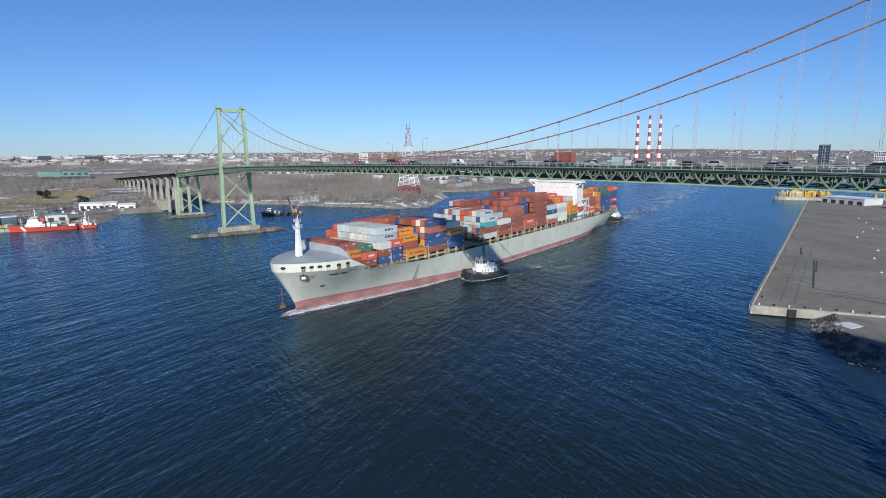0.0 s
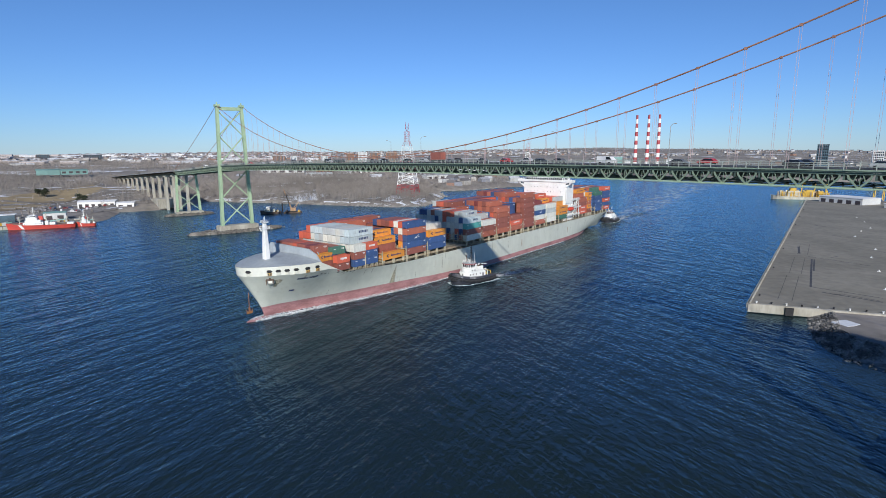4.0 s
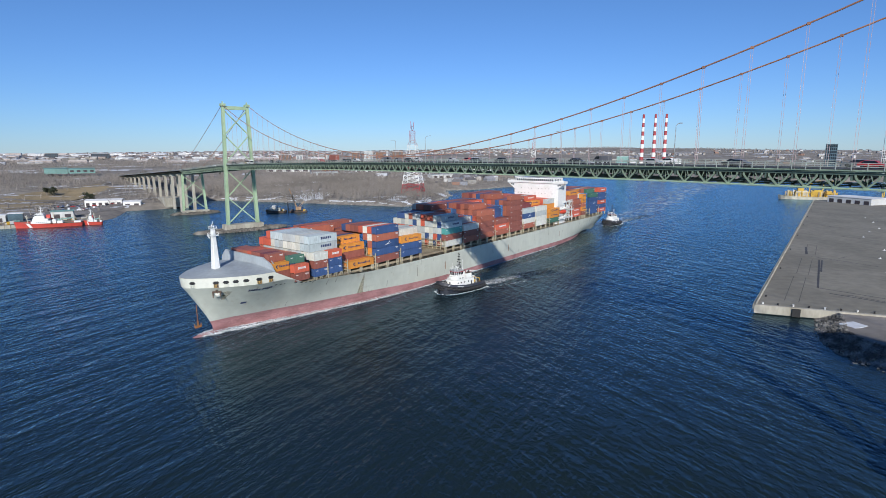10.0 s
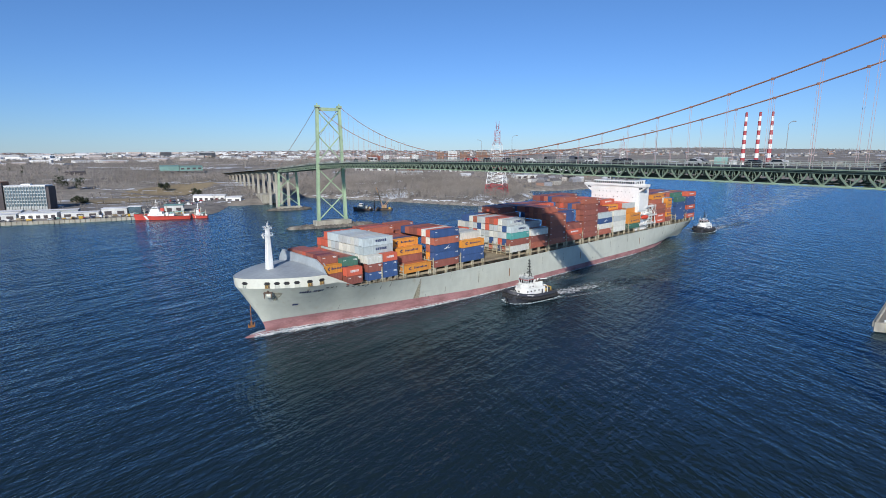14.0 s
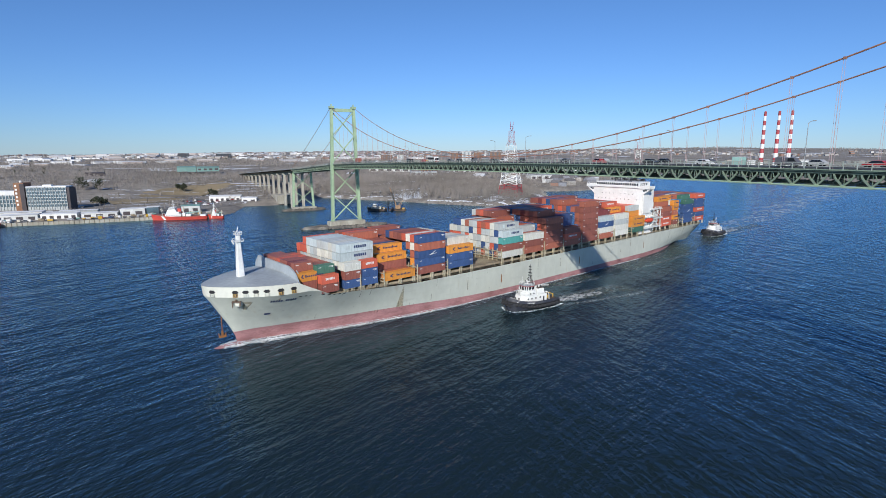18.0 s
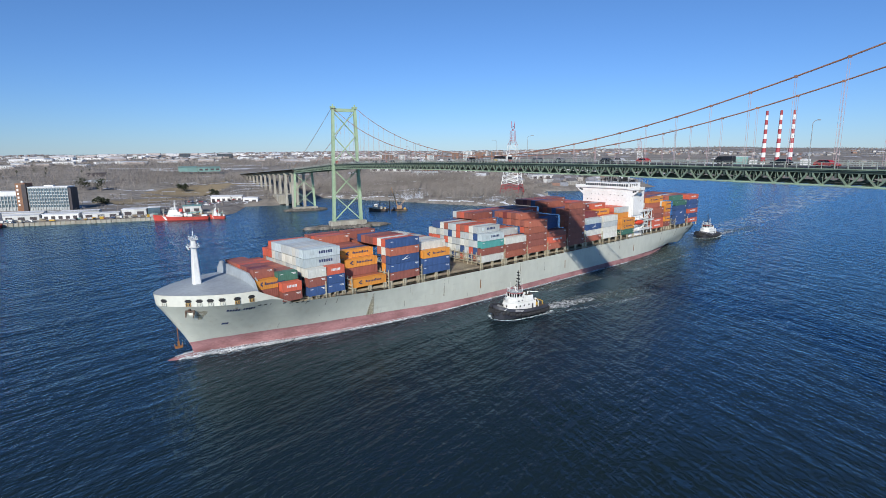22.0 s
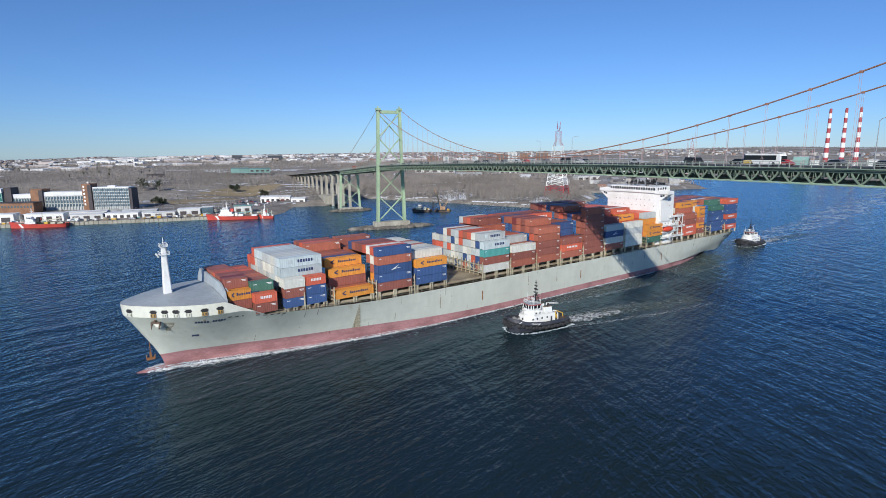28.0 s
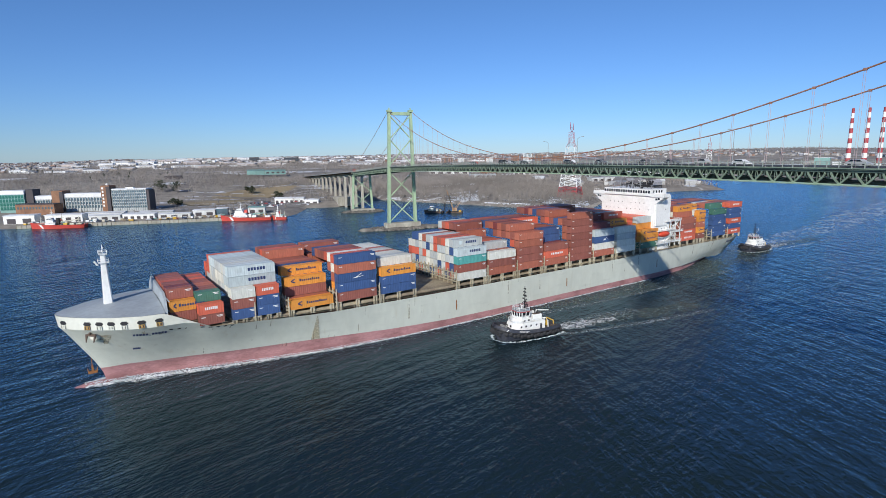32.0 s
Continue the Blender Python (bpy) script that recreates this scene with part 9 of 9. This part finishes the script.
def build_truck():
    v = thing("box_truck", "small truck with a dark red-brown freight box", "truck", "bridge traffic")
    bm = bmesh.new()
    bm_profile(bm, [(5.3, 0.6), (5.3, 1.6), (4.6, 1.8), (4.2, 2.7), (3.3, 2.8), (3.3, 0.6)], 2.3, 2.2, 2.0)
    part("cab", bm, CAR_PAINTS["grey"], v)
    ob = part("freight_box", BOXES["brown", 0], None, v, "dark red-brown corrugated box")
    ob.location = (3.1, 1.25, 1.0)
    box_part("chassis", (-3.6, 4.5, -0.6, 0.6, 0.6, 1.0), M["black"], v)
    wheels(v, (4.2, -2.0), 2.3, 0.45)
    return v


rng = random.Random(77)
TRAFFIC = []          # vehicle, lane y, heading, rows of (t, x)


QUEUE = {}


def drive(v, lane, way, x0, speed):
    """Steady driving; past the end of the span a vehicle draws up behind the one before it."""
    k = QUEUE.get((lane, way), 0)
    QUEUE[lane, way] = k + 1
    end = (540 if way > 0 else -556) - way * 7.5 * k
    TRAFFIC.append((v, lane, way, [(float(i), min(x0 + speed * i, end) if way > 0 else max(x0 - speed * i, end)) for i in range(33)]))


def late(v, lane, way, x_at, t_at, speed):
    """A vehicle that comes onto the span later: it waits out of the way at the end until its turn."""
    wait = 545 - 7 * (len(TRAFFIC) % 14) if way < 0 else -556 + 7 * (len(TRAFFIC) % 14)
    rows = []
    for i in range(33):
        x = x_at + way * speed * (i - t_at)
        rows.append((float(i), min(x, wait) if way < 0 else max(x, wait)))
    TRAFFIC.append((v, lane, way, rows))


NEAR, NEAR2, FAR2, FAR = -6.0, -2.3, 2.3, 6.0
drive(build_truck(), FAR2, -1, 306, 15.5)
late(build_bus(), NEAR2, 1, 312, 27.6, 16.0)
paints = ["black", "grey", "black", "silver", "black", "grey", "white", "black", "red", "grey", "silver"]
for i in range(20):
    drive(build_car(paints[i % 11], i % 10 == 6), NEAR if i % 2 else NEAR2, 1, 392 - i * 21 - rng.uniform(0, 9), 16.0 + (i % 2) * 0.3)
for i in range(12):
    late(build_car(paints[(i * 3 + 2) % 11], i % 11 == 3), NEAR if i % 2 else NEAR2, 1, 396 - i * 26 - rng.uniform(0, 8), 29, 16.2)
for i in range(15):
    drive(build_car(paints[(i * 2 + 1) % 11], i % 13 == 7), FAR if i % 2 else FAR2, -1, 372 - i * 9 - (38 if i > 5 else 0) - i * 9 - rng.uniform(0, 6), 15.4)
for i in range(20):
    late(build_car(paints[(i * 5 + 3) % 11], i % 9 == 4), FAR if i % 2 else FAR2, -1, 40 + i * 21 + rng.uniform(0, 8), 22, 15.6)


# parked vehicles on the far quay and in the campus yards
parked = [build_car(p, v) for p, v in (("white", True), ("grey", False), ("silver", False), ("black", False), ("red", False), ("blue", False))]
for v in parked:
    v["group"] = "parked vehicles"
    v["label"] = v["label"].replace("driving over the bridge", "parked by the quay")
k = 0
for x0, y0, dx, dy, n in ((-143, -246, 2.6, 16, 5), (-136, -176, 0.6, 7.0, 9), (-186, -205, 1.2, 6.0, 12), (-196, -190, 1.5, 6.4, 12), (-215, -92, -3.2, 4.4, 9), (-228, -100, -3.0, 4.6, 9), (-244, -112, -3.0, 4.4, 9), (-256, -120, -3.0, 4.4, 10), (-200, -108, -2.6, 4.2, 7), (-178, -236, 1.0, 5.6, 10)):
    for i in range(n):
        if rng.random() < 0.2:
            continue
        x, y = x0 + dx * i, y0 + dy * i
        m = pose(x, y, max(2.6, ground_at(x, y)) + 0.3, 0, 0, rng.choice((80, 170, 175, 85)))
        if k < len(parked):
            parked[k].matrix_basis = m
        else:
            copy_thing(parked[k % len(parked)], m)
        k += 1


# ---------------------------------------------------------------- what moves
SHIP_ROWS = [(0, 223.5, -51.3, -75.54), (1, 224.1, -54.3, -75.56), (2, 224.8, -58.0, -75.58), (3, 225.0, -60.7, -75.60), (5.5, 227.7, -69.6, -75.66), (7, 228.4, -74.3, -75.69), (9, 230.5, -81.2, -75.73), (11, 232.3, -87.8, -75.77), (12.5, 234.0, -92.8, -75.80), (14.5, 236.0, -99.9, -75.84), (16.5, 237.7, -106.7, -75.88), (18, 239.4, -112.0, -75.92), (20, 241.2, -118.4, -75.96), (22, 242.5, -125.0, -76.00), (24, 243.8, -131.8, -76.04), (25.5, 245.0, -137.0, -76.07), (27.5, 247.2, -143.8, -76.11), (29, 248.7, -148.9, -76.14), (30, 249.7, -152.4, -76.16), (31, 251.7, -156.4, -76.18), (32, 253.7, -160.4, -76.21)]
TUG_ROWS = [(0, 226.2, 43.0, -91), (3, 230.5, 34.2, -90), (6, 234.7, 25.2, -88.5), (9, 238.0, 17.8, -87.5), (13, 243.4, 6.6, -86.5), (19, 250.6, -8.4, -85.5), (23, 256.0, -18.8, -85), (28, 260.2, -30.2, -85), (32, 264.0, -38.2, -84.5)]
TUG_B_ROWS = [(0, 142.4, 271.7, -76), (4, 149.2, 257.8, -76), (8, 155.6, 245, -76), (13, 162.2, 231.2, -76), (19, 167.9, 211, -76.5), (23, 172, 197, -77), (28, 178, 179.3, -77), (32, 183.7, 163.8, -77)]


def motions():
    walk(ship, [(t, pose(x, y, 2.03, 0, 0, a)) for t, x, y, a in SHIP_ROWS])
    walk(tug_a, [(t, pose(x, y, 0, 0, 0, a)) for t, x, y, a in TUG_ROWS])
    walk(tug_b, [(t, pose(x, y, 0, 0, 0, a)) for t, x, y, a in TUG_B_ROWS])
    for v, lane, way, rows in TRAFFIC:
        walk(v, [(t, pose(x, lane, deck_z(x) + 0.02, 0, 0, 0 if way > 0 else 180)) for t, x in rows])


motions()
